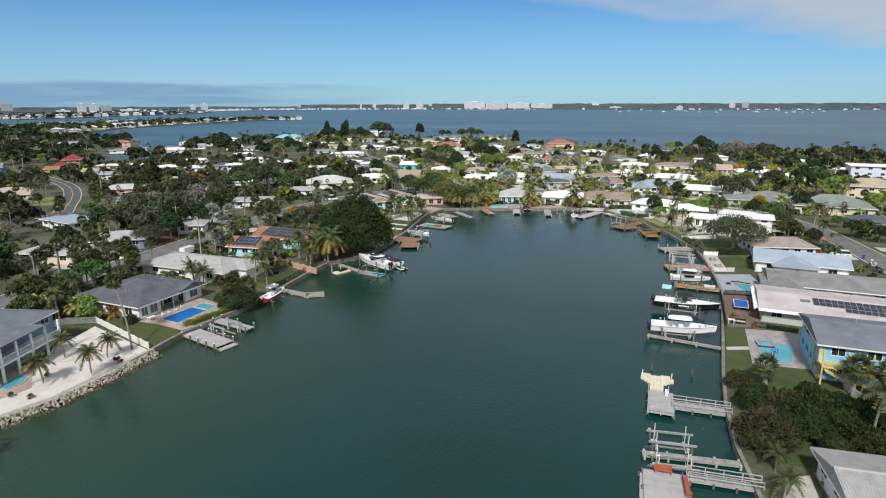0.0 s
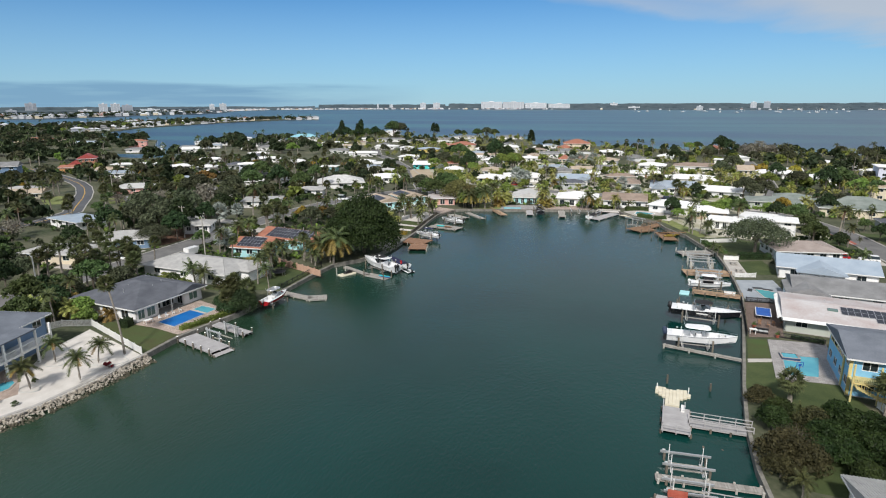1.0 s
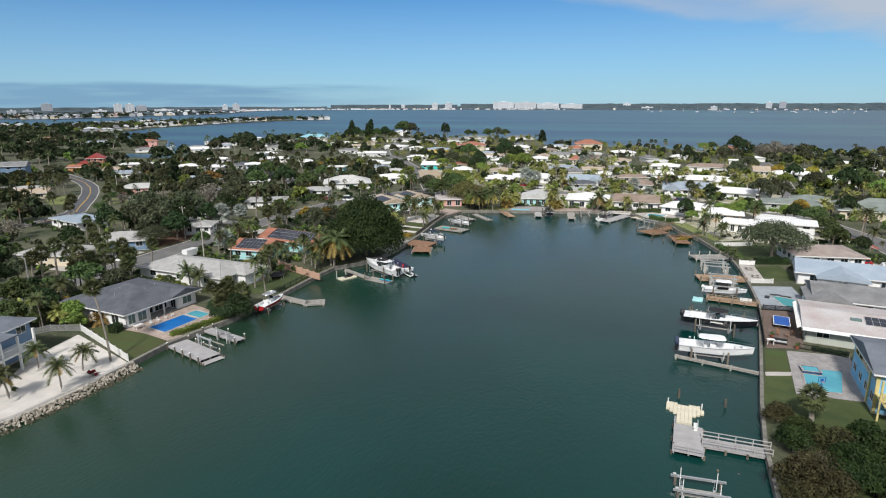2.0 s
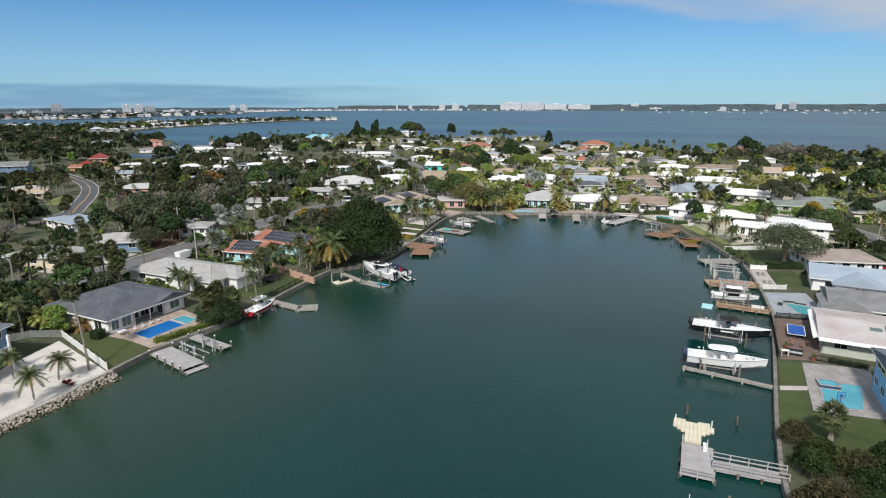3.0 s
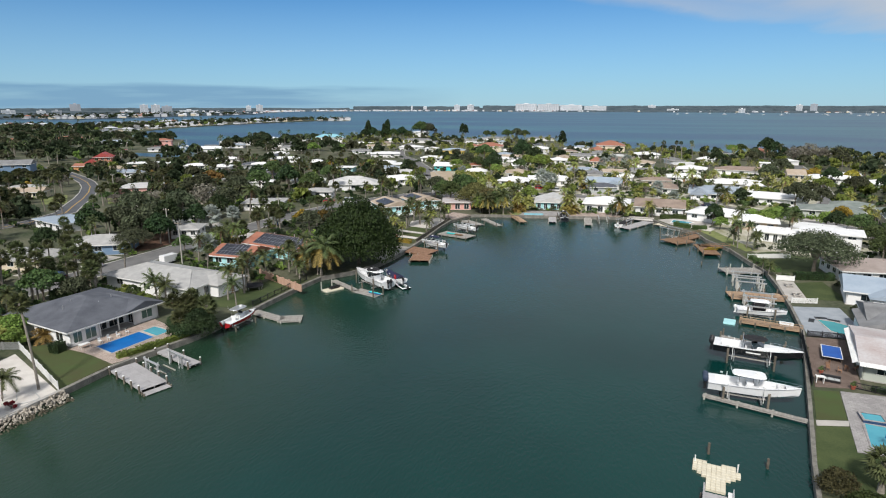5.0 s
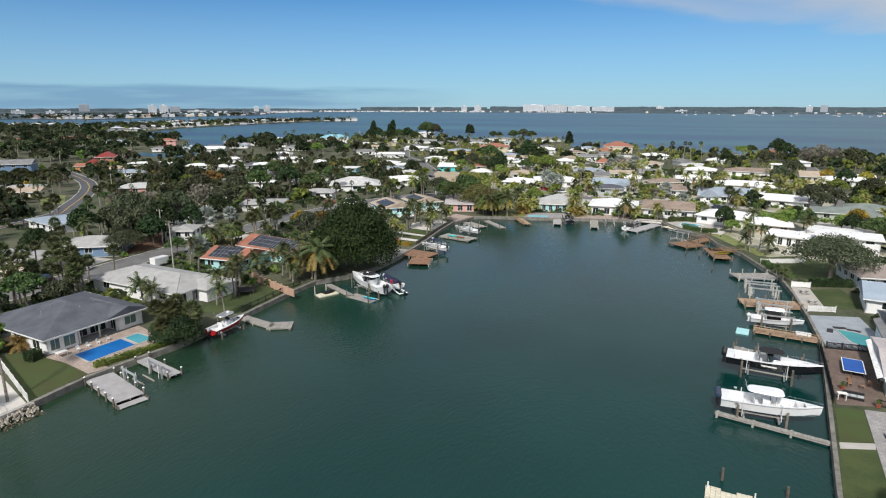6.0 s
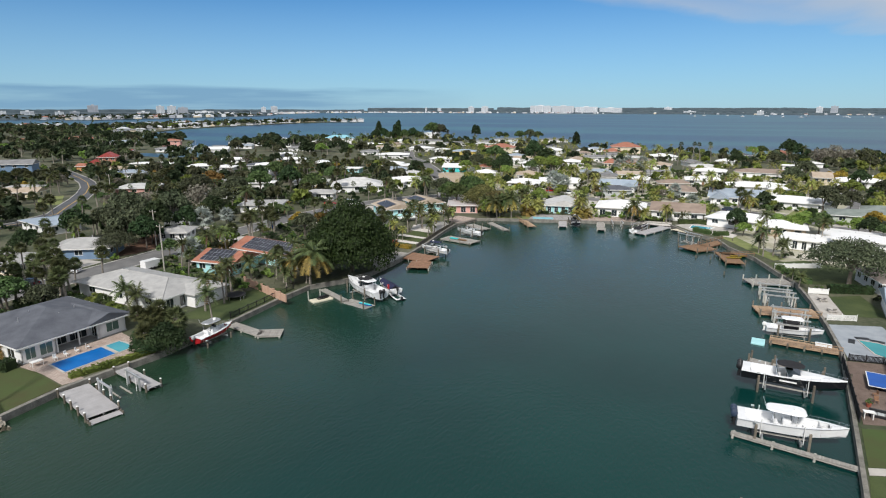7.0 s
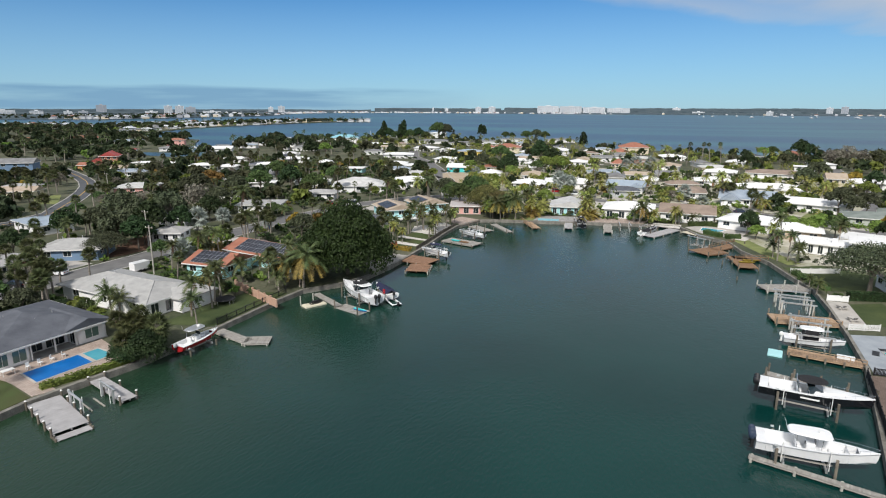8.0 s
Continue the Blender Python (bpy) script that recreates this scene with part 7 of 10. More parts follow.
for x, y, r0, a0, a1 in ((-77.2, 73.6, 1.7, 2.4, 7.6), (-83.6, 71.2, 1.5, 3.2, 7.9), (-79.2, 63.4, 1.4, 3.4, 7.2), (-75.0, 74.6, 1.9, -1.2, 1.6)):
    hose = thing("garden_hose", (x, y, GROUND + 0.05), 0, "thin dark hose looped on the sand round a palm", "hose", "hoses in the sand")
    part("tubing", tube(bmesh.new(), [(r0 * (1 + 0.16 * math.sin(2.3 * a)) * math.cos(a), r0 * (1 + 0.12 * math.cos(3.1 * a)) * 0.85 * math.sin(a), 0.04) for a in np.linspace(a0, a1, 18)], 0.045, 5), "wall_grey", hose)
species("red_shrub", "shrub", "small dark red shrub in sand", *tree_mesh(41, 2.4, 1.4, 260, 0.2, "flower_red", trunk_h=0.2, lobes=5))
plant("red_shrub", -73.9, 72.2, 0.7)


def lounger(x, y, rot, material="white"):
    root = thing("sun_lounger", (x, y, GROUND + 0.07), rot, "pale sun lounger on a pool terrace", "lounger", "pool loungers")
    part("seat", boxes((0, -0.32, 0.3, 1.3, 0.32, 0.38, 0.02)), material, root)
    bk = boxes((0, -0.32, 0, 0.75, 0.32, 0.08, 0.02))
    part("backrest", bk, material, root, m=pose(1.3, 0, 0.32, 0, -40, 0))
    for sx in (0.1, 1.2):
        for sy in (-0.28, 0.22):
            part("leg", boxes((sx, sy, 0, sx + 0.06, sy + 0.06, 0.3)), material, root)
    return root


def garden_chair(x, y, rot, material="white", z=GROUND + 0.07):
    root = thing("garden_chair", (x, y, z), rot, "plain outdoor chair on a terrace", "chair", "terrace chairs")
    part("seat", boxes((-0.25, -0.25, 0.4, 0.25, 0.25, 0.46, 0.015)), material, root)
    part("backrest", boxes((-0.25, 0.2, 0.46, 0.25, 0.26, 0.92, 0.015)), material, root)
    for sx in (-0.24, 0.18):
        for sy in (-0.24, 0.18):
            part("leg", boxes((sx, sy, 0, sx + 0.05, sy + 0.05, 0.4)), material, root)
    return root


def garden_table(x, y, rot, w=1.6, d=0.9, material="white", z=GROUND + 0.07):
    root = thing("garden_table", (x, y, z), rot, "rectangular outdoor table on a terrace", "table")
    part("tabletop", boxes((-w / 2, -d / 2, 0.7, w / 2, d / 2, 0.75, 0.015)), material, root)
    for sx in (-1, 1):
        for sy in (-1, 1):
            part("leg", boxes((sx * (w / 2 - 0.1) - 0.03, sy * (d / 2 - 0.1) - 0.03, 0, sx * (w / 2 - 0.1) + 0.03, sy * (d / 2 - 0.1) + 0.03, 0.7)), material, root)
    return root


# blue pool behind its hedge
pool("pool", [(-80.9, 90.9), (-76.4, 89.8), (-75.4, 97.2), (-79.6, 98.2)], "pool_blue", "rectangular pool with deep blue water", edge_m="drive")
pool("pool", [(-79.4, 98.75), (-75.3, 97.75), (-75.0, 100.2), (-77.4, 100.8), (-79.0, 101.0)], "pool_aqua", "shallow light blue end of a pool with a spa", edge_m="drive")
hedge([(-74.0, 88.6), (-72.4, 93.5), (-70.6, 100)], 1.1, 0.8, "leaf_bright", label="low clipped hedge along the seawall", seed=5)
lounger(-75.2, 101.6, 40)
lounger(-74.2, 100.9, 40)
for k in range(4):
    garden_chair(-81.6 + 0.2 * k, 92.2 + 1.6 * k, 80 + 20 * k)
garden_table(-82.3, 89.9, 80)
hedge([(-86, 87.4), (-84.2, 87.6)], 1.8, 1.5, "leaf_dark", label="round dark shrub at a house corner", name="shrub", seed=6)
for x, y, k, s in ((-91, 90, "areca", 0.8), (-93.5, 86.5, "shrub_bright", 1.5), (-96, 88.5, "bright_far", 0.7), (-100, 90, "areca", 1.0), (-104, 93, "areca", 1.0), (-107, 96, "queen_low", 1.1), (-110, 99, "dark_far", 0.6), (-106, 88, "areca", 0.9), (-112, 92, "oak_far", 0.6),
                   (-98, 84, "queen", 0.9), (-103, 82, "oak_far", 0.8), (-87, 107.5, "shrub_bright", 1.1), (-90, 109.5, "shrub_bright", 1.2), (-94, 111, "shrub", 1.4), (-98, 112, "shrub_bright", 1.2), (-86, 111, "queen_low", 1.2), (-89.5, 112.3, "queen_low", 1.3),
                   (-109.5, 111.8, "sabal_tall", 0.9), (-107.5, 112.6, "sabal_tall", 0.95), (-105.5, 112.2, "sabal", 1.1), (-111, 110.5, "sabal_tall", 0.85), (-103.5, 110.5, "sabal", 1.0), (-111.5, 117.4, "sabal", 0.9), (-114.6, 105.4, "sabal_tall", 0.9), (-111.8, 104.3, "sabal_tall", 0.95)):
    plant(k, x, y, s)
hedge([(-110, 106), (-104, 108.5), (-99, 111)], 2.4, 2.0, "leaf_dark", label="dark green hedge beside the street", seed=8)
# leaning palms and a mangrove bush at the corner of the canal
for x, y, k, s in ((-72.5, 101.5, "sabal_short", 1.0), (-73.6, 104.0, "sabal", 0.85), (-70.8, 104.6, "sabal_short", 1.1), (-74.8, 101.8, "sabal", 0.8), (-71.6, 99.8, "sabal_short", 0.9), (-73.0, 103.0, "sabal_full", 0.85)):
    plant(k, x, y, s)
species("mangrove", "mangrove", "dense dark mangrove bush at the water", *tree_mesh(42, 8, 5, 4200, 0.2, "leaf_dark", trunk_h=0.6, lobes=22))
plant("mangrove", -69.6, 101.0, 0.9, z=1.2)
plant("mangrove", -71.2, 99.2, 0.65, z=1.4)
plant("mangrove", -72.6, 104.4, 0.75, z=1.5)
plant("mangrove", -74.0, 101.6, 0.6, z=1.5)

# white dock with a lift
d1 = between("dock", (-71.5, 87.2), (-62.0, 83.8), 3.7, wood="comp_grey", label="grey composite dock with capped piles", piles=5, pile_top=0.65, cap=True)
between("dock", (-62.0, 83.8), (-60.8, 83.37), 3.6, z=0.95, wood="comp_grey", label="lower grey landing step of a dock", piles=2, pile_top=0.2)
between("dock", (-70.9, 94.1), (-61.7, 91.5), 1.9, wood="comp_grey", label="narrow grey composite finger dock", piles=3, pile_top=0.65, cap=True)
boat_lift((-65.6, 89.35), -17, 3.4, 3.7, 2.6, 0.75, "empty aluminium boat lift between two docks", pile_m="alu")

# red boat, its dock, and the yard with a trampoline
boat((-66.9, 104.6), (-66.3, 112.4), 1.55, 2.5, 1.05, "gel_red", "white open boat with a red hull on a lift", 1, "wall_grey", top="alu", console=True)
boat_lift((-66.7, 108.2), 85.6, 5.0, 3.0, 1.7, 1.5, "small boat lift by the seawall", guides=False, beams=False)
between("dock", (-68.6, 114.9), (-60.6, 112.9), 1.9, z=1.2, label="weathered grey dock on pale piles", piles=3, pile_top=-0.1, pile_m="pile_light")
between("dock", (-61.4, 113.0), (-57.8, 114.8), 3.0, z=1.2, label="weathered grey end platform of a dock", piles=2, pile_top=-0.1, pile_m="pile_light")
fence([(-69.6, 116), (-69.5, 135)], 1.1, material="black", label="low black wire fence along the seawall", pickets=True, slat=0.025)
tr = thing("trampoline", (-76.4, 125.6, GROUND), 0, "round black trampoline on a lawn", "trampoline")
ringp = [(1.9 * math.cos(a), 1.9 * math.sin(a)) for a in np.linspace(0, 2 * math.pi, 17)[:-1]]
part("mat", slab([(x * 0.92, y * 0.92) for x, y in ringp], 0.86, 0.88), "canvas_black", tr)
part("frame", tube(bmesh.new(), [(x, y, 0.88) for x, y in ringp + ringp[:1]], 0.06, 5), "black", tr)
for x, y in ringp[::3]:
    part("leg", rod(bmesh.new(), (x, y, 0), (x, y, 0.88), 0.04), "alu", tr)
wall = thing("garden_wall", (-81, 134, GROUND), 0, "pinkish block garden wall with stepped piers", "wall")
for k in range(7):
    s0 = k / 7
    a, b = (15.3 * s0, -7.0 * s0), (15.3 * (k + 0.94) / 7, -7.0 * (k + 0.94) / 7)
    part("wall_panel", slab([a, b, (b[0] + 0.1, b[1] + 0.22), (a[0] + 0.1, a[1] + 0.22)], 0, 1.5), "brick_pink", wall)
    part("pier", boxes((a[0] - 0.2, a[1] - 0.12, 0, a[0] + 0.2, a[1] + 0.3, 1.75)), "brick_pink", wall)
for x, y, k, s in ((-76.7, 117.6, "queen", 1.0), (-70.6, 112.6, "queen", 0.9), (-76.5, 122.4, "queen", 0.95), (-77.5, 124.2, "queen", 1.05), (-79, 127.5, "queen", 0.9), (-78, 130, "shrub_bright", 0.9), (-74.8, 131.4, "shrub", 0.8), (-80.5, 129, "queen_low", 1.0),
                   (-71.0, 142.2, "coco", 1.0), (-74, 138, "queen_low", 1.2), (-71.6, 135.5, "queen_low", 1.0), (-77, 139.5, "queen", 0.9), (-82.5, 138, "queen_low", 1.2), (-73.5, 146, "queen_low", 1.3), (-77, 147.5, "queen", 0.9), (-79.5, 144.5, "sabal", 0.9),
                   (-83, 144.0, "queen_low", 1.1), (-69.4, 139.5, "queen_low", 0.9), (-70.5, 150, "dark_far", 0.8), (-101.5, 137.6, "queen", 0.9), (-103.5, 142.5, "silver", 1.3), (-100.8, 144.6, "queen", 1.0),
                   (-99.5, 150.2, "queen", 1.1), (-104, 152, "queen", 1.0), (-105.5, 156, "areca", 0.9), (-100, 160, "sabal_tall", 1.0), (-104, 164.8, "queen", 1.25), (-109, 172, "sabal", 1.0), (-106, 178, "sabal", 1.0), (-108.5, 176, "sabal_tall", 0.8), (-110, 180.5, "sabal", 0.95)):
    plant(k, x, y, s)

# jet ski on a float, gangway and floating dock, and the big white cruiser
js = thing("jet_ski", (-62.0, 132.2, 0.85), 60, "dark jet ski parked on a white float", "jet ski")
hb, dk = hull_form(2.6, 1.0, 0.55)
part("hull", hb, "black", js)
part("seat", boxes((0.3, -0.25, 0.45, 1.5, 0.25, 0.85, 0.08)), "canvas_black", js)
part("handlebar", boxes((1.6, -0.35, 0.95, 1.7, 0.35, 1.05), (1.5, -0.15, 0.5, 1.9, 0.15, 0.95, 0.05)), "black", js)
fl = thing("float", (-62.0, 132.2, SEA), 60, "white plastic drive-on float for a jet ski", "float")
part("float_body", boxes((-1.4, -1.0, -0.15, 3.0, 1.0, 0.35, 0.1)), "ivory", fl)
for x in (-1.4, 1.2):
    pile(fl, x, 1.2, -2, 2.0, 0.12, "pile_light", False)
between("dock", (-64.6, 138.3), (-56.4, 133.4), 1.3, z=1.2, label="grey gangway down to a floating dock", piles=2, pile_top=-0.2)
between("dock", (-56.8, 134.3), (-50.4, 132.4), 2.9, z=0.85, label="low grey floating dock with kayak racks", piles=2, pile_top=1.6)
kay = thing("kayak", (-53.2, 133.5, 0.87), -15, "blue and green kayak on a floating dock", "kayak")
hb, dk = hull_form(3.2, 0.7, 0.3)
part("hull", hb, "blue_play", kay)
part("deck", deck_form(dk, 0.8, 1.8, 0.12, 0.12), "wall_turquoise", kay)
boat((-49.8, 136.0), (-61.0, 142.8), 1.2, 3.7, 1.75, "gel", "white cabin cruiser with a hard top on a lift", 2, "black", top="gel", cabin=True, arch=True)
boat_lift((-55.2, 139.2), 148.7, 7.0, 4.2, 3.4, 1.15, "boat lift holding a white cruiser", guides=False, beams=False)
boat((-48.6, 140.6), (-55.2, 146.2), 1.2, 2.5, 1.0, "gel", "white runabout with a navy cover", 1, "black", top=None, console=False, cover="canvas_navy")
boat((-46.6, 138.4), (-51.0, 142.2), 0.45, 1.9, 0.6, "gel_black", "small black inflatable tender beside a cruiser", 1, "black", console=False)
flag = thing("flag", (-49.3, 137.6, 2.6), 0, "red flag at a boat's stern", "flag")
part("pole", rod(bmesh.new(), (0, 0, 0), (0.25, -0.2, 1.6), 0.02), "chrome", flag)
part("cloth", boxes((0.0, -0.02, 0.6, 0.5, 0.02, 1.5)), "gel_red", flag)

# brown deck with its boat, and the docks beyond
between("dock", (-60.0, 170.6), (-52.0, 169.0), 6.0, z=1.5, wood="wood_brown", label="reddish brown timber deck on tall piles", piles=4, pile_top=-0.05, pile_m="pile_light")
between("dock", (-53.8, 166.0), (-52.4, 159.9), 5.0, z=1.5, wood="wood_brown", label="reddish brown timber sun deck on tall piles", piles=4, pile_top=-0.05, pile_m="pile_light")
boat((-50.2, 174.2), (-58.4, 177.0), 1.6, 2.6, 1.05, "gel", "white bowrider with a navy canopy on a lift", 1, "black", top="canvas_navy")
boat_lift((-54.0, 175.5), 161, 4.6, 3.0, 3.0, 1.5, "boat lift beside a brown deck", guides=True)
between("dock", (-58.6, 194.8), (-48.2, 191.8), 5.0, z=1.3, wood="wood_grey", label="grey boarded dock with boat racks", piles=4, pile_top=0.2)
boat((-49.0, 199.4), (-57.6, 203.0), 1.4, 2.5, 1.0, "gel", "white skiff on a boat lift", 1, "black", top=None)
boat_lift((-53.2, 201.3), 157, 4.8, 3.0, 2.8, 1.3, "boat lift at a grey dock", guides=True)
for k, m in enumerate(("wall_turquoise", "wood_orange")):
    c = thing("canoe", (-56.4 + 2.8 * k, 193.4 - k, 1.36), -16, ("turquoise" if k == 0 else "orange") + " canoe lying on a dock", "canoe")
    hb, dk = hull_form(3.0, 0.8, 0.35)
    part("hull", hb, m, c)
between("dock", (-58.0, 216.2), (-50.6, 210.4), 3.2, z=1.3, label="grey dock with open boat slips", piles=3, pile_top=1.0)
between("dock", (-53.0, 222.5), (-44.6, 212.2), 2.0, z=1.1, label="grey gangway and small float", piles=2, pile_top=0.8)
fence([(-60.4, 178), (-61.6, 196), (-62.2, 212)], 1.1, material="pile", label="dark railing along the seawall", pickets=True)
hedge([(-61.5, 176.4), (-66, 177.5), (-71, 178.6)], 1.3, 0.9, "leaf_yellow", label="low yellow-green hedge at a lawn's edge", seed=12, dens=18)
for x, y, k, s in ((-68.9, 202.5, "queen", 0.95), (-64.8, 200.3, "queen", 0.9), (-63.4, 193.6, "queen_low", 1.2), (-71, 196, "sabal", 0.9), (-73, 190, "queen", 0.8), (-75, 186, "sabal", 0.9), (-70, 186.6, "queen_low", 0.7), (-67.6, 210.4, "queen_low", 1.0), (-64.4, 213.0, "queen_low", 1.1), (-65.8, 216.3, "queen_low", 1.0),
                   (-70.5, 181.5, "queen_low", 0.8), (-73.5, 180.2, "shrub", 1.0), (-75.5, 176, "dark_far", 0.8), (-74.5, 170, "oak_far", 0.8)):
    plant(k, x, y, s)
for k in range(2):
    ch = thing("garden_chair", (-68.6 + 0.9 * k, 180.6 + 0.3 * k, GROUND + 0.02), 20, "red slatted garden chair on a lawn", "chair", "red chairs")
    part("seat", boxes((-0.3, -0.3, 0.32, 0.3, 0.3, 0.38)), "red_paint", ch)
    part("backrest", boxes((-0.3, 0.25, 0.3, 0.3, 0.33, 1.05)), "red_paint", ch)
    part("armrest", boxes((-0.38, -0.3, 0.55, -0.28, 0.3, 0.6), (0.28, -0.3, 0.55, 0.38, 0.3, 0.6)), "red_paint", ch)
    for sx in (-0.3, 0.24):
        part("leg", boxes((sx, -0.28, 0, sx + 0.06, -0.22, 0.32)), "red_paint", ch)

# ---- head of the canal ----
species("banyan", "broadleaf_tree", "broad rust-tinged tree over the seawall", *tree_mesh(43, 15, 10, 6500, 0.27, "leaf_banyan", trunk_h=2, lobes=26))
plant("banyan", -61.5, 240.5, 1.0)
plant("banyan", -56, 236.5, 0.8)
plant("oak_far", -72.5, 243.5, 1.2)
for x, y, k, s in ((-56.5, 230.4, "coco", 0.9), (-52.2, 231.4, "coco", 0.95), (-47.5, 241.0, "queen", 1.0), (-45.8, 243.2, "queen", 1.1), (-44.0, 236.5, "areca", 1.0), (-43.2, 239.5, "areca", 1.2), (-45.0, 238.6, "yellow_far", 0.75), (-26.2, 237.5, "areca", 1.0), (-25.0, 240.2, "areca", 1.2), (-26.6, 243.0, "queen", 1.0),
                   (-10.8, 238.9, "queen_low", 1.15), (-6.2, 240.4, "queen_low", 0.9), (2.8, 242.0, "queen_low", 1.0), (6.5, 241.8, "queen_low", 0.9), (-5.6, 239.6, "shrub_bright", 0.7), (16.5, 249, "queen", 0.8), (21.2, 232.0, "dark_far", 0.85), (22.5, 234.4, "dark_far", 0.6)):
    plant(k, x, y, s)
hedge([(5.5, 240.2), (11, 242.6), (16, 241.4)], 1.6, 1.4, "leaf_mid", label="green hedge round a pool terrace", seed=14)
hedge([(9.8, 229.5), (14.2, 225.6)], 1.5, 1.2, "leaf_mid", label="green hedge at the seawall", seed=15)
hedge([(15, 224.4), (19, 226)], 1.4, 1.2, "leaf_mid", label="rounded green hedge beside a pool", seed=16)
pool("pool", [(8.8, 233.8), (13.2, 231.6), (15.8, 236.6), (9.6, 238.6)], "pool_aqua", "pale aqua pool on a waterfront terrace", edge_m="white")
fence([(-40.5, 231.6), (-34, 232.8)], 0.7, material="aqua_roof", label="turquoise slatted fence on the seawall", pickets=False)
between("dock", (-45.8, 233.2), (-38.2, 219.6), 2.6, z=1.4, wood="wood_tan", label="pinkish tan dock with short piles", piles=4, pile_top=0.1, rail=("r",))
between("dock", (-31.0, 235.0), (-29.0, 222.8), 2.4, z=1.45, wood="comp_grey", label="pale boxy dock beside a boat lift", piles=3, pile_top=0.1, pile_m="pile_light")
boat((-25.4, 226.6), (-27.6, 234.2), 1.1, 2.7, 1.2, "gel_black", "dark boat under a black canopy on a lift", 1, "black", top="canvas_black", cover="canvas_black")
boat_lift((-26.6, 230.4), 106, 5.0, 3.2, 3.0, 1.05, "boat lift holding a dark boat", guides=False)
between("dock", (-19.0, 238.0), (-17.0, 221.8), 2.2, z=1.4, wood="wood_grey", label="short pale dock at the canal's head", piles=3, pile_top=0.6, pile_m="pile_light")
boat_lift((-13.0, 230.5), 100, 5.0, 3.2, 2.6, 0.6, "empty boat lift beside a dock", guides=True)
between("dock", (1.6, 235.0), (-5.6, 220.6), 3.6, z=1.3, wood="comp_grey", label="long pale dock running along a boat", piles=4, pile_top=0.1, pile_m="pile_light")
boat((-7.6, 222.6), (-3.6, 233.8), 0.8, 2.6, 1.1, "gel", "white boat with a black canvas cover", 1, "white", top=None, console=False, cover="canvas_black")
boat_lift((-5.8, 228.0), 70, 5.4, 3.4, 2.8, 0.75, "boat lift holding a covered boat", guides=True)

# ---- right bank, from the head of the canal ----
between("dock", (8.6, 232.0), (5.4, 228.6), 6.0, z=1.4, wood="ivory", label="pale boarded platform beside a hedge", piles=3, pile_top=0.1)
between("dock", (12.8, 209.4), (7.4, 204.4), 6.6, z=1.4, wood="wood_orange", label="reddish brown dock platform on piles", piles=3, pile_top=0.8)
between("dock", (18.4, 220.0), (11.6, 209.6), 3.0, z=1.4, wood="wood_orange", label="reddish brown walkway to a dock", piles=3, pile_top=0.9, rail=("r",))
boat_lift((8.2, 214.4), -40, 5.0, 3.2, 3.4, 1.0, "tall boat lift beside a brown dock", guides=True)
between("dock", (23.0, 203.4), (15.4, 201.4), 3.2, z=1.5, wood="wood_orange", label="orange stained walkway with handrails", piles=3, pile_top=0.2, rail=("l",))
between("dock", (16.2, 203.2), (18.2, 191.8), 4.2, z=1.5, wood="wood_orange", label="orange stained dock with yellow kayaks", piles=3, pile_top=0.9)
for k in range(2):
    c = thing("kayak", (16.4 + k * 1.0, 196.4 + k * 2.2, 1.52), 8, "bright yellow-green kayak on an orange dock", "kayak", "yellow kayaks")
    hb, dk = hull_form(3.6, 0.75, 0.3)
    part("hull", hb, "leaf_yellow", c)
    part("deck", deck_form(dk, 1.0, 2.0, 0.14, 0.12), "leaf_yellow", c)
between("dock", (27.6, 179.2), (19.0, 176.2), 4.4, z=1.4, wood="wood_grey", label="grey dock with a bench and cleaning table", piles=4, pile_top=0.9, pile_m="pile_light")
boat_lift((22.9, 166.6), -3, 5.0, 3.0, 3.2, 0.5, "empty white boat lift with long beams", guides=False, pile_m="pile_light")
boat_lift((23.1, 161.6), -3, 5.0, 3.2, 3.2, 0.6, "second empty boat lift with white beams", guides=True, pile_m="pile_light")
between("dock", (28.8, 157.8), (18.4, 156.2), 4.6, z=1.4, wood="wood_tan", label="tan timber dock with steps into the water", piles=5, pile_top=0.9, rail=("l",))
boat_lift((23.2, 150.8), -3, 5.0, 3.0, 3.3, 0.7, "boat lift with white beams", guides=True, pile_m="pile_light")
boat((18.8, 145.2), (27.3, 145.0), 1.1, 2.7, 1.1, "gel", "white open boat with a white top over a black enclosure", 1, "white", top="gel", enclosure="canvas_black")
boat_lift((22.8, 145.2), -2, 4.6, 3.2, 3.0, 1.0, "boat lift under a white open boat", guides=False)
between("dock", (28.6, 138.8), (18.8, 140.6), 2.4, z=1.4, wood="wood_tan", label="narrow tan dock with a white storage box", piles=5, pile_top=0.2, rail=("l",))
bx = thing("dock_box", (26.2, 139.6, 1.4), -10, "white fibreglass storage box on a dock", "box")
part("body", boxes((-1.1, -0.4, 0, 1.1, 0.4, 0.5, 0.03)), "gel", bx)
part("lid", boxes((-1.15, -0.45, 0.5, 1.15, 0.45, 0.62, 0.05)), "gel", bx)
mat_t = thing("swim_float", (17.3, 139.9, SEA), -10, "pale teal swim float beside a dock", "float")
part("float_body", boxes((-1.2, -1.3, -0.1, 0.8, 1.3, 0.3, 0.05)), "wall_aqua", mat_t)
# black cruiser
blackboat = boat((12.9, 122.9), (25.0, 121.1), 1.6, 3.4, 1.75, "gel_black", "long black-hulled cabin boat with a chrome arch", 3, "black", top=None, cabin=True, arch=True)
boat_lift((18.2, 122.1), -8.5, 6.4, 4.4, 3.2, 1.5, "boat lift under a black boat", guides=True, beams=False)
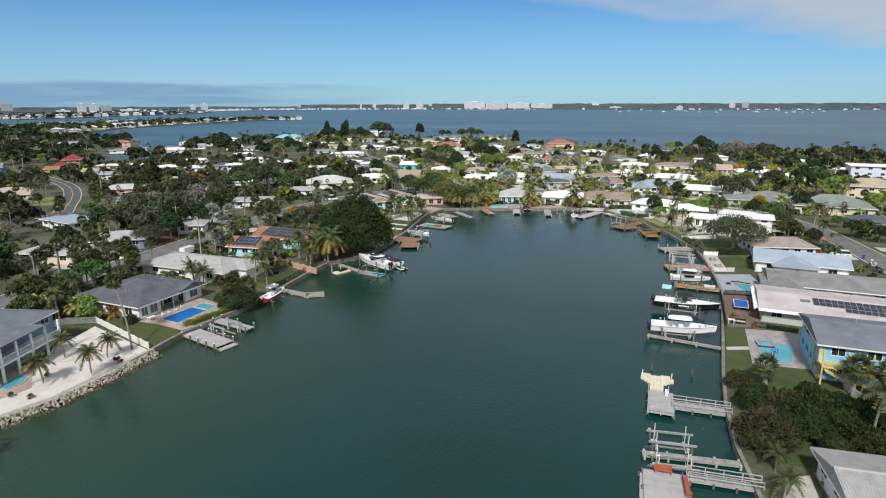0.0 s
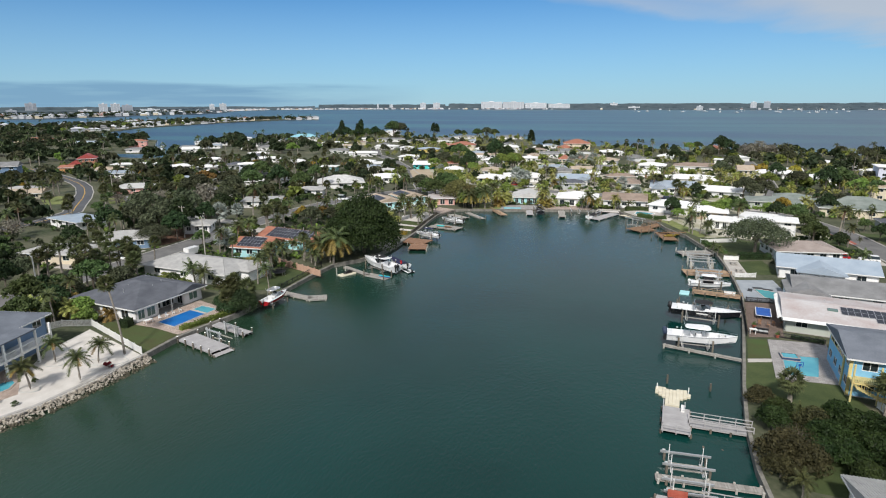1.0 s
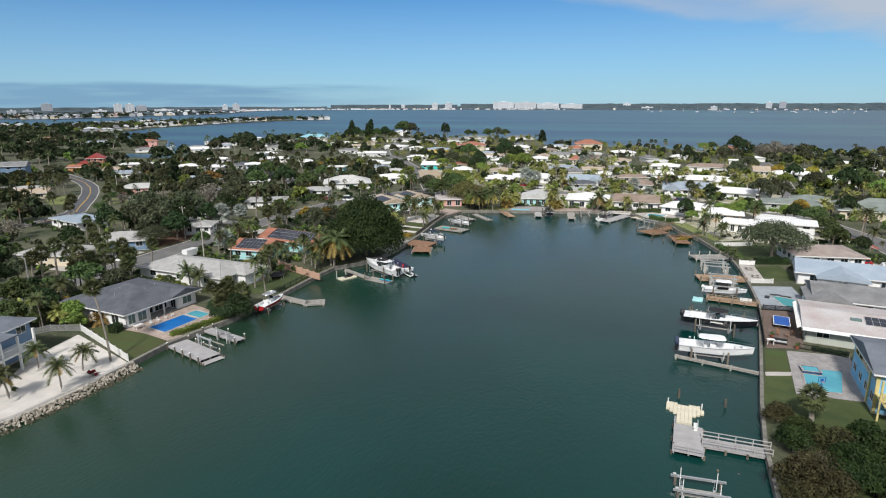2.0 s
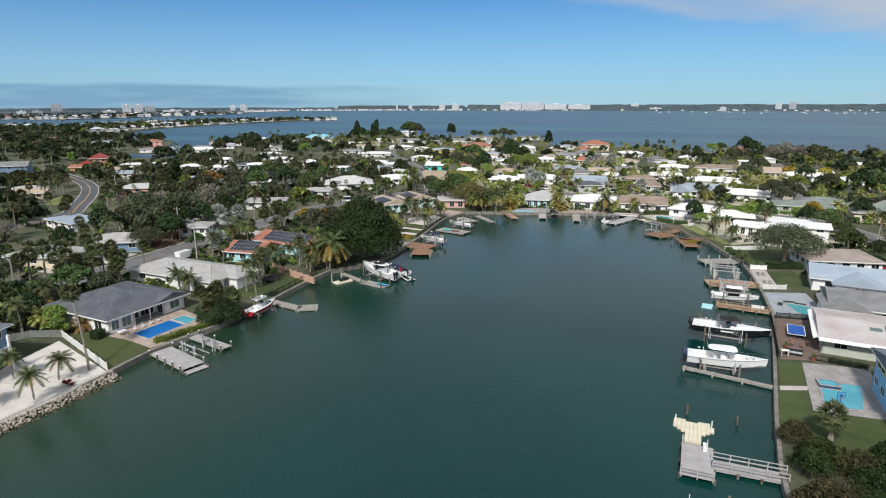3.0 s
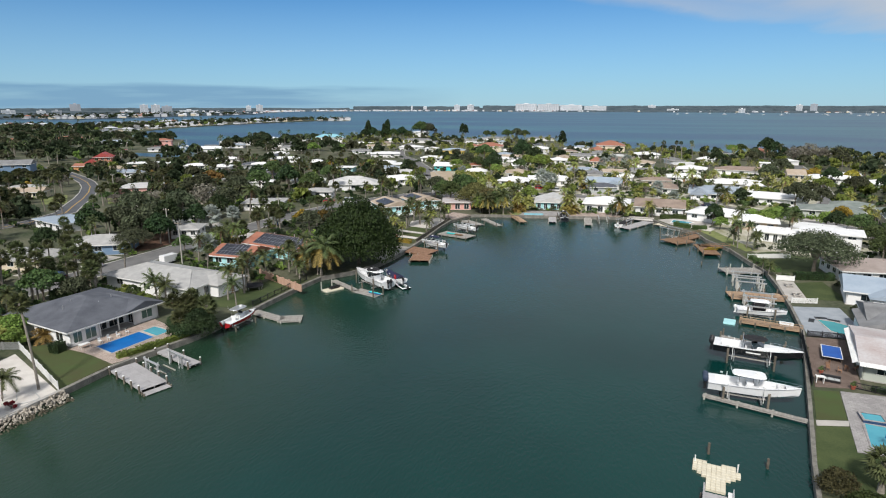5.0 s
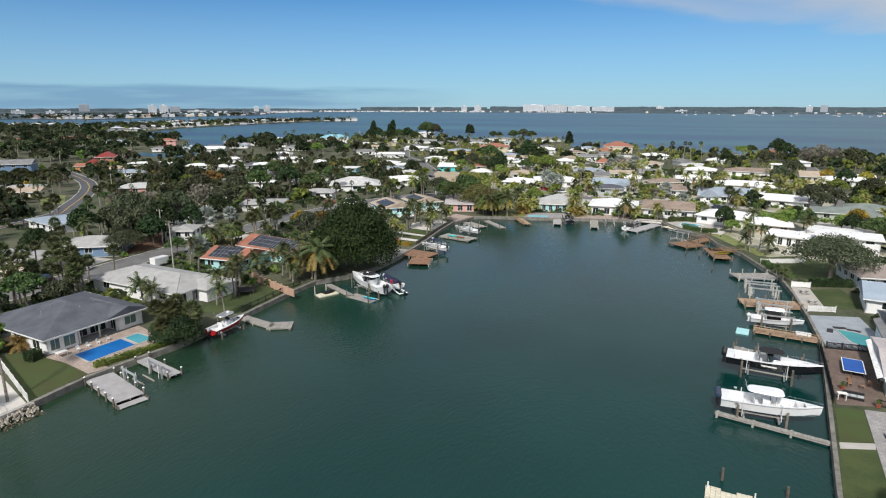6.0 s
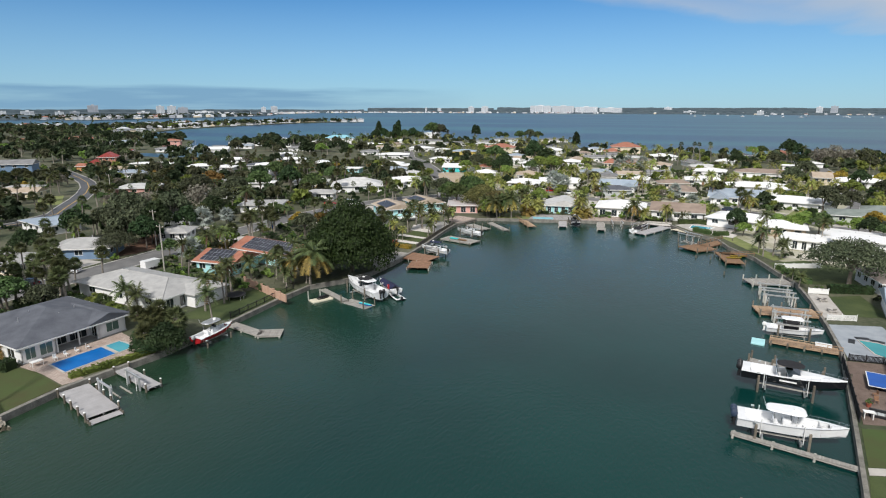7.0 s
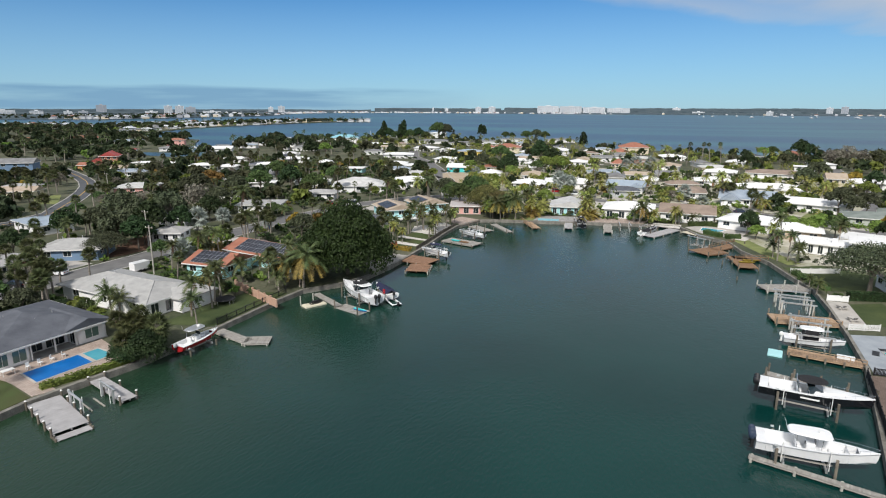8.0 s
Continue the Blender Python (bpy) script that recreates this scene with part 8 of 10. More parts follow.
between("dock", (27.0, 126.2), (14.6, 130.6), 1.5, z=1.35, wood="wood_grey", label="narrow grey dock beside a black boat", piles=5, pile_top=1.2)
part("lettering", boxes((4.6, -1.712, 1.06, 6.6, -1.705, 1.28)), "white", blackboat, "white plain bar of lettering", m=pose(0, 0, 0.1))
# white centre console
boat((11.0, 108.5), (22.2, 108.0), 1.55, 3.2, 1.65, "gel", "large white centre-console boat with a hard top", 3, "gel_navy", top="gel")
boat_lift((15.6, 108.4), -2, 5.4, 4.2, 3.0, 1.5, "boat lift under a white boat", guides=True, beams=False)
between("dock", (22.8, 103.7), (10.4, 107.0), 0.75, z=1.3, label="narrow weathered plank dock", piles=4, pile_top=0.0, pile_m="pile_light")
# ivory float, grey pier with handrails
iv = thing("modular_float", (10.2, 85.0, SEA), 84, "ivory plastic modular float with a notched edge", "float")
cube = meshed("float_block", box(bmesh.new(), 0.004, 0.004, -0.2, 0.476, 0.476, 0.36, 0.035), "ivory")
for i, cells in enumerate([range(-2, 2)] * 5 + [range(-3, 3), range(-4, 4), range(-5, 5), range(-5, 5), range(-4, 5), [-4, -3, -2, 2, 3, 4]]):
    for j in cells:
        part("float_block", cube, None, iv, m=pose(i * 0.48 + 0.2, j * 0.48, rng.uniform(-0.02, 0.02)))
for sy in (-1.9, 2.0):
    part("pole", rod(bmesh.new(), (4.9, sy * 1.1, -2), (4.9, sy * 1.1, 1.1), 0.08), "white", iv)
between("dock", (10.6, 84.0), (10.0, 77.2), 3.4, z=1.4, wood="comp_grey", label="grey pier head with a bench", piles=3, pile_top=-0.05, rail=("r", "e"))
between("dock", (11.8, 80.4), (19.4, 80.0), 1.8, z=1.4, wood="comp_grey", label="grey pier walkway with handrails", piles=4, pile_top=-0.05, rail=("l", "r"))
ben = thing("bench", (11.4, 83.4, 1.4), -6, "white slatted bench at a pier head", "bench")
part("seat", boxes((-0.25, -0.7, 0.4, 0.25, 0.7, 0.46)), "white", ben)
part("backrest", boxes((0.2, -0.7, 0.46, 0.26, 0.7, 0.95)), "white", ben)
for sy in (-0.6, 0.55):
    part("leg", boxes((-0.22, sy, 0, 0.22, sy + 0.06, 0.4)), "white", ben)
lone = [(16.0, 91.7, 2.0), (10.1, 92.6, 2.2), (13.1, 75.6, 0.9), (15.3, 75.7, 0.8), (14.5, 71.7, 0.6), (16.4, 86.0, 0.5)]
for x, y, h in lone:
    t = thing("mooring_pile", (x, y, 0), 0, "lone weathered mooring pile in the canal", "pile", "lone piles")
    part("post", tube(bmesh.new(), [(0, 0, -2), (0.03, 0, 0), (0, 0, h)], [0.17, 0.16, 0.14], 8), "pile", t)
for x, y, h in ((15.0, 182.4, 1.6), (12.8, 196.0, 1.9), (9.4, 197.4, 1.5), (-43.6, 211.2, 1.2), (-35, 218.2, 1.2), (-33.2, 221.5, 1.0), (-21.6, 224.6, 1.2), (20.2, 178.8, 1.7)):
    t = thing("mooring_pile", (x, y, 0), 0, "lone weathered mooring pile in the canal", "pile", "lone piles")
    part("post", tube(bmesh.new(), [(0, 0, -2), (0.03, 0, 0), (0, 0, h)], [0.17, 0.16, 0.14], 8), "pile", t)
# lower pier with lifts and the red-benched platform
between("dock", (18.3, 67.7), (7.0, 67.2), 1.0, z=1.3, label="narrow grey catwalk with boat lift beams", piles=5, pile_top=0.1, pile_m="pile_light")
boat_lift((10.6, 70.3), 2, 4.6, 2.6, 1.8, 0.9, "empty lift with tilted aluminium beams", guides=True)
boat_lift((10.4, 65.6), 2, 4.4, 2.2, 1.4, 0.8, "small empty lift beside a platform", guides=True)
between("dock", (9.3, 63.6), (9.0, 56.8), 4.8, z=1.4, wood="comp_grey", label="pinkish grey platform with red benches", piles=3, pile_top=0.2)
between("dock", (11.6, 63.4), (19.4, 63.2), 1.4, z=1.4, wood="comp_grey", label="grey walkway with low handrails", piles=4, pile_top=-0.05, rail=("l", "r"))
for x, y, r, l in ((9.0, 63.3, 0, 2.0), (11.2, 61.0, 90, 3.4)):
    ben = thing("bench", (x, y, 1.4), r, "faded red slatted bench on a platform", "bench", "red benches")
    part("seat", boxes((-l / 2, -0.3, 0.4, l / 2, 0.25, 0.46)), "red_paint", ben)
    part("backrest", boxes((-l / 2, 0.2, 0.46, l / 2, 0.27, 0.95)), "red_paint", ben)
    for sx in (-l / 2 + 0.1, l / 2 - 0.16):
        part("leg", boxes((sx, -0.28, 0, sx + 0.06, 0.24, 0.4)), "red_paint", ben)
between("dock", (7.0, 63.4), (6.6, 57.0), 0.9, z=1.05, wood="comp_grey", label="lower grey landing along a platform", piles=2, pile_top=0.2)

# ---- right bank yards ----
fence([(26.2, 189.4), (36.5, 193.4)], 1.2, material="white", label="solid white garden wall by a lawn", pickets=False)
fence([(29.6, 170.2), (33.2, 170.6)], 1.2, material="white", label="white vinyl fence beside a terrace", pickets=False)
fence([(29.5, 153.4), (34.2, 154.6)], 1.1, material="white", label="white picket fence at a pool", pickets=True)
fence([(27.4, 133.6), (26.2, 124), (24.9, 114.2)], 1.2, material="canvas_black", label="black mesh privacy fence along the seawall", pickets=False)
fence([(28.4, 134.5), (35.0, 135.0)], 1.1, material="black", label="black metal pool fence", pickets=True)
for x, y in ((31.2, 165.4), (31.4, 158.6)):
    t = thing("picnic_table", (x, y, GROUND + 0.05), 12, "pale concrete picnic table with benches", "table", "picnic tables")
    part("tabletop", boxes((-0.9, -0.4, 0.7, 0.9, 0.4, 0.78, 0.02)), "drive", t)
    part("pedestal", boxes((-0.6, -0.2, 0, -0.4, 0.2, 0.7), (0.4, -0.2, 0, 0.6, 0.2, 0.7)), "drive", t)
    for sy in (-0.85, 0.6):
        part("bench_seat", boxes((-0.9, sy, 0.4, 0.9, sy + 0.28, 0.46), (-0.6, sy + 0.06, 0, -0.45, sy + 0.2, 0.4), (0.45, sy + 0.06, 0, 0.6, sy + 0.2, 0.4)), "drive", t)
hedge([(33.6, 172.5), (41.5, 174.5)], 1.8, 1.5, "leaf_dark", label="dark hedge across a lawn", seed=18)
pool("pool", [(32.0, 144.2), (34.6, 143.8), (37.2, 141.6), (36.8, 138.0), (34.9, 136.4), (32.9, 138.6)], "pool_teal", "angular teal pool in a grey terrace", edge_m="concrete")
for k in range(3):
    p = thing("pool_heater", (30.9 + 1.9 * k, (143.4, 145.4, 144.6)[k], GROUND + 0.07), (75, 8, -15)[k], "flat dark pool heating panel", "panel", "pool panels")
    part("panel", boxes((-1.0, -0.45, 0.0, 1.0, 0.45, 0.06)), "black", p)
# table tennis table and terrace things
pt = thing("table_tennis_table", (30.0, 126.4, GROUND + 0.05), -10, "bright blue table tennis table with white edges", "table")
part("tabletop", boxes((-1.35, -2.6, 0.72, 1.35, 2.6, 0.77)), "blue_play", pt)
part("edge_line", boxes((-1.37, -2.62, 0.725, -1.25, 2.62, 0.776), (1.25, -2.62, 0.725, 1.37, 2.62, 0.776), (-1.25, -2.62, 0.725, 1.25, -2.5, 0.776), (-1.25, 2.5, 0.725, 1.25, 2.62, 0.776)), "white", pt)
for sx in (-1.2, 1.1):
    for sy in (-2.3, 2.2):
        part("leg", boxes((sx, sy, 0, sx + 0.1, sy + 0.1, 0.72)), "black", pt)
for k, (x, y) in enumerate(((28.2, 120.4), (29.6, 120.0), (30.8, 121.2), (32.0, 121.6), (28.6, 122.4))):
    garden_chair(x, y, 70 * k, "wood_brown")
sofa = thing("outdoor_sofa", (27.6, 116.4, GROUND + 0.05), -10, "dark outdoor sofa with grey cushions", "sofa")
part("base", boxes((-1.2, -0.45, 0, 1.2, 0.45, 0.35, 0.03)), "black", sofa)
part("backrest", boxes((-1.2, 0.3, 0.35, 1.2, 0.47, 0.85, 0.04)), "black", sofa)
for k in range(3):
    part("cushion", boxes((-1.15 + k * 0.78, -0.42, 0.35, -0.42 + k * 0.78, 0.28, 0.5, 0.05)), "wall_grey", sofa)
sink = thing("fish_table", (26.1, 115.6, GROUND + 0.05), 0, "white fish-cleaning table on a terrace", "table")
part("top", boxes((-0.6, -0.35, 0.85, 0.6, 0.35, 0.95, 0.02)), "white", sink)
for sx in (-0.5, 0.4):
    part("leg", boxes((sx, -0.3, 0, sx + 0.1, 0.3, 0.85)), "white", sink)
for x, y in ((27.0, 119.0), (29.9, 114.7)):
    p = thing("plant_pot", (x, y, GROUND + 0.05), 0, "dark red pot with a small plant", "pot", "terrace pots")
    part("pot", tube(bmesh.new(), [(0, 0, 0), (0, 0, 0.5)], [0.22, 0.34], 10), "red_paint", p)
    part("foliage", cards("foliage", np.random.RandomState(5).normal(0, 0.16, (60, 3)) + np.array([0, 0, 0.75]), np.random.RandomState(6).normal(0, 1, (60, 3)), np.full(60, 0.14), "leaf_mid"), None, p)
fence([(30.2, 115.0), (36.8, 113.0)], 1.0, material="black", label="low black metal fence beside a pool terrace", pickets=True, slat=0.03)
hedge([(32.2, 115.2), (37, 114.0)], 0.8, 0.6, "leaf_dark", label="dark clipped shrubs along a sage wall", seed=20)
pool("pool", [(27.6, 98.7), (32.0, 99.0), (34.2, 106.9), (31.4, 106.8), (30.9, 104.2), (28.5, 104.5)], "pool_aqua", "light blue pool with a floating basketball hoop", edge_m="paver_gray")
spa = thing("spa", (29.7, 105.9, GROUND + 0.06), 0, "raised square spa with dark blue tile", "spa")
part("tile_wall", boxes((-1.3, -1.15, 0, 1.3, -0.95, 0.35), (-1.3, 0.95, 0, 1.3, 1.15, 0.35), (-1.3, -0.95, 0, -1.1, 0.95, 0.35), (1.1, -0.95, 0, 1.3, 0.95, 0.35)), "tile_navy", spa)
part("coping", boxes((-1.35, -1.2, 0.35, 1.35, -0.93, 0.41), (-1.35, 0.93, 0.35, 1.35, 1.2, 0.41), (-1.35, -0.93, 0.35, -1.08, 0.93, 0.41), (1.08, -0.93, 0.35, 1.35, 0.93, 0.41)), "paver_gray", spa)
part("water", boxes((-1.1, -0.95, 0.05, 1.1, 0.95, 0.3)), "pool_aqua", spa)
hoop = thing("pool_hoop", (29.4, 99.4, GROUND + 0.07), 20, "blue poolside basketball hoop on a pole", "hoop")
part("pole", rod(bmesh.new(), (0, 0, 0), (0, 0, 1.5), 0.05), "blue_play", hoop)
part("backboard", boxes((-0.55, -0.03, 1.2, 0.55, 0.03, 1.25), (-0.55, -0.03, 1.9, 0.55, 0.03, 1.97), (-0.55, -0.03, 1.25, -0.48, 0.03, 1.9), (0.48, -0.03, 1.25, 0.55, 0.03, 1.9), (-0.22, -0.03, 1.35, 0.22, 0.03, 1.7)), "blue_play", hoop)
part("rim", tube(bmesh.new(), [(0.2 * math.cos(a), -0.25 + 0.2 * math.sin(a), 1.3) for a in np.linspace(0, 6.28, 9)], 0.02, 4), "red_paint", hoop)

# porch and stairs of the sky-blue house
sky_house = [o for o in scene.collection.objects if o.get("label") == "sky-blue two-storey house with yellow porches"][0]
part("porch_deck", boxes((-13.9, -2.2, 2.75, -7.5, -0.02, 2.95)), "yellow_paint", sky_house)
for x in (-13.9, -10.8, -7.7):
    part("porch_post", boxes((x, -2.2, 0, x + 0.22, -1.98, 5.6)), "yellow_paint", sky_house)
bm = boxes((-13.9, -2.2, 3.85, -7.5, -2.08, 3.95))
for i in range(32):
    box(bm, -13.85 + i * 0.2, -2.18, 2.95, -13.79 + i * 0.2, -2.1, 3.85)
part("porch_railing", bm, "yellow_paint", sky_house)
bm = bmesh.new()
for i in range(9):
    box(bm, -13.6 + i * 0.34, -3.6, 2.75 - (i + 1) * 0.155, -13.26 + i * 0.34, -2.25, 2.82 - (i + 1) * 0.155)
part("stair_flight", bm, "yellow_paint", sky_house)
part("stair_landing", boxes((-10.5, -3.6, 1.25, -8.8, -2.25, 1.4), (-10.5, -3.55, 0, -10.4, -3.45, 1.25), (-8.9, -3.55, 0, -8.8, -3.45, 1.25)), "yellow_paint", sky_house)
bm = bmesh.new()
for i in range(8):
    box(bm, -8.8 + i * 0.34, -3.6, 1.25 - (i + 1) * 0.15, -8.46 + i * 0.34, -2.25, 1.32 - (i + 1) * 0.15)
part("stair_flight", bm, "yellow_paint", sky_house)
bm = bmesh.new()
tube(bm, [(-13.6, -3.58, 3.75), (-10.5, -3.58, 2.35), (-8.8, -3.58, 2.35), (-6.1, -3.58, 1.0)], 0.06, 5)
for i in range(20):
    u = -13.5 + i * 0.38
    top = 3.7 - (u + 13.6) * 0.45 if u < -10.5 else (2.35 if u < -8.8 else 2.35 - (u + 8.8) * 0.5)
    rod(bm, (u, -3.58, top - 1.0), (u, -3.58, top), 0.035, 4)
part("stair_railing", bm, "yellow_paint", sky_house)
part("corner_board", boxes((-14.0, 0.0, 0.1, -13.55, -0.06, 5.6)), "yellow_paint", sky_house)
for v in (3.0,):
    part("pilaster", boxes((-14.0, v, 0.1, -13.82, v + 0.5, 5.6)), "yellow_paint", sky_house)
part("window_band", boxes((-13.85, 3.6, 3.9, -13.78, 12.4, 5.0)), "yellow_paint", sky_house)
for k in range(4):
    part("window", boxes((-13.88, 3.9 + k * 2.1, 4.1, -13.8, 5.5 + k * 2.1, 4.85)), "glass", sky_house)
fence([(36.8, 91.0), (37.4, 87.2)], 1.3, material="white", label="white fence panel beside stairs", pickets=True)

# ribs of the tiled roof by the lower pier
tile_house = [o for o in scene.collection.objects if o.get("label") == "white house with a ribbed white tile roof"][0]
for side in (1, -1):
    bm = bmesh.new()
    for i in range(62):
        u = -9.4 + i * 0.305
        for j in range(12):
            v0, v1 = -0.7 + j * 0.54, -0.7 + (j + 1) * 0.54 + 0.04
            z0, z1 = 2.92 + 1.6 * (v0 + 0.7) / 6.5 + 0.05, 2.92 + 1.6 * (v1 + 0.7) / 6.5
            ya, yb = (v0, v1) if side > 0 else (11.6 - v0, 11.6 - v1)
            q = [bm.verts.new(p) for p in ((u, ya, z0), (u + 0.1, ya, z0 + 0.07), (u + 0.2, ya, z0), (u + 0.2, yb, z1), (u + 0.1, yb, z1 + 0.07), (u, yb, z1))]
            bm.faces.new((q[0], q[1], q[4], q[5]))
            bm.faces.new((q[1], q[2], q[3], q[4]))
    tagged(part("roof_tiles", bm, "old_tile", tile_house), kind="stuff")
part("ridge_cap", tube(bmesh.new(), [(-9.5, 5.8, 4.55), (0, 5.8, 4.56), (9.5, 5.8, 4.55)], 0.16, 7), "old_tile", tile_house)

# solar panels, skylight
sage_house = [o for o in scene.collection.objects if o.get("label") == "sage house with a white roof carrying solar panels"][0]
for n, m in ((62, pose(-15.9, -0.76, 2.86)), (30, pose(-16.08, 14.6, 2.86, 0, 0, -90))):
    bm = bmesh.new()
    solid(bm, [(0, 0, 0), (n * 0.51, 0, 0), (n * 0.51, -0.62, -0.36), (0, -0.62, -0.36)], [(0, 0, 0.05), (n * 0.51, 0, 0.05), (n * 0.51, -0.62, -0.31), (0, -0.62, -0.31)])
    awning = part("awning", bm, "white", sage_house, "ribbed white metal awning", m=m)
    rib = meshed("rib", rod(bmesh.new(), (0, -0.02, 0.06), (0, -0.61, -0.28), 0.05, 4), "white")
    for i in range(n):
        part("rib", rib, None, awning, m=pose(i * 0.51 + 0.25, 0, 0))
solar_array(sage_house, -6.5, 3.2, 15, 2, 16.5, 1.1)
solar_array(sage_house, -1.5, 1.5, 10, 1, 16.5, 1.1)
part("skylight", boxes((-8.6, 4.2, 3.55, -7.0, 5.2, 3.85)), "glass_green", sage_house)
for lab, arr in (("pale aqua house with an orange roof and solar panels", (-3.9, 0.0, 7, 3, 11, 1.8)), ("pale aqua house with a long orange roof", (-7.6, 0.0, 15, 3, 11, 2.0))):
    solar_array([o for o in scene.collection.objects if o.get("label") == lab][0], *arr)
for lab in ("pale aqua house on a raised floor with solar panels", "pale aqua raised house with a tan roof"):
    h = [o for o in scene.collection.objects if o.get("label") == lab][0]
    for k in range(5):
        for j in range(3):
            part("solar_panel", boxes((0, 0, 0, 1.2, 1.9, 0.05)), "solar", h, m=pose(-4.7 + j * 1.22, 1.2 + k * 1.95, 3.36 + j * 0.315, 0, -14.5, 0))
    part("skirt_wall", boxes((-5.0, 0.05, -1.5, 5.0, 11.0, -0.1)), "wall_white", h)
    part("balcony", boxes((-5, -2.6, -0.12, 5, -0.12, 0.03)), "white", h)
    for x in (-4.9, -1.6, 1.5, 4.7):
        part("balcony_post", boxes((x, -2.5, -1.4, x + 0.18, -2.32, -0.12)), "white", h)
    bm = boxes((-5, -2.58, 0.95, 5, -2.48, 1.03))
    for i in range(50):
        box(bm, -4.97 + i * 0.2, -2.55, 0.03, -4.92 + i * 0.2, -2.51, 0.95)
    part("balcony_railing", bm, "white", h)

# trees of the right bank
# Thicket and shrub leaves are kept dark: this bank's cloud shade is in them.
species("thicket", "broadleaf_tree", "dense dark green garden tree", *tree_mesh(44, 9, 6.5, 5200, 0.24, "leaf_ficus", trunk_h=1.2, lobes=24))
species("rusty_bush", "seaside_shrub", "olive and brown seaside shrub", *tree_mesh(45, 6, 3.6, 3000, 0.15, "leaf_brown", trunk_h=0.4, lobes=20))
species("canopy", "oak_tree", "wide feathery oak over a lawn", *tree_mesh(47, 16, 8.5, 7500, 0.2, "leaf_olive", trunk_h=2.8, lobes=34, squash=0.6))
species("bare", "bare_tree", "pale leafless branching tree", *tree_mesh(46, 10, 6.5, 900, 0.14, "leaf_brown", trunk_h=1.0, lobes=14, bare=1))
for x, y, k, s in ((21.6, 88.0, "rusty_bush", 0.7), (25.8, 89.6, "sabal_short", 1.0), (30.0, 81.0, "thicket", 0.66), (34, 78.5, "thicket", 0.7), (27.0, 78.4, "thicket", 0.6), (31.2, 75.6, "thicket", 0.62), (33.2, 82.4, "thicket", 0.55), (36.6, 75.8, "thicket", 0.6), (28.2, 74.6, "thicket", 0.5), (36.4, 81.6, "thicket", 0.5), (22.9, 75.2, "bare", 0.62), (33.8, 74.4, "queen", 1.1), (21.8, 81.0, "thicket", 0.5), (21.0, 73.0, "rusty_bush", 1.1), (23.4, 72.0, "rusty_bush", 0.9), (20.3, 70.4, "rusty_bush", 0.8),
                   (36.9, 88.6, "sabal_full", 1.0), (40.6, 87.6, "sabal_full", 0.95), (38.6, 80.5, "queen", 1.0), (40.5, 76.5, "queen", 1.1), (21.4, 66.4, "queen_low", 0.7), (21.0, 61.4, "queen_low", 0.8), (26.2, 64.8, "shrub_bright", 0.5), (42, 83, "oak_far", 0.8), (23.0, 84.2, "thicket", 0.45), (33.0, 72.6, "thicket", 0.62), (37.5, 71.6, "thicket", 0.6), (25.2, 74.6, "thicket", 0.5), (30.2, 84.6, "thicket", 0.5), (28.8, 70.4, "thicket", 0.5), (26.6, 82.0, "rusty_bush", 0.9), (25.5, 83.6, "queen_low", 0.6),
                   (38.8, 179.6, "canopy", 1.2), (28.2, 179.4, "queen_low", 0.6), (28.6, 174.2, "queen_low", 0.8), (27.4, 184, "shrub", 0.7), (25.2, 201.4, "queen", 0.9), (27.6, 202.6, "queen", 0.85), (29.0, 200.4, "queen_low", 1.1), (24.6, 204.8, "queen_low", 1.0), (28.6, 222.5, "queen", 1.15), (30.5, 206.5, "queen_low", 1.0),
                   (36.5, 235.5, "bright_far", 1.0), (40.0, 238.5, "bright_far", 1.1), (44, 236, "oak_far", 0.9), (42.5, 243, "dark_far", 0.8), (59.5, 212, "oak_far", 1.0), (58, 198.5, "oak_far", 0.9), (60, 225, "oak_far", 1.1), (56, 233, "dark_far", 0.9), (62.5, 190.8, "dark_far", 0.7), (61.5, 171.0, "queen_low", 1.0), (66, 195, "queen", 0.9)):
    plant(k, x, y, s)
hedge([(26.8, 190.2), (30.2, 180.4), (31.2, 177.6)], 1.4, 0.9, "leaf_mid", label="low green hedge along the seawall", seed=22)
hedge([(57.5, 186.5), (66.5, 186.8)], 1.8, 1.2, "leaf_dark", label="dark hedge beside the street", seed=23)


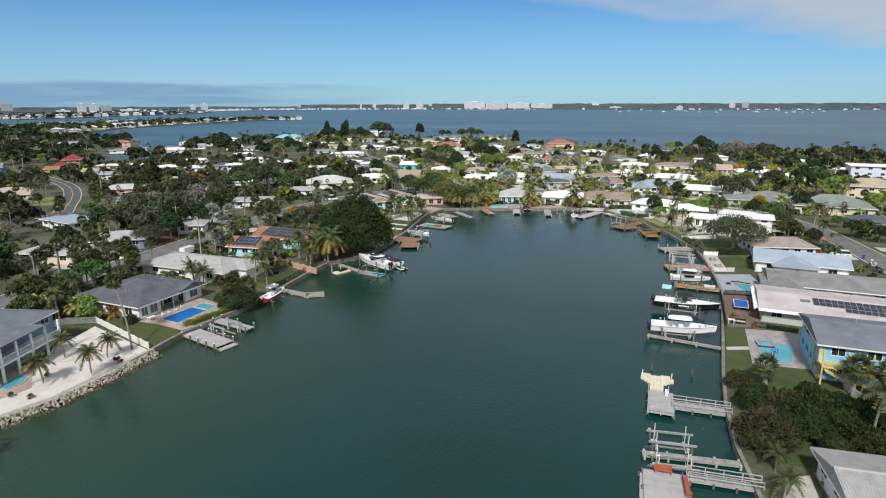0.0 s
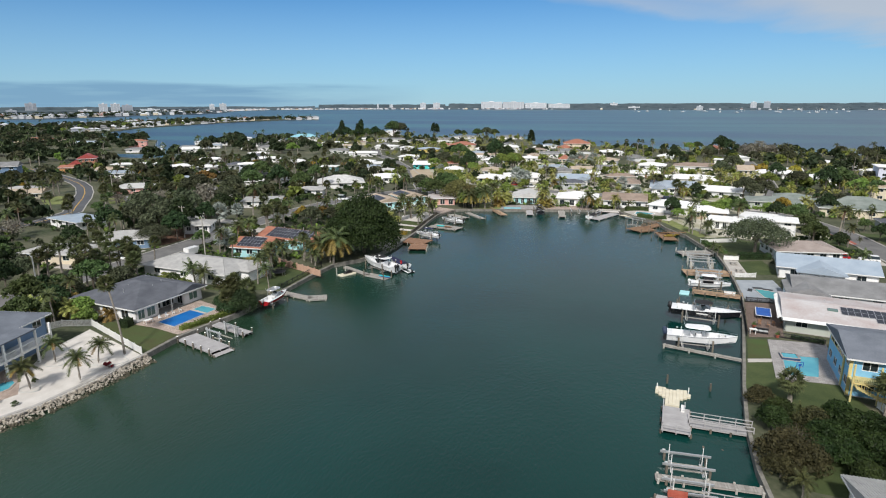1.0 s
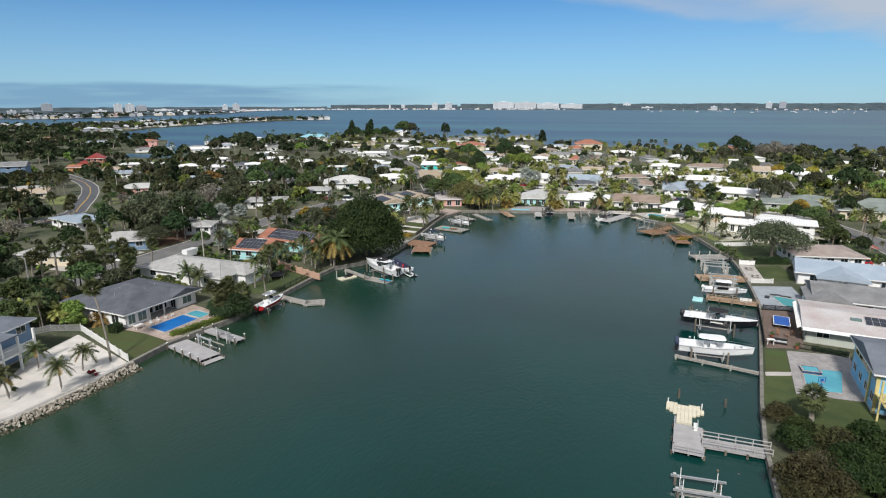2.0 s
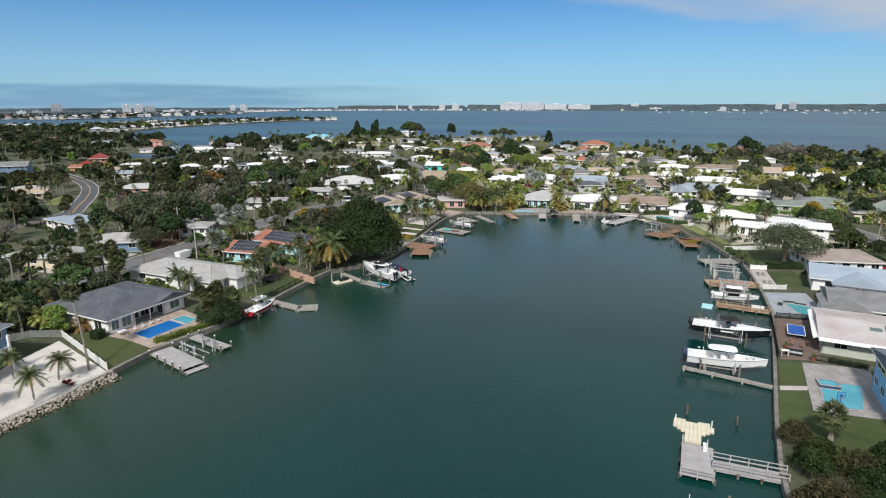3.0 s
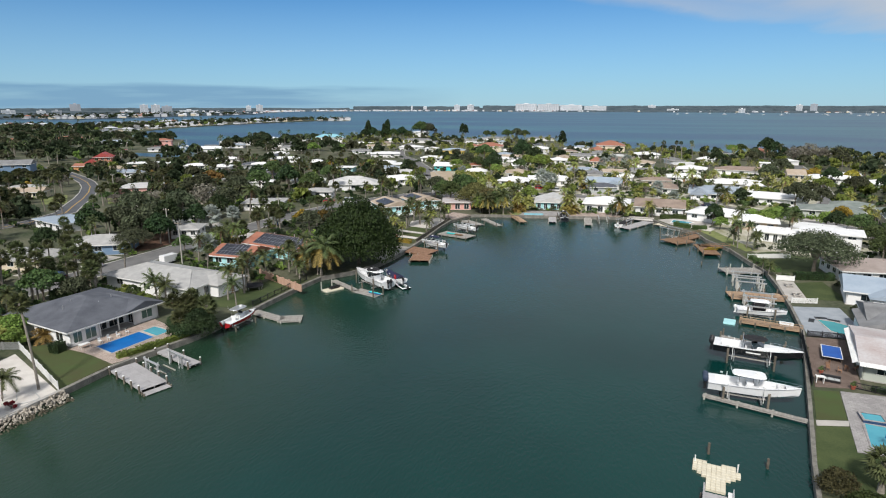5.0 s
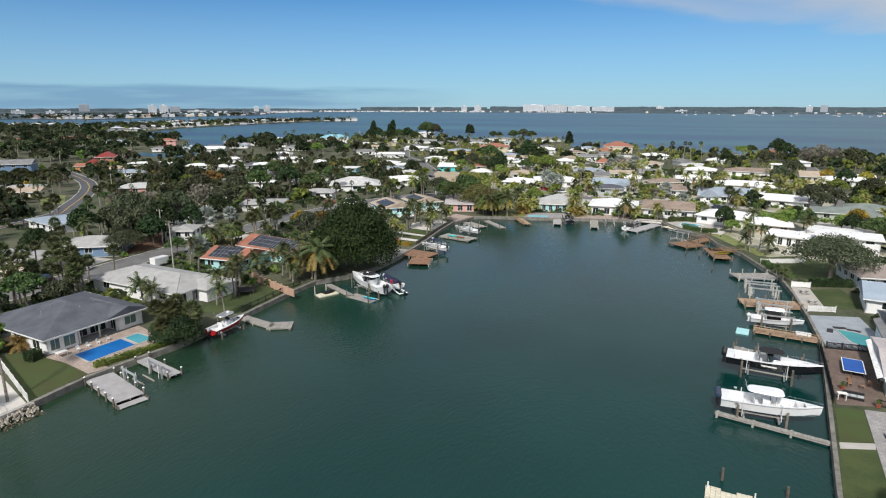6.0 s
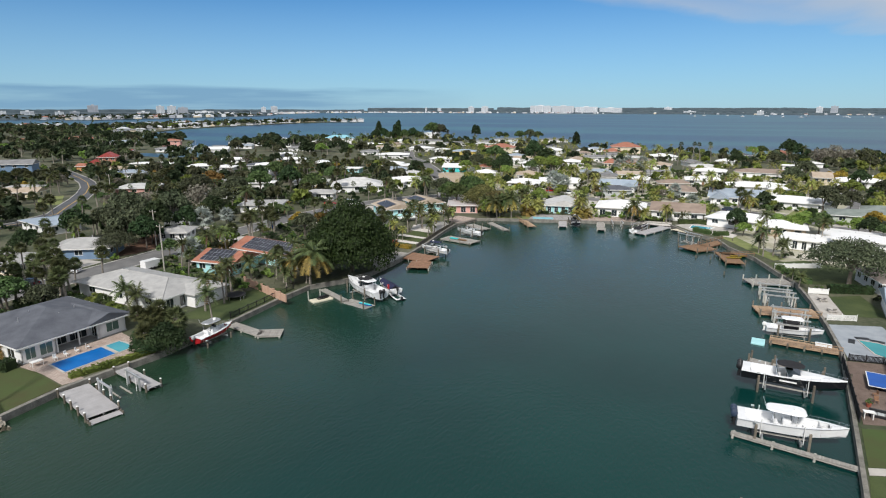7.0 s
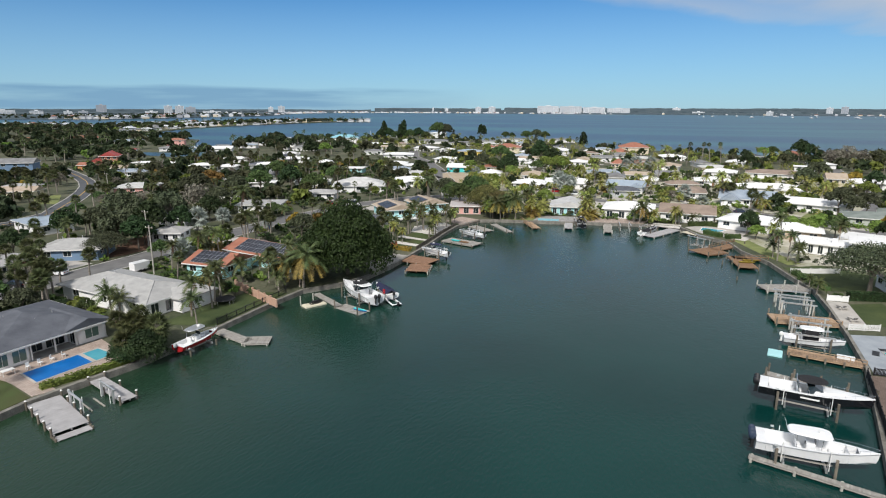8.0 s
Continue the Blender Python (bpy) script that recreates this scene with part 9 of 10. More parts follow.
# ---- vehicles, poles ----
def car(x, y, rot, paint, kind="sedan", label=""):
    """A car with body, cabin, windows, lamps and wheels. Local x forward."""
    root = thing("pickup_truck" if kind == "pickup" else ("van" if kind == "van" else "car"), (x, y, GROUND + 0.035), rot, label, "car")
    L, W2, h, c0, c1, ch = {"sedan": (4.6, 0.9, 0.85, -1.7, 0.9, 1.42), "suv": (4.7, 0.95, 0.95, -2.2, 0.9, 1.75), "pickup": (5.7, 1.0, 1.0, -0.6, 1.5, 1.85), "van": (5.3, 1.0, 1.0, -2.55, 1.7, 2.2)}[kind]
    bm = bmesh.new()
    prof = [(-L / 2, 0.45), (-L / 2 + 0.08, h), (c1 + 0.2, h), (L / 2 - 0.15, h * 0.85), (L / 2, 0.5), (L / 2 - 0.1, 0.28), (-L / 2 + 0.1, 0.28)]
    solid(bm, [(px, -W2, pz) for px, pz in prof], [(px, W2, pz) for px, pz in prof])
    bmesh.ops.recalc_face_normals(bm, faces=bm.faces)
    part("body", bm, paint, root)
    bm = bmesh.new()
    solid(bm, [(c0, -W2 + 0.05, h), (c1, -W2 + 0.05, h), (c1, W2 - 0.05, h), (c0, W2 - 0.05, h)], [(c0 + 0.35, -W2 + 0.2, ch), (c1 - 0.75, -W2 + 0.2, ch), (c1 - 0.75, W2 - 0.2, ch), (c0 + 0.35, W2 - 0.2, ch)])
    part("glazing", bm, "glass", root)
    part("cabin_roof", boxes((c0 + 0.3, -W2 + 0.17, ch - 0.06, c1 - 0.7, W2 - 0.17, ch + 0.03, 0.02)), paint, root)
    if kind == "pickup":
        part("bed", boxes((-L / 2 + 0.15, -W2 + 0.12, h, c0 - 0.1, W2 - 0.12, h + 0.03)), "black", root)
    for sx in (-L * 0.31, L * 0.32):
        for sy in (-1, 1):
            w = part("wheel", tube(bmesh.new(), [(sx, sy * W2 * 0.82, 0.34), (sx, sy * (W2 + 0.02), 0.34)], 0.34, 12), "tyre", root)
            part("rim", tube(bmesh.new(), [(sx, sy * (W2 + 0.021), 0.34), (sx, sy * (W2 + 0.035), 0.34)], 0.2, 8), "alu", w)
    for sy in (-0.65, 0.4):
        part("headlight", boxes((L / 2 - 0.12, sy, 0.55, L / 2 + 0.01, sy + 0.25, 0.7)), "chrome", root)
        part("tail_light", boxes((-L / 2 - 0.01, sy, 0.6, -L / 2 + 0.08, sy + 0.25, 0.75)), "gel_red", root)
    block(x, y, 2.6)
    return root


car(-108.8, 128.6, 237, "gel_black", "pickup", "black pickup truck parked on a drive")
car(-108.0, 122.1, 225, "gel", "suv", "white car parked on a drive")
car(-123.4, 117.5, 180, "gel_black", "sedan", "dark car parked off the street")
car(-124.0, 127.0, 200, "gel", "suv", "white car parked off the street")
car(-111.6, 234.3, 5, "gel", "van", "white van parked in a drive")
car(-120.6, 233.2, 20, "gel_red", "sedan", "red car parked beside a van")
car(65.6, 178.3, 174, "gel", "suv", "white car parked by the street")
car(59.3, 179.8, 174, "gel_red", "sedan", "dark red car parked under a carport")
car(40.0, 257.8, 35, "gel_black", "pickup", "black pickup truck parked on the street")
car(22.8, 273.8, 40, "gel_navy", "sedan", "dark blue car parked on a drive")
car(-47.5, 300.4, 20, "gel_red", "suv", "dark red car parked by a white house")
car(-38.6, 295.4, 20, "gel", "suv", "white car parked on a drive")
trl = thing("box_trailer", (-109.6, 136.2, GROUND), 83, "white enclosed box trailer beside the street", "trailer")
part("body", boxes((-1.9, -0.95, 0.5, 1.9, 0.95, 2.25, 0.05)), "gel", trl)
for sy in (-1.0, 0.85):
    for sx in (-0.5, 0.4):
        part("wheel", tube(bmesh.new(), [(sx, sy, 0.33), (sx, sy + 0.15, 0.33)], 0.33, 10), "tyre", trl)
part("drawbar", boxes((1.9, -0.06, 0.5, 3.4, 0.06, 0.6)), "black", trl)
for k, (x, y, h, arm) in enumerate(((-122.9, 101.2, 7.5, True), (-104.6, 135.4, 11, False), (-110.3, 184.2, 9.5, False), (68.4, 208, 9.5, False), (-213, 214, 10, False), (-126.4, 154, 10, False))):
    p = thing("street_lamp" if arm else "utility_pole", (x, y, GROUND), 0, "grey street lamp with a curved arm" if arm else "weathered wooden utility pole by the street", "lamp" if arm else "pole")
    part("pole", tube(bmesh.new(), [(0, 0, -0.3), (0.03, 0, h * 0.5), (0, 0, h)], [0.17, 0.15, 0.12], 7), "alu" if arm else "pile_light", p)
    if arm:
        part("arm", tube(bmesh.new(), [(0, 0, h - 0.4), (-1.0, 0.2, h + 0.2), (-2.4, 0.5, h + 0.3)], 0.06, 6), "alu", p)
        part("lamp_head", boxes((-3.0, 0.4, h + 0.22, -2.3, 0.68, h + 0.38, 0.03)), "white", p)
    else:
        part("crossarm", boxes((-1.1, -0.07, h - 0.6, 1.1, 0.07, h - 0.45)), "pile", p)
        for sx in (-0.9, 0, 0.9):
            part("insulator", boxes((sx - 0.05, -0.05, h - 0.45, sx + 0.05, 0.05, h - 0.25)), "white", p)
for x, y in ((-112.9, 186.3), (70.6, 176.8)):
    b = thing("wheelie_bin", (x, y, GROUND), 15, "blue wheeled rubbish bin at the kerb", "bin", "bins")
    part("body", tube(bmesh.new(), [(0, 0, 0), (0, 0, 1.0)], [0.34, 0.42], 4), "blue_play", b)
    part("lid", boxes((-0.36, -0.36, 1.0, 0.36, 0.36, 1.08, 0.02)), "blue_play", b)
for x, y in ((70.0, 170.4), (69.4, 166.8)):
    b = thing("mailbox", (x, y, GROUND), 10, "white mailbox on a post beside the street", "mailbox", "mailboxes")
    part("post", boxes((-0.08, -0.08, 0, 0.08, 0.08, 1.1)), "white", b)
    part("box", boxes((-0.18, -0.35, 1.1, 0.18, 0.35, 1.5, 0.05)), "white", b)

# a lift with a white boat at the near end of the left bank
boat_lift((-72.6, 46.6), 14, 5.0, 3.2, 3.0, 1.2, "dark boat lift beside the rocks", guides=False)
boat((-69.5, 47.5), (-76.5, 45.7), 1.3, 2.5, 1.1, "gel", "white boat on a lift by the rocks", 1, "white")

for ring in ([(-96, 113), (-81, 110.5), (-80, 114), (-95, 117)], [(-100, 126), (-95, 134), (-104, 140), (-108, 139)], [(-113, 122), (-104, 120), (-101, 128), (-108, 134)], [(-88, 134.4), (-80, 130), (-79, 134), (-86, 138)]):
    patch("lawn_side", ring, "grass", "patchy lawn between houses", "lawn", lift=0.03, blocked=False)

# Dark grass sheet that stands in for the shade under these trees.
patch("leaf_litter", [(22.2, 68.5), (25, 88), (36, 90), (40, 74), (36, 69.5), (25, 68.2)], "grass", "thin grass painted dark as shade under garden trees", "mulch", lift=0.02, blocked=False)
patch("red_mulch", [(69.4, 214), (70.2, 200), (68.2, 199), (66.8, 213)], "red_paint", "red mulch strip along the street", "mulch", lift=0.04)
for ring in ([(80, 150), (96, 150), (96, 168), (80, 170)], [(79, 178), (94, 176), (94, 192), (78.5, 194)], [(78, 200), (92, 198), (92, 216), (76, 218)], [(57, 190), (67, 189), (65, 206), (60, 208)]):
    patch("front_lawn", ring, "grass", "patchy front lawn beside the street", "lawn", lift=0.03, blocked=False)

# ---- trees of the neighbourhood ----
ficus = plant("ficus", -65.0, 151.4, 1.0)
ficus.scale = (0.83, 0.83, 1.18)
plant("coco", -68.4, 139.4, 1.25)
plant("coco", -72.6, 138.6, 0.9)


# open ground along the winding street, with lawns and verges
GLADES = [[(-166, 152), (-154, 166), (-196, 198), (-250, 243), (-268, 222), (-214, 178)]]
LOW_COPY = {"oak_far": "f_oak", "olive_far": "f_olive", "dark_far": "f_dark", "bright_far": "f_bright", "shrub": "u_shrub", "shrub_bright": "u_bright", "sunny": "f_sunny", "sunny_tall": "f_sunny", "clump": "f_clump", "sunny_oak": "f_bright", "rust_far": "f_olive"}
BEYOND = []  # trees too far off to be told apart one by one


def scatter(ring, count, mix, r=2.2, lo=0.75, hi=1.25, seed=5, gap=0.5):
    """Trees at random free spots of a piece of the plan."""
    for k, x, y, s, a in spots_in(ring, count, mix, lo, hi, seed, 0.8, r * gap):
        if not inside(x, y, LAND):
            continue
        if math.hypot(x, y - 30) < 215:
            plant(k, x, y, s)
        else:
            BEYOND.append((LOW_COPY.get(k, k), x, y, s, a))


def joined(name, spots, label, z=GROUND):
    """Trees (species, x, y, size, turn) as one piece: their crowns and trunks joined."""
    cache, verts, faces, mats, slots = {}, [], [], [], []
    base = 0
    for k, x, y, s, a in spots:
        for me in SPECIES[k][2]:
            if not me:
                continue
            if me.name not in cache:
                co = np.empty(len(me.vertices) * 3)
                me.vertices.foreach_get("co", co)
                cache[me.name] = (co.reshape(-1, 3), [tuple(p.vertices) for p in me.polygons])
            co, fc = cache[me.name]
            c, n = math.cos(a) * s, math.sin(a) * s
            if me.materials[0] not in slots:
                slots.append(me.materials[0])
            verts.append(np.stack([co[:, 0] * c - co[:, 1] * n + x, co[:, 0] * n + co[:, 1] * c + y, co[:, 2] * s + z], 1))
            faces += [tuple(i + base for i in f) for f in fc]
            mats += [slots.index(me.materials[0])] * len(fc)
            base += len(co)
    me = bpy.data.meshes.new(name)
    me.from_pydata(np.concatenate(verts).tolist(), [], faces)
    for m in slots:
        me.materials.append(m)
    me.polygons.foreach_set("material_index", mats)
    return tagged(new(name, me), label, "trees", kind="stuff")


def spots_in(ring, count, mix, lo, hi, seed, clear=1.0, spacing=0.0):
    g = random.Random(seed)
    xs, ys = [p[0] for p in ring], [p[1] for p in ring]
    keys, weights = list(mix), list(mix.values())
    found = []
    for _ in range(count * 40):
        if len(found) >= count:
            break
        x, y = g.uniform(min(xs), max(xs)), g.uniform(min(ys), max(ys))
        if inside(x, y, ring) and free(x, y, clear) and not any(inside(x, y, c) for c in GLADES):
            s = g.uniform(lo, hi)
            found.append((g.choices(keys, weights)[0], x, y, s, g.uniform(0, 6.28)))
            if spacing:
                block(x, y, spacing * s)
    return found


def grove(name, ring, count, mix, lo, hi, seed, label, z=GROUND):
    return joined(name, spots_in(ring, count, mix, lo, hi, seed), label, z)


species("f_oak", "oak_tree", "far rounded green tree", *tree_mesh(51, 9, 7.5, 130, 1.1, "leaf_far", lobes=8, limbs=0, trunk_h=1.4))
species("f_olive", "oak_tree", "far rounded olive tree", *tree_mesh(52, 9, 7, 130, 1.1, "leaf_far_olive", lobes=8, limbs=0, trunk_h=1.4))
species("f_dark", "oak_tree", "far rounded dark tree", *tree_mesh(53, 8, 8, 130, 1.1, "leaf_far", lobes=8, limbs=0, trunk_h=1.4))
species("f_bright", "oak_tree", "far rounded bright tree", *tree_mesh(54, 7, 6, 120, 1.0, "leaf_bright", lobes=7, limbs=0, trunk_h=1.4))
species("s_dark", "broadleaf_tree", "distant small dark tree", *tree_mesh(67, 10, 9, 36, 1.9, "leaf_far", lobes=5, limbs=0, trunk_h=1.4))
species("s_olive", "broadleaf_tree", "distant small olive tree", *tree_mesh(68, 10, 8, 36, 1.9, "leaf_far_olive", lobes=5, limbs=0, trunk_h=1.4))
species("f_sabal", "cabbage_palm", "far small round-headed palm", *palm_mesh(55, 6.5, "fan", "frond", 11, 2.1, 0.5, skirt=0, girth=0.2))
species("f_queen", "queen_palm", "far slim feathery palm", *palm_mesh(56, 8, "feather", "frond", 14, 3.0, 0.6, pairs=5, skirt=0))
species("u_shrub", "shrub", "low mixed garden shrub", *tree_mesh(57, 2.6, 1.8, 80, 0.4, "leaf_mid", trunk_h=0.3, lobes=5, limbs=0))
species("u_dark", "shrub", "low dark garden shrub", *tree_mesh(58, 2.4, 1.6, 80, 0.4, "leaf_dark", trunk_h=0.3, lobes=5, limbs=0))
species("u_bright", "shrub", "low bright garden shrub", *tree_mesh(59, 2.2, 1.5, 80, 0.4, "leaf_bright", trunk_h=0.3, lobes=5, limbs=0))
species("u_olive", "shrub", "low olive garden shrub", *tree_mesh(60, 2.6, 1.7, 80, 0.4, "leaf_olive", trunk_h=0.3, lobes=5, limbs=0))
species("f_sunny", "queen_palm", "far feathery palm in a sun-brightened green", *palm_mesh(65, 6.6, "feather", "frond_sun", 14, 3.1, 0.6, pairs=6, skirt=0))
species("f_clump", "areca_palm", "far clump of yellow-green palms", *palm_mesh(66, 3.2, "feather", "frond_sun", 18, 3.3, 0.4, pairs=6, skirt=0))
FAR = {"f_oak": 5, "f_olive": 6, "f_dark": 4, "f_bright": 2, "f_sabal": 4, "f_queen": 3}
SUBURB = {"oak_far": 4, "olive_far": 4, "dark_far": 1.5, "bright_far": 3, "sabal": 6, "sabal_tall": 2.5, "queen": 6, "queen_low": 3, "silver": 0.8, "areca": 2, "shrub": 4, "shrub_bright": 3, "rust_far": 0.4, "bare_far": 1, "washington": 0.7, "yellow_far": 0.4}
# Bright-coloured mix that stands in for the stronger sun behind the canal.
SUNNY = {"oak_far": 0.7, "olive_far": 0.6, "bright_far": 3, "sunny_oak": 5, "sunny": 8, "sunny_tall": 4, "clump": 5, "sabal": 1.5, "queen": 1.5, "silver": 1, "shrub": 2, "shrub_bright": 5, "bare_far": 0.5, "yellow_far": 0.4}
# Dark oaks and palms; their dark colour also carries the left side's cloud shade.
WOODED = {"oak_far": 3, "olive_far": 4.5, "dark_far": 6, "bright_far": 1.5, "sabal": 7, "sabal_tall": 4, "queen": 4.5, "bare_far": 2, "shrub": 4, "rust_far": 0.3}
# tall dark evergreens on the point, and single trees that stand out
for x, y, k, s in ((-610, 529, "pine_far", 1.5), 
                   (-80, 414, "dark_far", 1.9), (-70, 400, "dark_far", 1.7), (-62, 384, "bright_far", 1.7), (-85, 358, "dark_far", 1.4), (-109, 425, "oak_far", 1.7), (-110, 366, "bright_far", 1.2), (-159, 268, "oak_far", 1.3), (-168, 276, "bright_far", 1.4), (-183, 284, "oak_far", 1.5), (-150, 284, "oak_far", 1.2), (-176, 262, "dark_far", 1.3), (-249, 431, "bright_far", 1.6),
                   (-161, 176, "olive_far", 1.5), (-148, 182, "olive_far", 1.4), (-175, 223, "olive_far", 1.4), (-151, 150, "dark_far", 1.1), (-189, 246, "rust_far", 1.6), (-132, 160, "dark_far", 1.3), (-134, 152, "olive_far", 1.3), (-141, 165, "olive_far", 1.3), (-130, 169, "dark_far", 1.1), (-149, 158, "olive_far", 1.2),
                   (58, 366, "olive_far", 1.3), (63, 284, "olive_far", 1.1), (76, 250, "dark_far", 1.0), (82, 258, "olive_far", 1.1),
                   (-48, 308, "silver", 1.6), (-16, 334, "areca", 1.2), (-27, 300, "areca", 1.3), (-72, 262, "oak_far", 1.3), (-78, 252, "oak_far", 1.1), (-30, 262, "queen", 1.0), (-22, 268, "queen", 1.1), (10, 268, "silver", 1.2), (18, 292, "queen", 1.1), (26, 276, "sabal", 1.2), (30, 281, "coco", 0.9)):
    plant(k, x, y, s)
    block(x, y, 2.2 * s)
# Plants for the sunlit end: their colours are brightened in place of light.
species("sunny", "queen_palm", "feathery palm with fronds painted a sunlit yellow-green", *palm_mesh(61, 5.6, "feather", "frond_sun", 22, 3.0, 0.5, skirt=5, dry="frond_gold"))
species("sunny_tall", "queen_palm", "tall feathery palm with sun-brightened yellow-green fronds", *palm_mesh(62, 8.2, "feather", "frond_sun", 20, 3.1, 0.9, skirt=4))
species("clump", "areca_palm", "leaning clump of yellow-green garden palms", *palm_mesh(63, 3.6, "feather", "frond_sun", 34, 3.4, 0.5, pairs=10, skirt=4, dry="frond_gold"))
species("sunny_oak", "broadleaf_tree", "rounded garden tree in a sun-brightened yellow-green", *tree_mesh(64, 7.5, 6, 1500, 0.27, "leaf_bright", lobes=15))
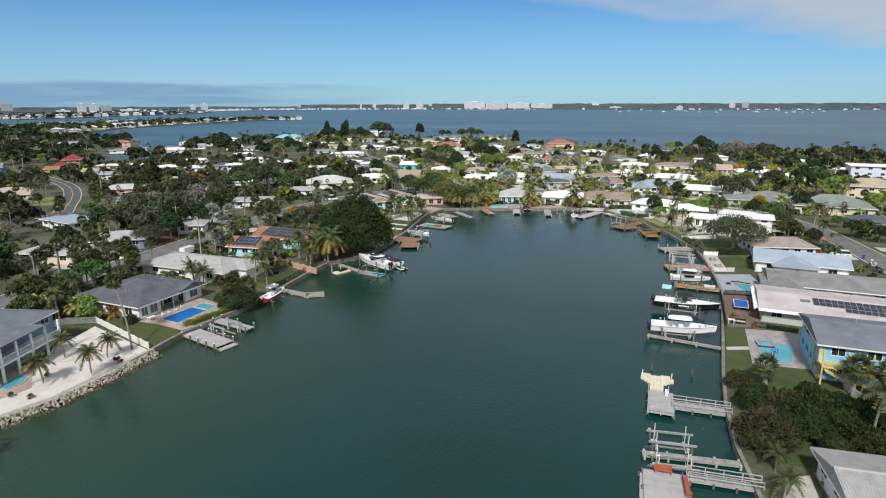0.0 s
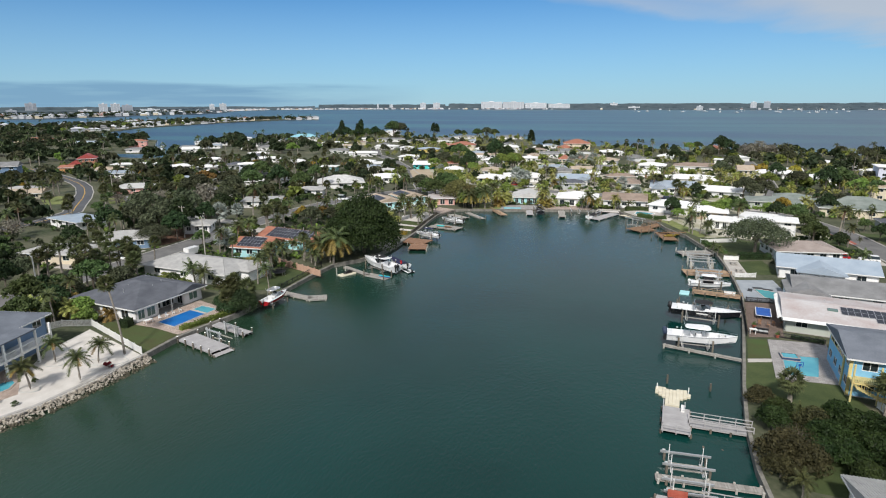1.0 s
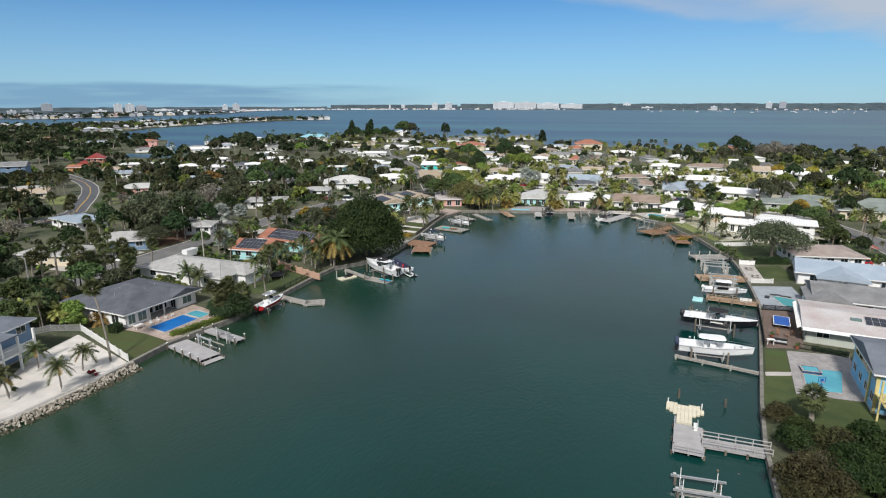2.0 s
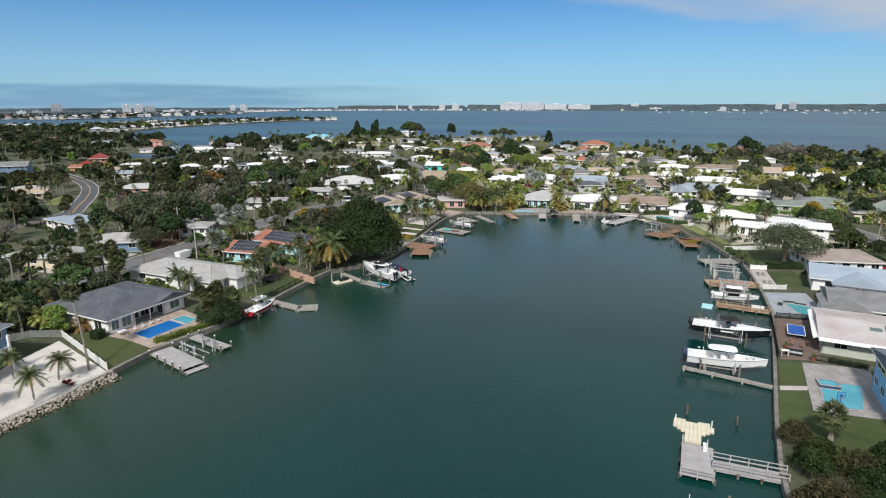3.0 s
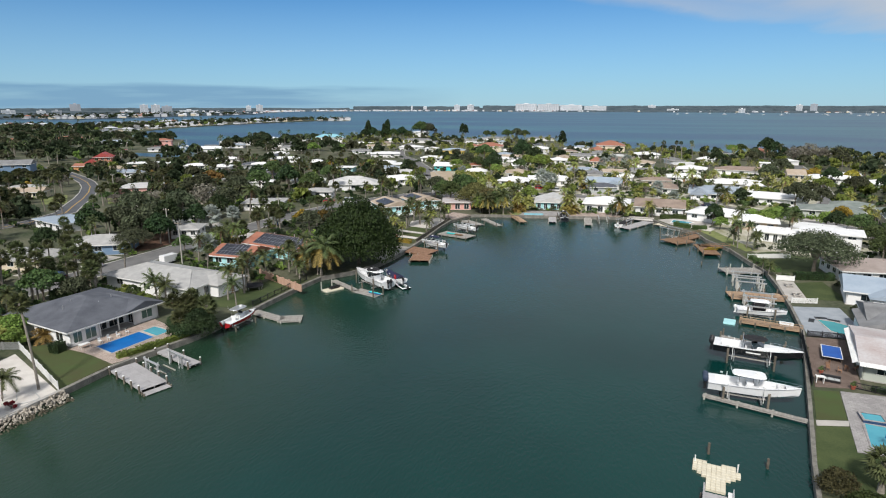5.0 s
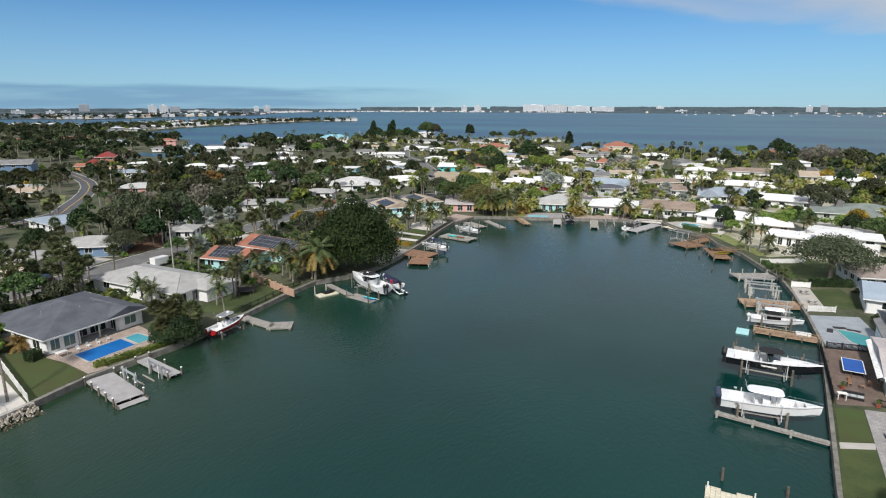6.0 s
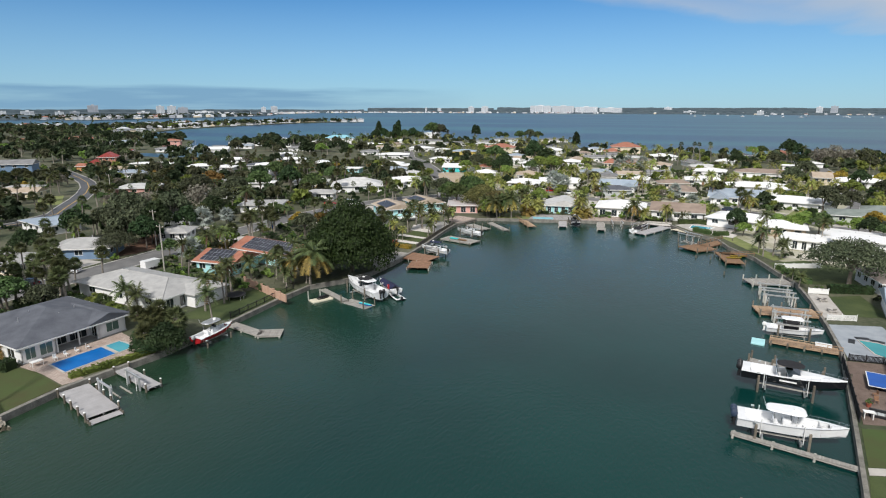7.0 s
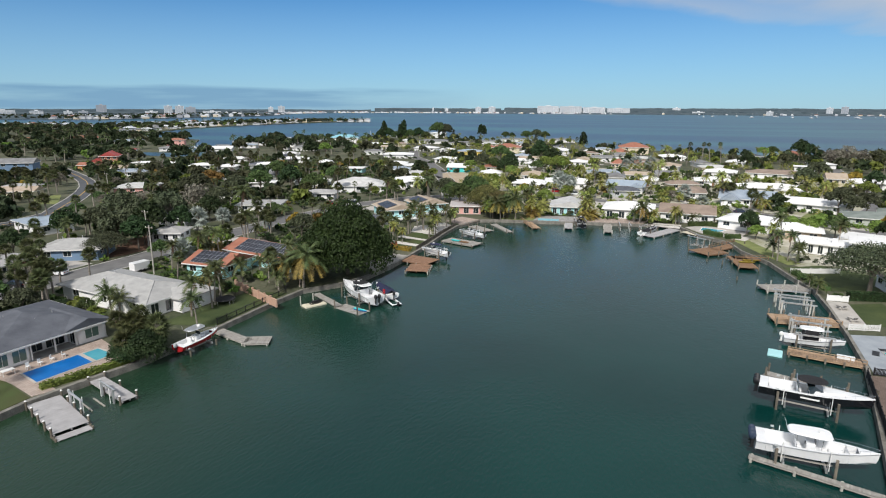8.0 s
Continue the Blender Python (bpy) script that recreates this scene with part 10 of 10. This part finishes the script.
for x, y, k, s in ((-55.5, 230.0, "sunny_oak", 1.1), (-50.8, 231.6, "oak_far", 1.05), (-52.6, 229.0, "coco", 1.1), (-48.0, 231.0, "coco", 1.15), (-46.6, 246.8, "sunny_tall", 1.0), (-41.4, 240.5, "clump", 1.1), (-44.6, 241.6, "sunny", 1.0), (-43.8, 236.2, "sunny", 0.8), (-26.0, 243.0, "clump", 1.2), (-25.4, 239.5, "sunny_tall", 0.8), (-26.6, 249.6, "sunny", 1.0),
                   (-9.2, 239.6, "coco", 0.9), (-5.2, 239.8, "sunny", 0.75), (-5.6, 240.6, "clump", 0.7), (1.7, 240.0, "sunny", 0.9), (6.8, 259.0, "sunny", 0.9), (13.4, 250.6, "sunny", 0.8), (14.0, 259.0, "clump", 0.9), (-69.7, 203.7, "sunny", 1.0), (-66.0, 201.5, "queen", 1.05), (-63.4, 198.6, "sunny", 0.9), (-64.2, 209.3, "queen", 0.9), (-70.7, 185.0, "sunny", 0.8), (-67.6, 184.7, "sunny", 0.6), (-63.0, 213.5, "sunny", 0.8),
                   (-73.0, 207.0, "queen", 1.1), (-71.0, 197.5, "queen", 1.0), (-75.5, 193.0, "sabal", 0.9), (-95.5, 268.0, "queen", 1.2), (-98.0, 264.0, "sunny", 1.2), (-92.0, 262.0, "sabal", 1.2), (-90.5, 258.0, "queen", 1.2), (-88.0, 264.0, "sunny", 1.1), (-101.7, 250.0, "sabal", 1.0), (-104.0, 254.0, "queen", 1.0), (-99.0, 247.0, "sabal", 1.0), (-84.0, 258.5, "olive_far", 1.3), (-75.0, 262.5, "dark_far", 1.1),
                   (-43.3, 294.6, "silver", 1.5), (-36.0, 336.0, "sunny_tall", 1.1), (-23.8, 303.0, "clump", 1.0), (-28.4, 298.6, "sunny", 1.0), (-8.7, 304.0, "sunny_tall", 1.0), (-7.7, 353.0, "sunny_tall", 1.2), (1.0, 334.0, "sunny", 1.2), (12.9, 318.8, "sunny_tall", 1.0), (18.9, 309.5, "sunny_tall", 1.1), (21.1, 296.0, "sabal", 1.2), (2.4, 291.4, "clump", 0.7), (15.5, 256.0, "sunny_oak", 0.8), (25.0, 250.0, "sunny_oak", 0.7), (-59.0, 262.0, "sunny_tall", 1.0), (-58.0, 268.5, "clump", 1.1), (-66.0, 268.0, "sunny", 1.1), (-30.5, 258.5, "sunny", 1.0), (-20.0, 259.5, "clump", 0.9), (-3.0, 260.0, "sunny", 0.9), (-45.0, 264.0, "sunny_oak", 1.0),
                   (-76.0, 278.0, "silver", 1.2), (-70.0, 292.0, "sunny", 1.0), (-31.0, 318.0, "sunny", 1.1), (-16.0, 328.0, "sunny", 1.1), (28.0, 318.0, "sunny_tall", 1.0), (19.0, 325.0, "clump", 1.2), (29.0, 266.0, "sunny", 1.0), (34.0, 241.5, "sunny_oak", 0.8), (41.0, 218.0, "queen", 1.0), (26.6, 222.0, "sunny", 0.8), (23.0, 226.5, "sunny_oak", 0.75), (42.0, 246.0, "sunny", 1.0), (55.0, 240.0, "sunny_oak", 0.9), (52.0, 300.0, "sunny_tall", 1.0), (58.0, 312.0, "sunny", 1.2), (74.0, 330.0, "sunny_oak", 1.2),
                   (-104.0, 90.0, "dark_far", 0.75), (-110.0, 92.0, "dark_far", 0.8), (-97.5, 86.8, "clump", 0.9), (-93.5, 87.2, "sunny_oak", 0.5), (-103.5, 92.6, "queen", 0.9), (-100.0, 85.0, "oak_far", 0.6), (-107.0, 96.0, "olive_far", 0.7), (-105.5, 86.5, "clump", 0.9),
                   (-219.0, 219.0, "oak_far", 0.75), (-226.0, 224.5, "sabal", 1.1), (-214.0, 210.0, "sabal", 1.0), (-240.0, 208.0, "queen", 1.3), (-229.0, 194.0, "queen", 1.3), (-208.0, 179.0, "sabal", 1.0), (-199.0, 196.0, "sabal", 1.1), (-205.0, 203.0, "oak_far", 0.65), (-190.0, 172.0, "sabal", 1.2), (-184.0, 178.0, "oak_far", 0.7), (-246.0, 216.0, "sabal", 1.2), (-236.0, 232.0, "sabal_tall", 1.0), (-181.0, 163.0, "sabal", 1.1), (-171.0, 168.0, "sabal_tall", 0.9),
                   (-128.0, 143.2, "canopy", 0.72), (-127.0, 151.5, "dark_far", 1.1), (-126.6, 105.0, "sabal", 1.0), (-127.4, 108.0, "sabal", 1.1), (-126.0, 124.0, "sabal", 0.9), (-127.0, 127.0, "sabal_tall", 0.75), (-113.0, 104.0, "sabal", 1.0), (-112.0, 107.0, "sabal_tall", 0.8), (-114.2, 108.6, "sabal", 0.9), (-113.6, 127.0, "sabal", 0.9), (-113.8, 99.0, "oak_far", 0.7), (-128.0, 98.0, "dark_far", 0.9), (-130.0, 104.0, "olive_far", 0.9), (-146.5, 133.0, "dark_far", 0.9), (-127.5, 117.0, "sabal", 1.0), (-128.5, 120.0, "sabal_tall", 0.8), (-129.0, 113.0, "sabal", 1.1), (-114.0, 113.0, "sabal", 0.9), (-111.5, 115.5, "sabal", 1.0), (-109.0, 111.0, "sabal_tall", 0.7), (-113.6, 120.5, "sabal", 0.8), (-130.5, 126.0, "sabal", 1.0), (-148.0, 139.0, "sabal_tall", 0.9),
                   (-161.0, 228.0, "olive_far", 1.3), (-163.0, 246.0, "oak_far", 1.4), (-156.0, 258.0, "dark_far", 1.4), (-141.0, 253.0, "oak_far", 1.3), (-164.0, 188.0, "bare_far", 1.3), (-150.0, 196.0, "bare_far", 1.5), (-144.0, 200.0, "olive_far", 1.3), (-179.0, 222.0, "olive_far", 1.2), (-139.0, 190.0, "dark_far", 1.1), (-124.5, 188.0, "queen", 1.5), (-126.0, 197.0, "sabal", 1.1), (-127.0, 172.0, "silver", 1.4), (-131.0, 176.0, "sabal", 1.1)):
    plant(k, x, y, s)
    block(x, y, 1.8 * s)
# tall trees that stand out along the bay shore and between the far houses
for x, y, k, s in ((-305, 630, "dark_far", 1.73), (-297, 633, "dark_far", 1.89), (-290, 635, "oak_far", 1.54), (-283, 638, "dark_far", 1.73), (-275, 641, "oak_far", 1.68), (-266, 644, "dark_far", 1.89), (-259, 647, "oak_far", 1.54), (-301, 631, "pine_far", 1.71), (-281, 638, "pine_far", 1.80), (-284, 637, "pine_far", 1.44), (-221, 725, "pine_far", 1.37), (-217, 727, "pine_far", 1.37), (-263, 696, "oak_far", 2.61), (-256, 698, "olive_far", 2.60), (-186, 711, "oak_far", 1.32), (-179, 714, "dark_far", 1.16), (-158, 696, "oak_far", 1.57), (-148, 699, "olive_far", 1.85), (-139, 703, "oak_far", 1.42), (-77, 571, "pine_far", 1.41), (-69, 378, "bright_far", 1.62), (-63, 383, "bright_far", 1.64), (-72, 370, "oak_far", 1.02), (-107, 378, "olive_far", 1.31), (-99, 374, "oak_far", 1.13), (-84, 347, "dark_far", 1.40), (-78, 338, "bright_far", 1.30), (40, 443, "dark_far", 1.42), (60, 548, "bright_far", 1.39), (66, 550, "oak_far", 1.18), (80, 523, "dark_far", 1.75), (85, 520, "dark_far", 1.63), (92, 490, "bare_far", 1.52), (101, 493, "bare_far", 1.77), (110, 497, "bare_far", 1.52), (66, 386, "olive_far", 1.59), (69, 509, "olive_far", 1.08), (73, 501, "olive_far", 0.97), (76, 379, "yellow_far", 1.15), (82, 386, "yellow_far", 1.17), (97, 377, "yellow_far", 1.21), (84, 359, "dark_far", 1.21), (54, 281, "olive_far", 1.30), (58, 280, "olive_far", 1.01), (85, 325, "olive_far", 1.32), (-43, 304, "silver", 1.46), (-27, 400, "silver", 1.49), (-22, 409, "silver", 1.66), (-14, 405, "silver", 1.77), (4, 296, "silver", 1.24), (24, 325, "queen", 1.03), (25, 300, "queen", 0.88), (17, 334, "queen", 0.64), (6, 458, "washington", 1.15), (15, 462, "washington", 1.07), (20, 472, "washington", 1.09), (27, 475, "washington", 1.09), (-6, 454, "sunny_tall", 1.28), (3, 449, "sunny_tall", 1.18), (-12, 431, "sunny_tall", 1.03), (9, 420, "sunny_tall", 1.02)):
    plant(k, x, y, s)
    block(x, y, 2.0 * s)
for x, y, k, s in ((67.3, 207.0, "queen", 1.42), (80.6, 204.6, "oak_far", 0.78), (77.5, 205.5, "dark_far", 0.75), (78.7, 220.8, "oak_far", 0.55), (78.9, 227.7, "queen", 0.78), (83.1, 228.8, "queen", 0.78), (87.1, 227.8, "sunny", 0.85), (60.8, 199.5, "shrub", 1.75), (59.4, 204.9, "shrub", 1.56), (64.5, 197.3, "shrub", 1.26), (112.4, 295.9, "silver", 1.50), (106.1, 264.9, "bright_far", 1.08), (107.6, 294.7, "oak_far", 1.11), (104.0, 304.0, "bright_far", 1.48), (103.3, 324.7, "oak_far", 1.54), (93.6, 312.3, "dark_far", 1.48), (68.8, 195.3, "queen", 0.40), (82.7, 198.9, "dark_far", 0.63)):
    plant(k, x, y, s)
    block(x, y, 1.8 * s)
# pale drives and patios beside the houses behind the canal's head
g4 = random.Random(77)
for x, y, rot, w, d in FRONTS:
    if not (x > -125 and y > 250 and math.hypot(x, y) < 470):
        continue
    u0, v1 = g4.choice((-0.5, 0.12)) * w, g4.uniform(6, 10)
    ring = [local(x, y, rot, u, v) for u, v in ((u0, -v1), (u0 + g4.uniform(4, 7), -v1), (u0 + g4.uniform(5, 7), -0.2), (u0, -0.2))]
    patch("driveway", ring, g4.choice(("drive", "sand", "drive")), "pale concrete driveway in front of a house", "driveway", lift=0.037, blocked=False)
    block(*local(x, y, rot, u0 + 2.5, -v1 / 2), 2.4)
scatter([(-126, 60), (-126, 175), (-190, 230), (-330, 240), (-420, 200), (-300, 60)], 520, WOODED, 2.0, 0.65, 1.2, seed=5)
scatter([(-114, 90), (-114, 215), (-78, 215), (-88, 130), (-100, 90)], 45, SUBURB, 1.8, 0.6, 1.0, seed=6)
scatter([(-126, 175), (-110, 250), (-90, 280), (-140, 370), (-300, 380), (-330, 230)], 330, SUBURB, 2.2, 0.65, 1.15, seed=7)
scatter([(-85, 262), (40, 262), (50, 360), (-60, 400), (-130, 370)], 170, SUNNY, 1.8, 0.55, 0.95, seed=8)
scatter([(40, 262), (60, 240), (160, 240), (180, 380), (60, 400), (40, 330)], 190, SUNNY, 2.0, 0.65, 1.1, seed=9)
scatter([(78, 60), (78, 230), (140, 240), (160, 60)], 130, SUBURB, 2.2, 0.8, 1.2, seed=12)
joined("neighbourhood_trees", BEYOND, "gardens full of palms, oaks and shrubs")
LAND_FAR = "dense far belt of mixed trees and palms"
# Bright mix here, dark mix on the left: sun and shade through leaf colour.
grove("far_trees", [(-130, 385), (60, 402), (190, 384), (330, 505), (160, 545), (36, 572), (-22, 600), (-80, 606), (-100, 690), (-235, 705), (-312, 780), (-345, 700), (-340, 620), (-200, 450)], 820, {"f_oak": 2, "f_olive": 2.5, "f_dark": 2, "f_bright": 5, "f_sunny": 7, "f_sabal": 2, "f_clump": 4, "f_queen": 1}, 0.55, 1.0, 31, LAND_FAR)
grove("far_trees", [(-330, 430), (-200, 450), (-330, 615), (-425, 630), (-430, 590), (-392, 492), (-350, 424), (-376, 402), (-440, 482), (-510, 570), (-640, 608), (-830, 685), (-1100, 700), (-1300, 400), (-420, 200), (-300, 385)], 1250, {"f_oak": 4, "f_olive": 5, "f_dark": 7, "f_bright": 0.5, "f_sabal": 3, "f_queen": 2}, 0.9, 1.5, 32, LAND_FAR)
grove("far_trees", ISLAND, 700, FAR, 0.9, 1.5, 33, "trees and palms along the island", 1.45)
grove("far_trees", [(60, 402), (180, 384), (200, 240), (600, 240), (600, 500), (330, 512), (190, 538), (110, 556), (70, 540)], 520, FAR, 0.9, 1.4, 34, LAND_FAR)
# low growth between the houses
LOW = {"u_shrub": 4, "u_dark": 3, "u_bright": 2, "u_olive": 4}
grove("undergrowth", [(-126, 60), (-126, 175), (-90, 280), (-85, 262), (40, 262), (60, 240), (180, 240), (180, 380), (60, 400), (-60, 400), (-300, 400), (-420, 200), (-300, 60)], 1900, LOW, 0.7, 1.9, 41, "low shrubs scattered through the gardens")
grove("undergrowth", [(-113, 80), (-113, 215), (-76, 215), (-80, 130), (-92, 112), (-104, 80)], 300, LOW, 0.5, 1.2, 42, "low shrubs between the waterfront houses")
grove("undergrowth", [(22, 60), (72, 60), (72, 235), (30, 235), (30, 180), (40, 120)], 130, LOW, 0.5, 1.1, 43, "low shrubs behind the waterfront houses")
grove("undergrowth", [(78, 60), (78, 235), (150, 240), (150, 60)], 260, LOW, 0.6, 1.4, 44, "low shrubs across the street")
grove("undergrowth", [(-70, 231), (-70, 262), (30, 262), (24, 240), (-40, 243)], 90, LOW, 0.4, 0.9, 45, "low shrubs behind the houses at the canal's head")

# planting along the house fronts and between neighbouring houses
g3 = random.Random(61)
beds = []
for x, y, rot, w, d in FRONTS:
    # Beds in the sunlit part get brighter shrubs, the others darker ones, as light.
    sunny = x > -110 and y > 235
    if y < 238 and -130 < x < 75 or math.hypot(x, y) > 560:
        continue
    for u in np.arange(-w / 2 - 2.5, w / 2 + 3.0, 2.3):
        for v in (-1.6, -3.4):
            if g3.random() < (0.72 if v > -2 else 0.4):
                bx, by = local(x, y, rot, u + g3.uniform(-0.8, 0.8), v + g3.uniform(-0.5, 0.5))
                if any(abs(q[0]) < e[3] / 2 + 0.3 and -0.3 < q[1] < e[4] + 0.3 for e in FRONTS if abs(e[0] - bx) < 30 and abs(e[1] - by) < 30 for q in (local(0, 0, -e[2], bx - e[0], by - e[1]),)):
                    continue
                beds.append((g3.choices(("u_shrub", "u_dark", "u_bright", "u_olive", "f_clump", "f_sabal"), (4, 2, 5, 2, 1.2, 0.4) if sunny else (4, 5, 1.5, 4, 0.3, 0.8))[0], bx, by, g3.uniform(0.55, 1.25), g3.uniform(0, 6.28)))
joined("garden_beds", [(k, x, y, s * (0.6 if k[0] == "f" else 1.0), a) for k, x, y, s, a in beds], "shrubs and small palms planted along the houses")

# ---- skyline across the bay ----
def tower(bearing, reach, w, h, material):
    """A far block of flats: a slab with window bands and a roof house. bearing: degrees clockwise from +y."""
    a = radians(bearing)
    root = thing("apartment_building", (reach * math.sin(a), reach * math.cos(a), 2.0), -bearing, "hazy pale apartment block on the far shore" if material == "far_white" else "hazy grey tower block on the far shore", "building")
    d = min(40, max(18, w * 0.4))
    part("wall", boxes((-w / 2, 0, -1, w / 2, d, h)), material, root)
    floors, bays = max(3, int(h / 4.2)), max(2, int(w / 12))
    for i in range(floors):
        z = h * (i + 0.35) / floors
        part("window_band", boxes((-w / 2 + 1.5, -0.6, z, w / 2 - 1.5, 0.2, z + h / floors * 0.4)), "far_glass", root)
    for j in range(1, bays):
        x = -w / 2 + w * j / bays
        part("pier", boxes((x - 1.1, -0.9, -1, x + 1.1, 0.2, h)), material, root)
    part("roof_house", boxes((-w * 0.12, d * 0.3, h, w * 0.12, d * 0.7, h + 4)), material, root)
    return root


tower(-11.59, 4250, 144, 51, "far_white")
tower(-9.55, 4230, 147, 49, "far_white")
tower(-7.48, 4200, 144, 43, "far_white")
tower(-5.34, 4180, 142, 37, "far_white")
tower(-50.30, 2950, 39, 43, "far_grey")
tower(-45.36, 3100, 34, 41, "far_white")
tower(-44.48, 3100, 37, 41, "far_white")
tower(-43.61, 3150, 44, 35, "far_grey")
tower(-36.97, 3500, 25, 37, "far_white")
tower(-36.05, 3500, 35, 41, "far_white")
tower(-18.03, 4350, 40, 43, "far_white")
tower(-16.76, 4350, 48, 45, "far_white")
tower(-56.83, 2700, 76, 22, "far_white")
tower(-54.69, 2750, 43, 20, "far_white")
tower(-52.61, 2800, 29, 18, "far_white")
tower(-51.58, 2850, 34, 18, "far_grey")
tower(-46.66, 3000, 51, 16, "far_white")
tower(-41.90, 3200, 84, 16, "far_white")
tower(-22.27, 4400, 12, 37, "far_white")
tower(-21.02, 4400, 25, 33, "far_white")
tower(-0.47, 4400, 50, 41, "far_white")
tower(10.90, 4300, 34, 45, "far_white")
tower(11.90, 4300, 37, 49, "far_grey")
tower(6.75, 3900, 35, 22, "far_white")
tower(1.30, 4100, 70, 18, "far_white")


# small houses of the far shores and the island
g = random.Random(21)


def far_town(name, line, count, back, z, label, big=1.0):
    """Houses along a shore, joined: walls with hipped roofs."""
    bm = bmesh.new()
    mats = ["far_white", "far_grey", "terracotta", "mid_shingle", "wall_cream"]
    for k in range(count):
        i = g.randrange(len(line) - 1)
        s, q = g.random(), g.uniform(6, back)
        (ax, ay), (bx, by) = line[i], line[i + 1]
        d = Vector((bx - ax, by - ay)).normalized()
        x, y = ax + (bx - ax) * s - d.y * q, ay + (by - ay) * s + d.x * q
        w, hh = g.uniform(10, 22) * big, g.choice((4, 4, 5, 8)) * big
        turn = Matrix.Translation((x, y, z)) @ Matrix.Rotation(math.atan2(-x, y), 4, "Z")
        old = set(bm.faces)
        box(bm, -w / 2, 0, -1, w / 2, w * 0.7, hh)
        wall_m = g.choice((0, 0, 0, 1, 4))
        fresh = [fc for fc in bm.faces if fc not in old]
        for fc in fresh:
            fc.material_index = wall_m
        rf = roof_form("hip", w, w * 0.7, hh, 0.8, 2.2 * big)
        rm = g.choices((0, 1, 2, 3), (6, 3, 1.4, 2))[0]
        new_v = {v: bm.verts.new(v.co) for v in rf.verts}
        for fc in rf.faces:
            bm.faces.new([new_v[v] for v in fc.verts]).material_index = rm
        rf.free()
        vs = {v for fc in fresh for v in fc.verts} | set(new_v.values())
        bmesh.ops.transform(bm, matrix=turn, verts=list(vs))
    me = meshed(name, bm, mats)
    return tagged(new(name, me), label, "houses", kind="stuff")


FAR_TOWN = "pale houses crowded along the far shore"
far_town("far_town", MAINLAND[1:5], 330, 420, 2.0, FAR_TOWN, 1.0)
far_town("far_town", MAINLAND[4:8], 170, 380, 2.0, FAR_TOWN, 1.1)
far_town("far_town", MAINLAND[7:12], 240, 60, 2.0, FAR_TOWN, 1.0)
far_town("far_town", MAINLAND[11:17], 45, 50, 2.0, FAR_TOWN, 1.0)
far_town("island_town", [(-716, 700), (-800, 866), (-829, 1052), (-841, 1272), (-819, 1392), (-755, 1430)], 70, 80, 1.45, "pale houses along the island's shore", 0.8)
far_town("island_town", [(-1000, 1300), (-1020, 1050), (-1010, 860), (-1100, 792), (-1850, 802)], 60, 60, 1.45, "pale houses on the island's far side", 0.8)
grove("far_shore_trees", [(-1760, 1225), (-1560, 1300), (-1560, 1500), (-1620, 1724), (-1632, 2040), (-1690, 2260), (-1990, 2260), (-1980, 1600), (-2200, 1200)], 700, {"s_dark": 3, "s_olive": 2}, 0.9, 1.6, 35, "dark trees among the houses of the far shore", 2.0)


def far_boat(x, y, s, label="white yacht moored far across the bay"):
    root = thing("yacht", (x, y, SEA - 0.2), g.uniform(0, 360), label, "boat", "far boats")
    hb, dk = hull_form(11 * s, 3.2 * s, 1.6 * s, stations=7)
    part("hull", hb, "gel", root)
    part("cabin", boxes((2.5 * s, -1.1 * s, 1.4 * s, 7 * s, 1.1 * s, 3.0 * s, 0.2)), "gel", root)
    part("mast", rod(bmesh.new(), (5.5 * s, 0, 1.5 * s), (5.5 * s, 0, 13 * s), 0.12 * s, 5), "white", root)


for k in range(26):
    a = radians(g.uniform(2, 19))
    q = g.uniform(2900, 3500)
    far_boat(q * math.sin(a) - 40, q * math.cos(a), g.uniform(0.8, 1.8))
for x, y in ((-352, 700), (-348, 690), (-340, 712), (-336, 700), (-330, 718), (-345, 722)):
    far_boat(x - 6, y, g.uniform(0.6, 0.9), "white yacht moored at the point")
for x, y in ((-418, 470), (-404, 462), (-396, 448), (-384, 430), (-425, 492)):
    far_boat(x, y, 0.55, "white boat moored in a side basin")
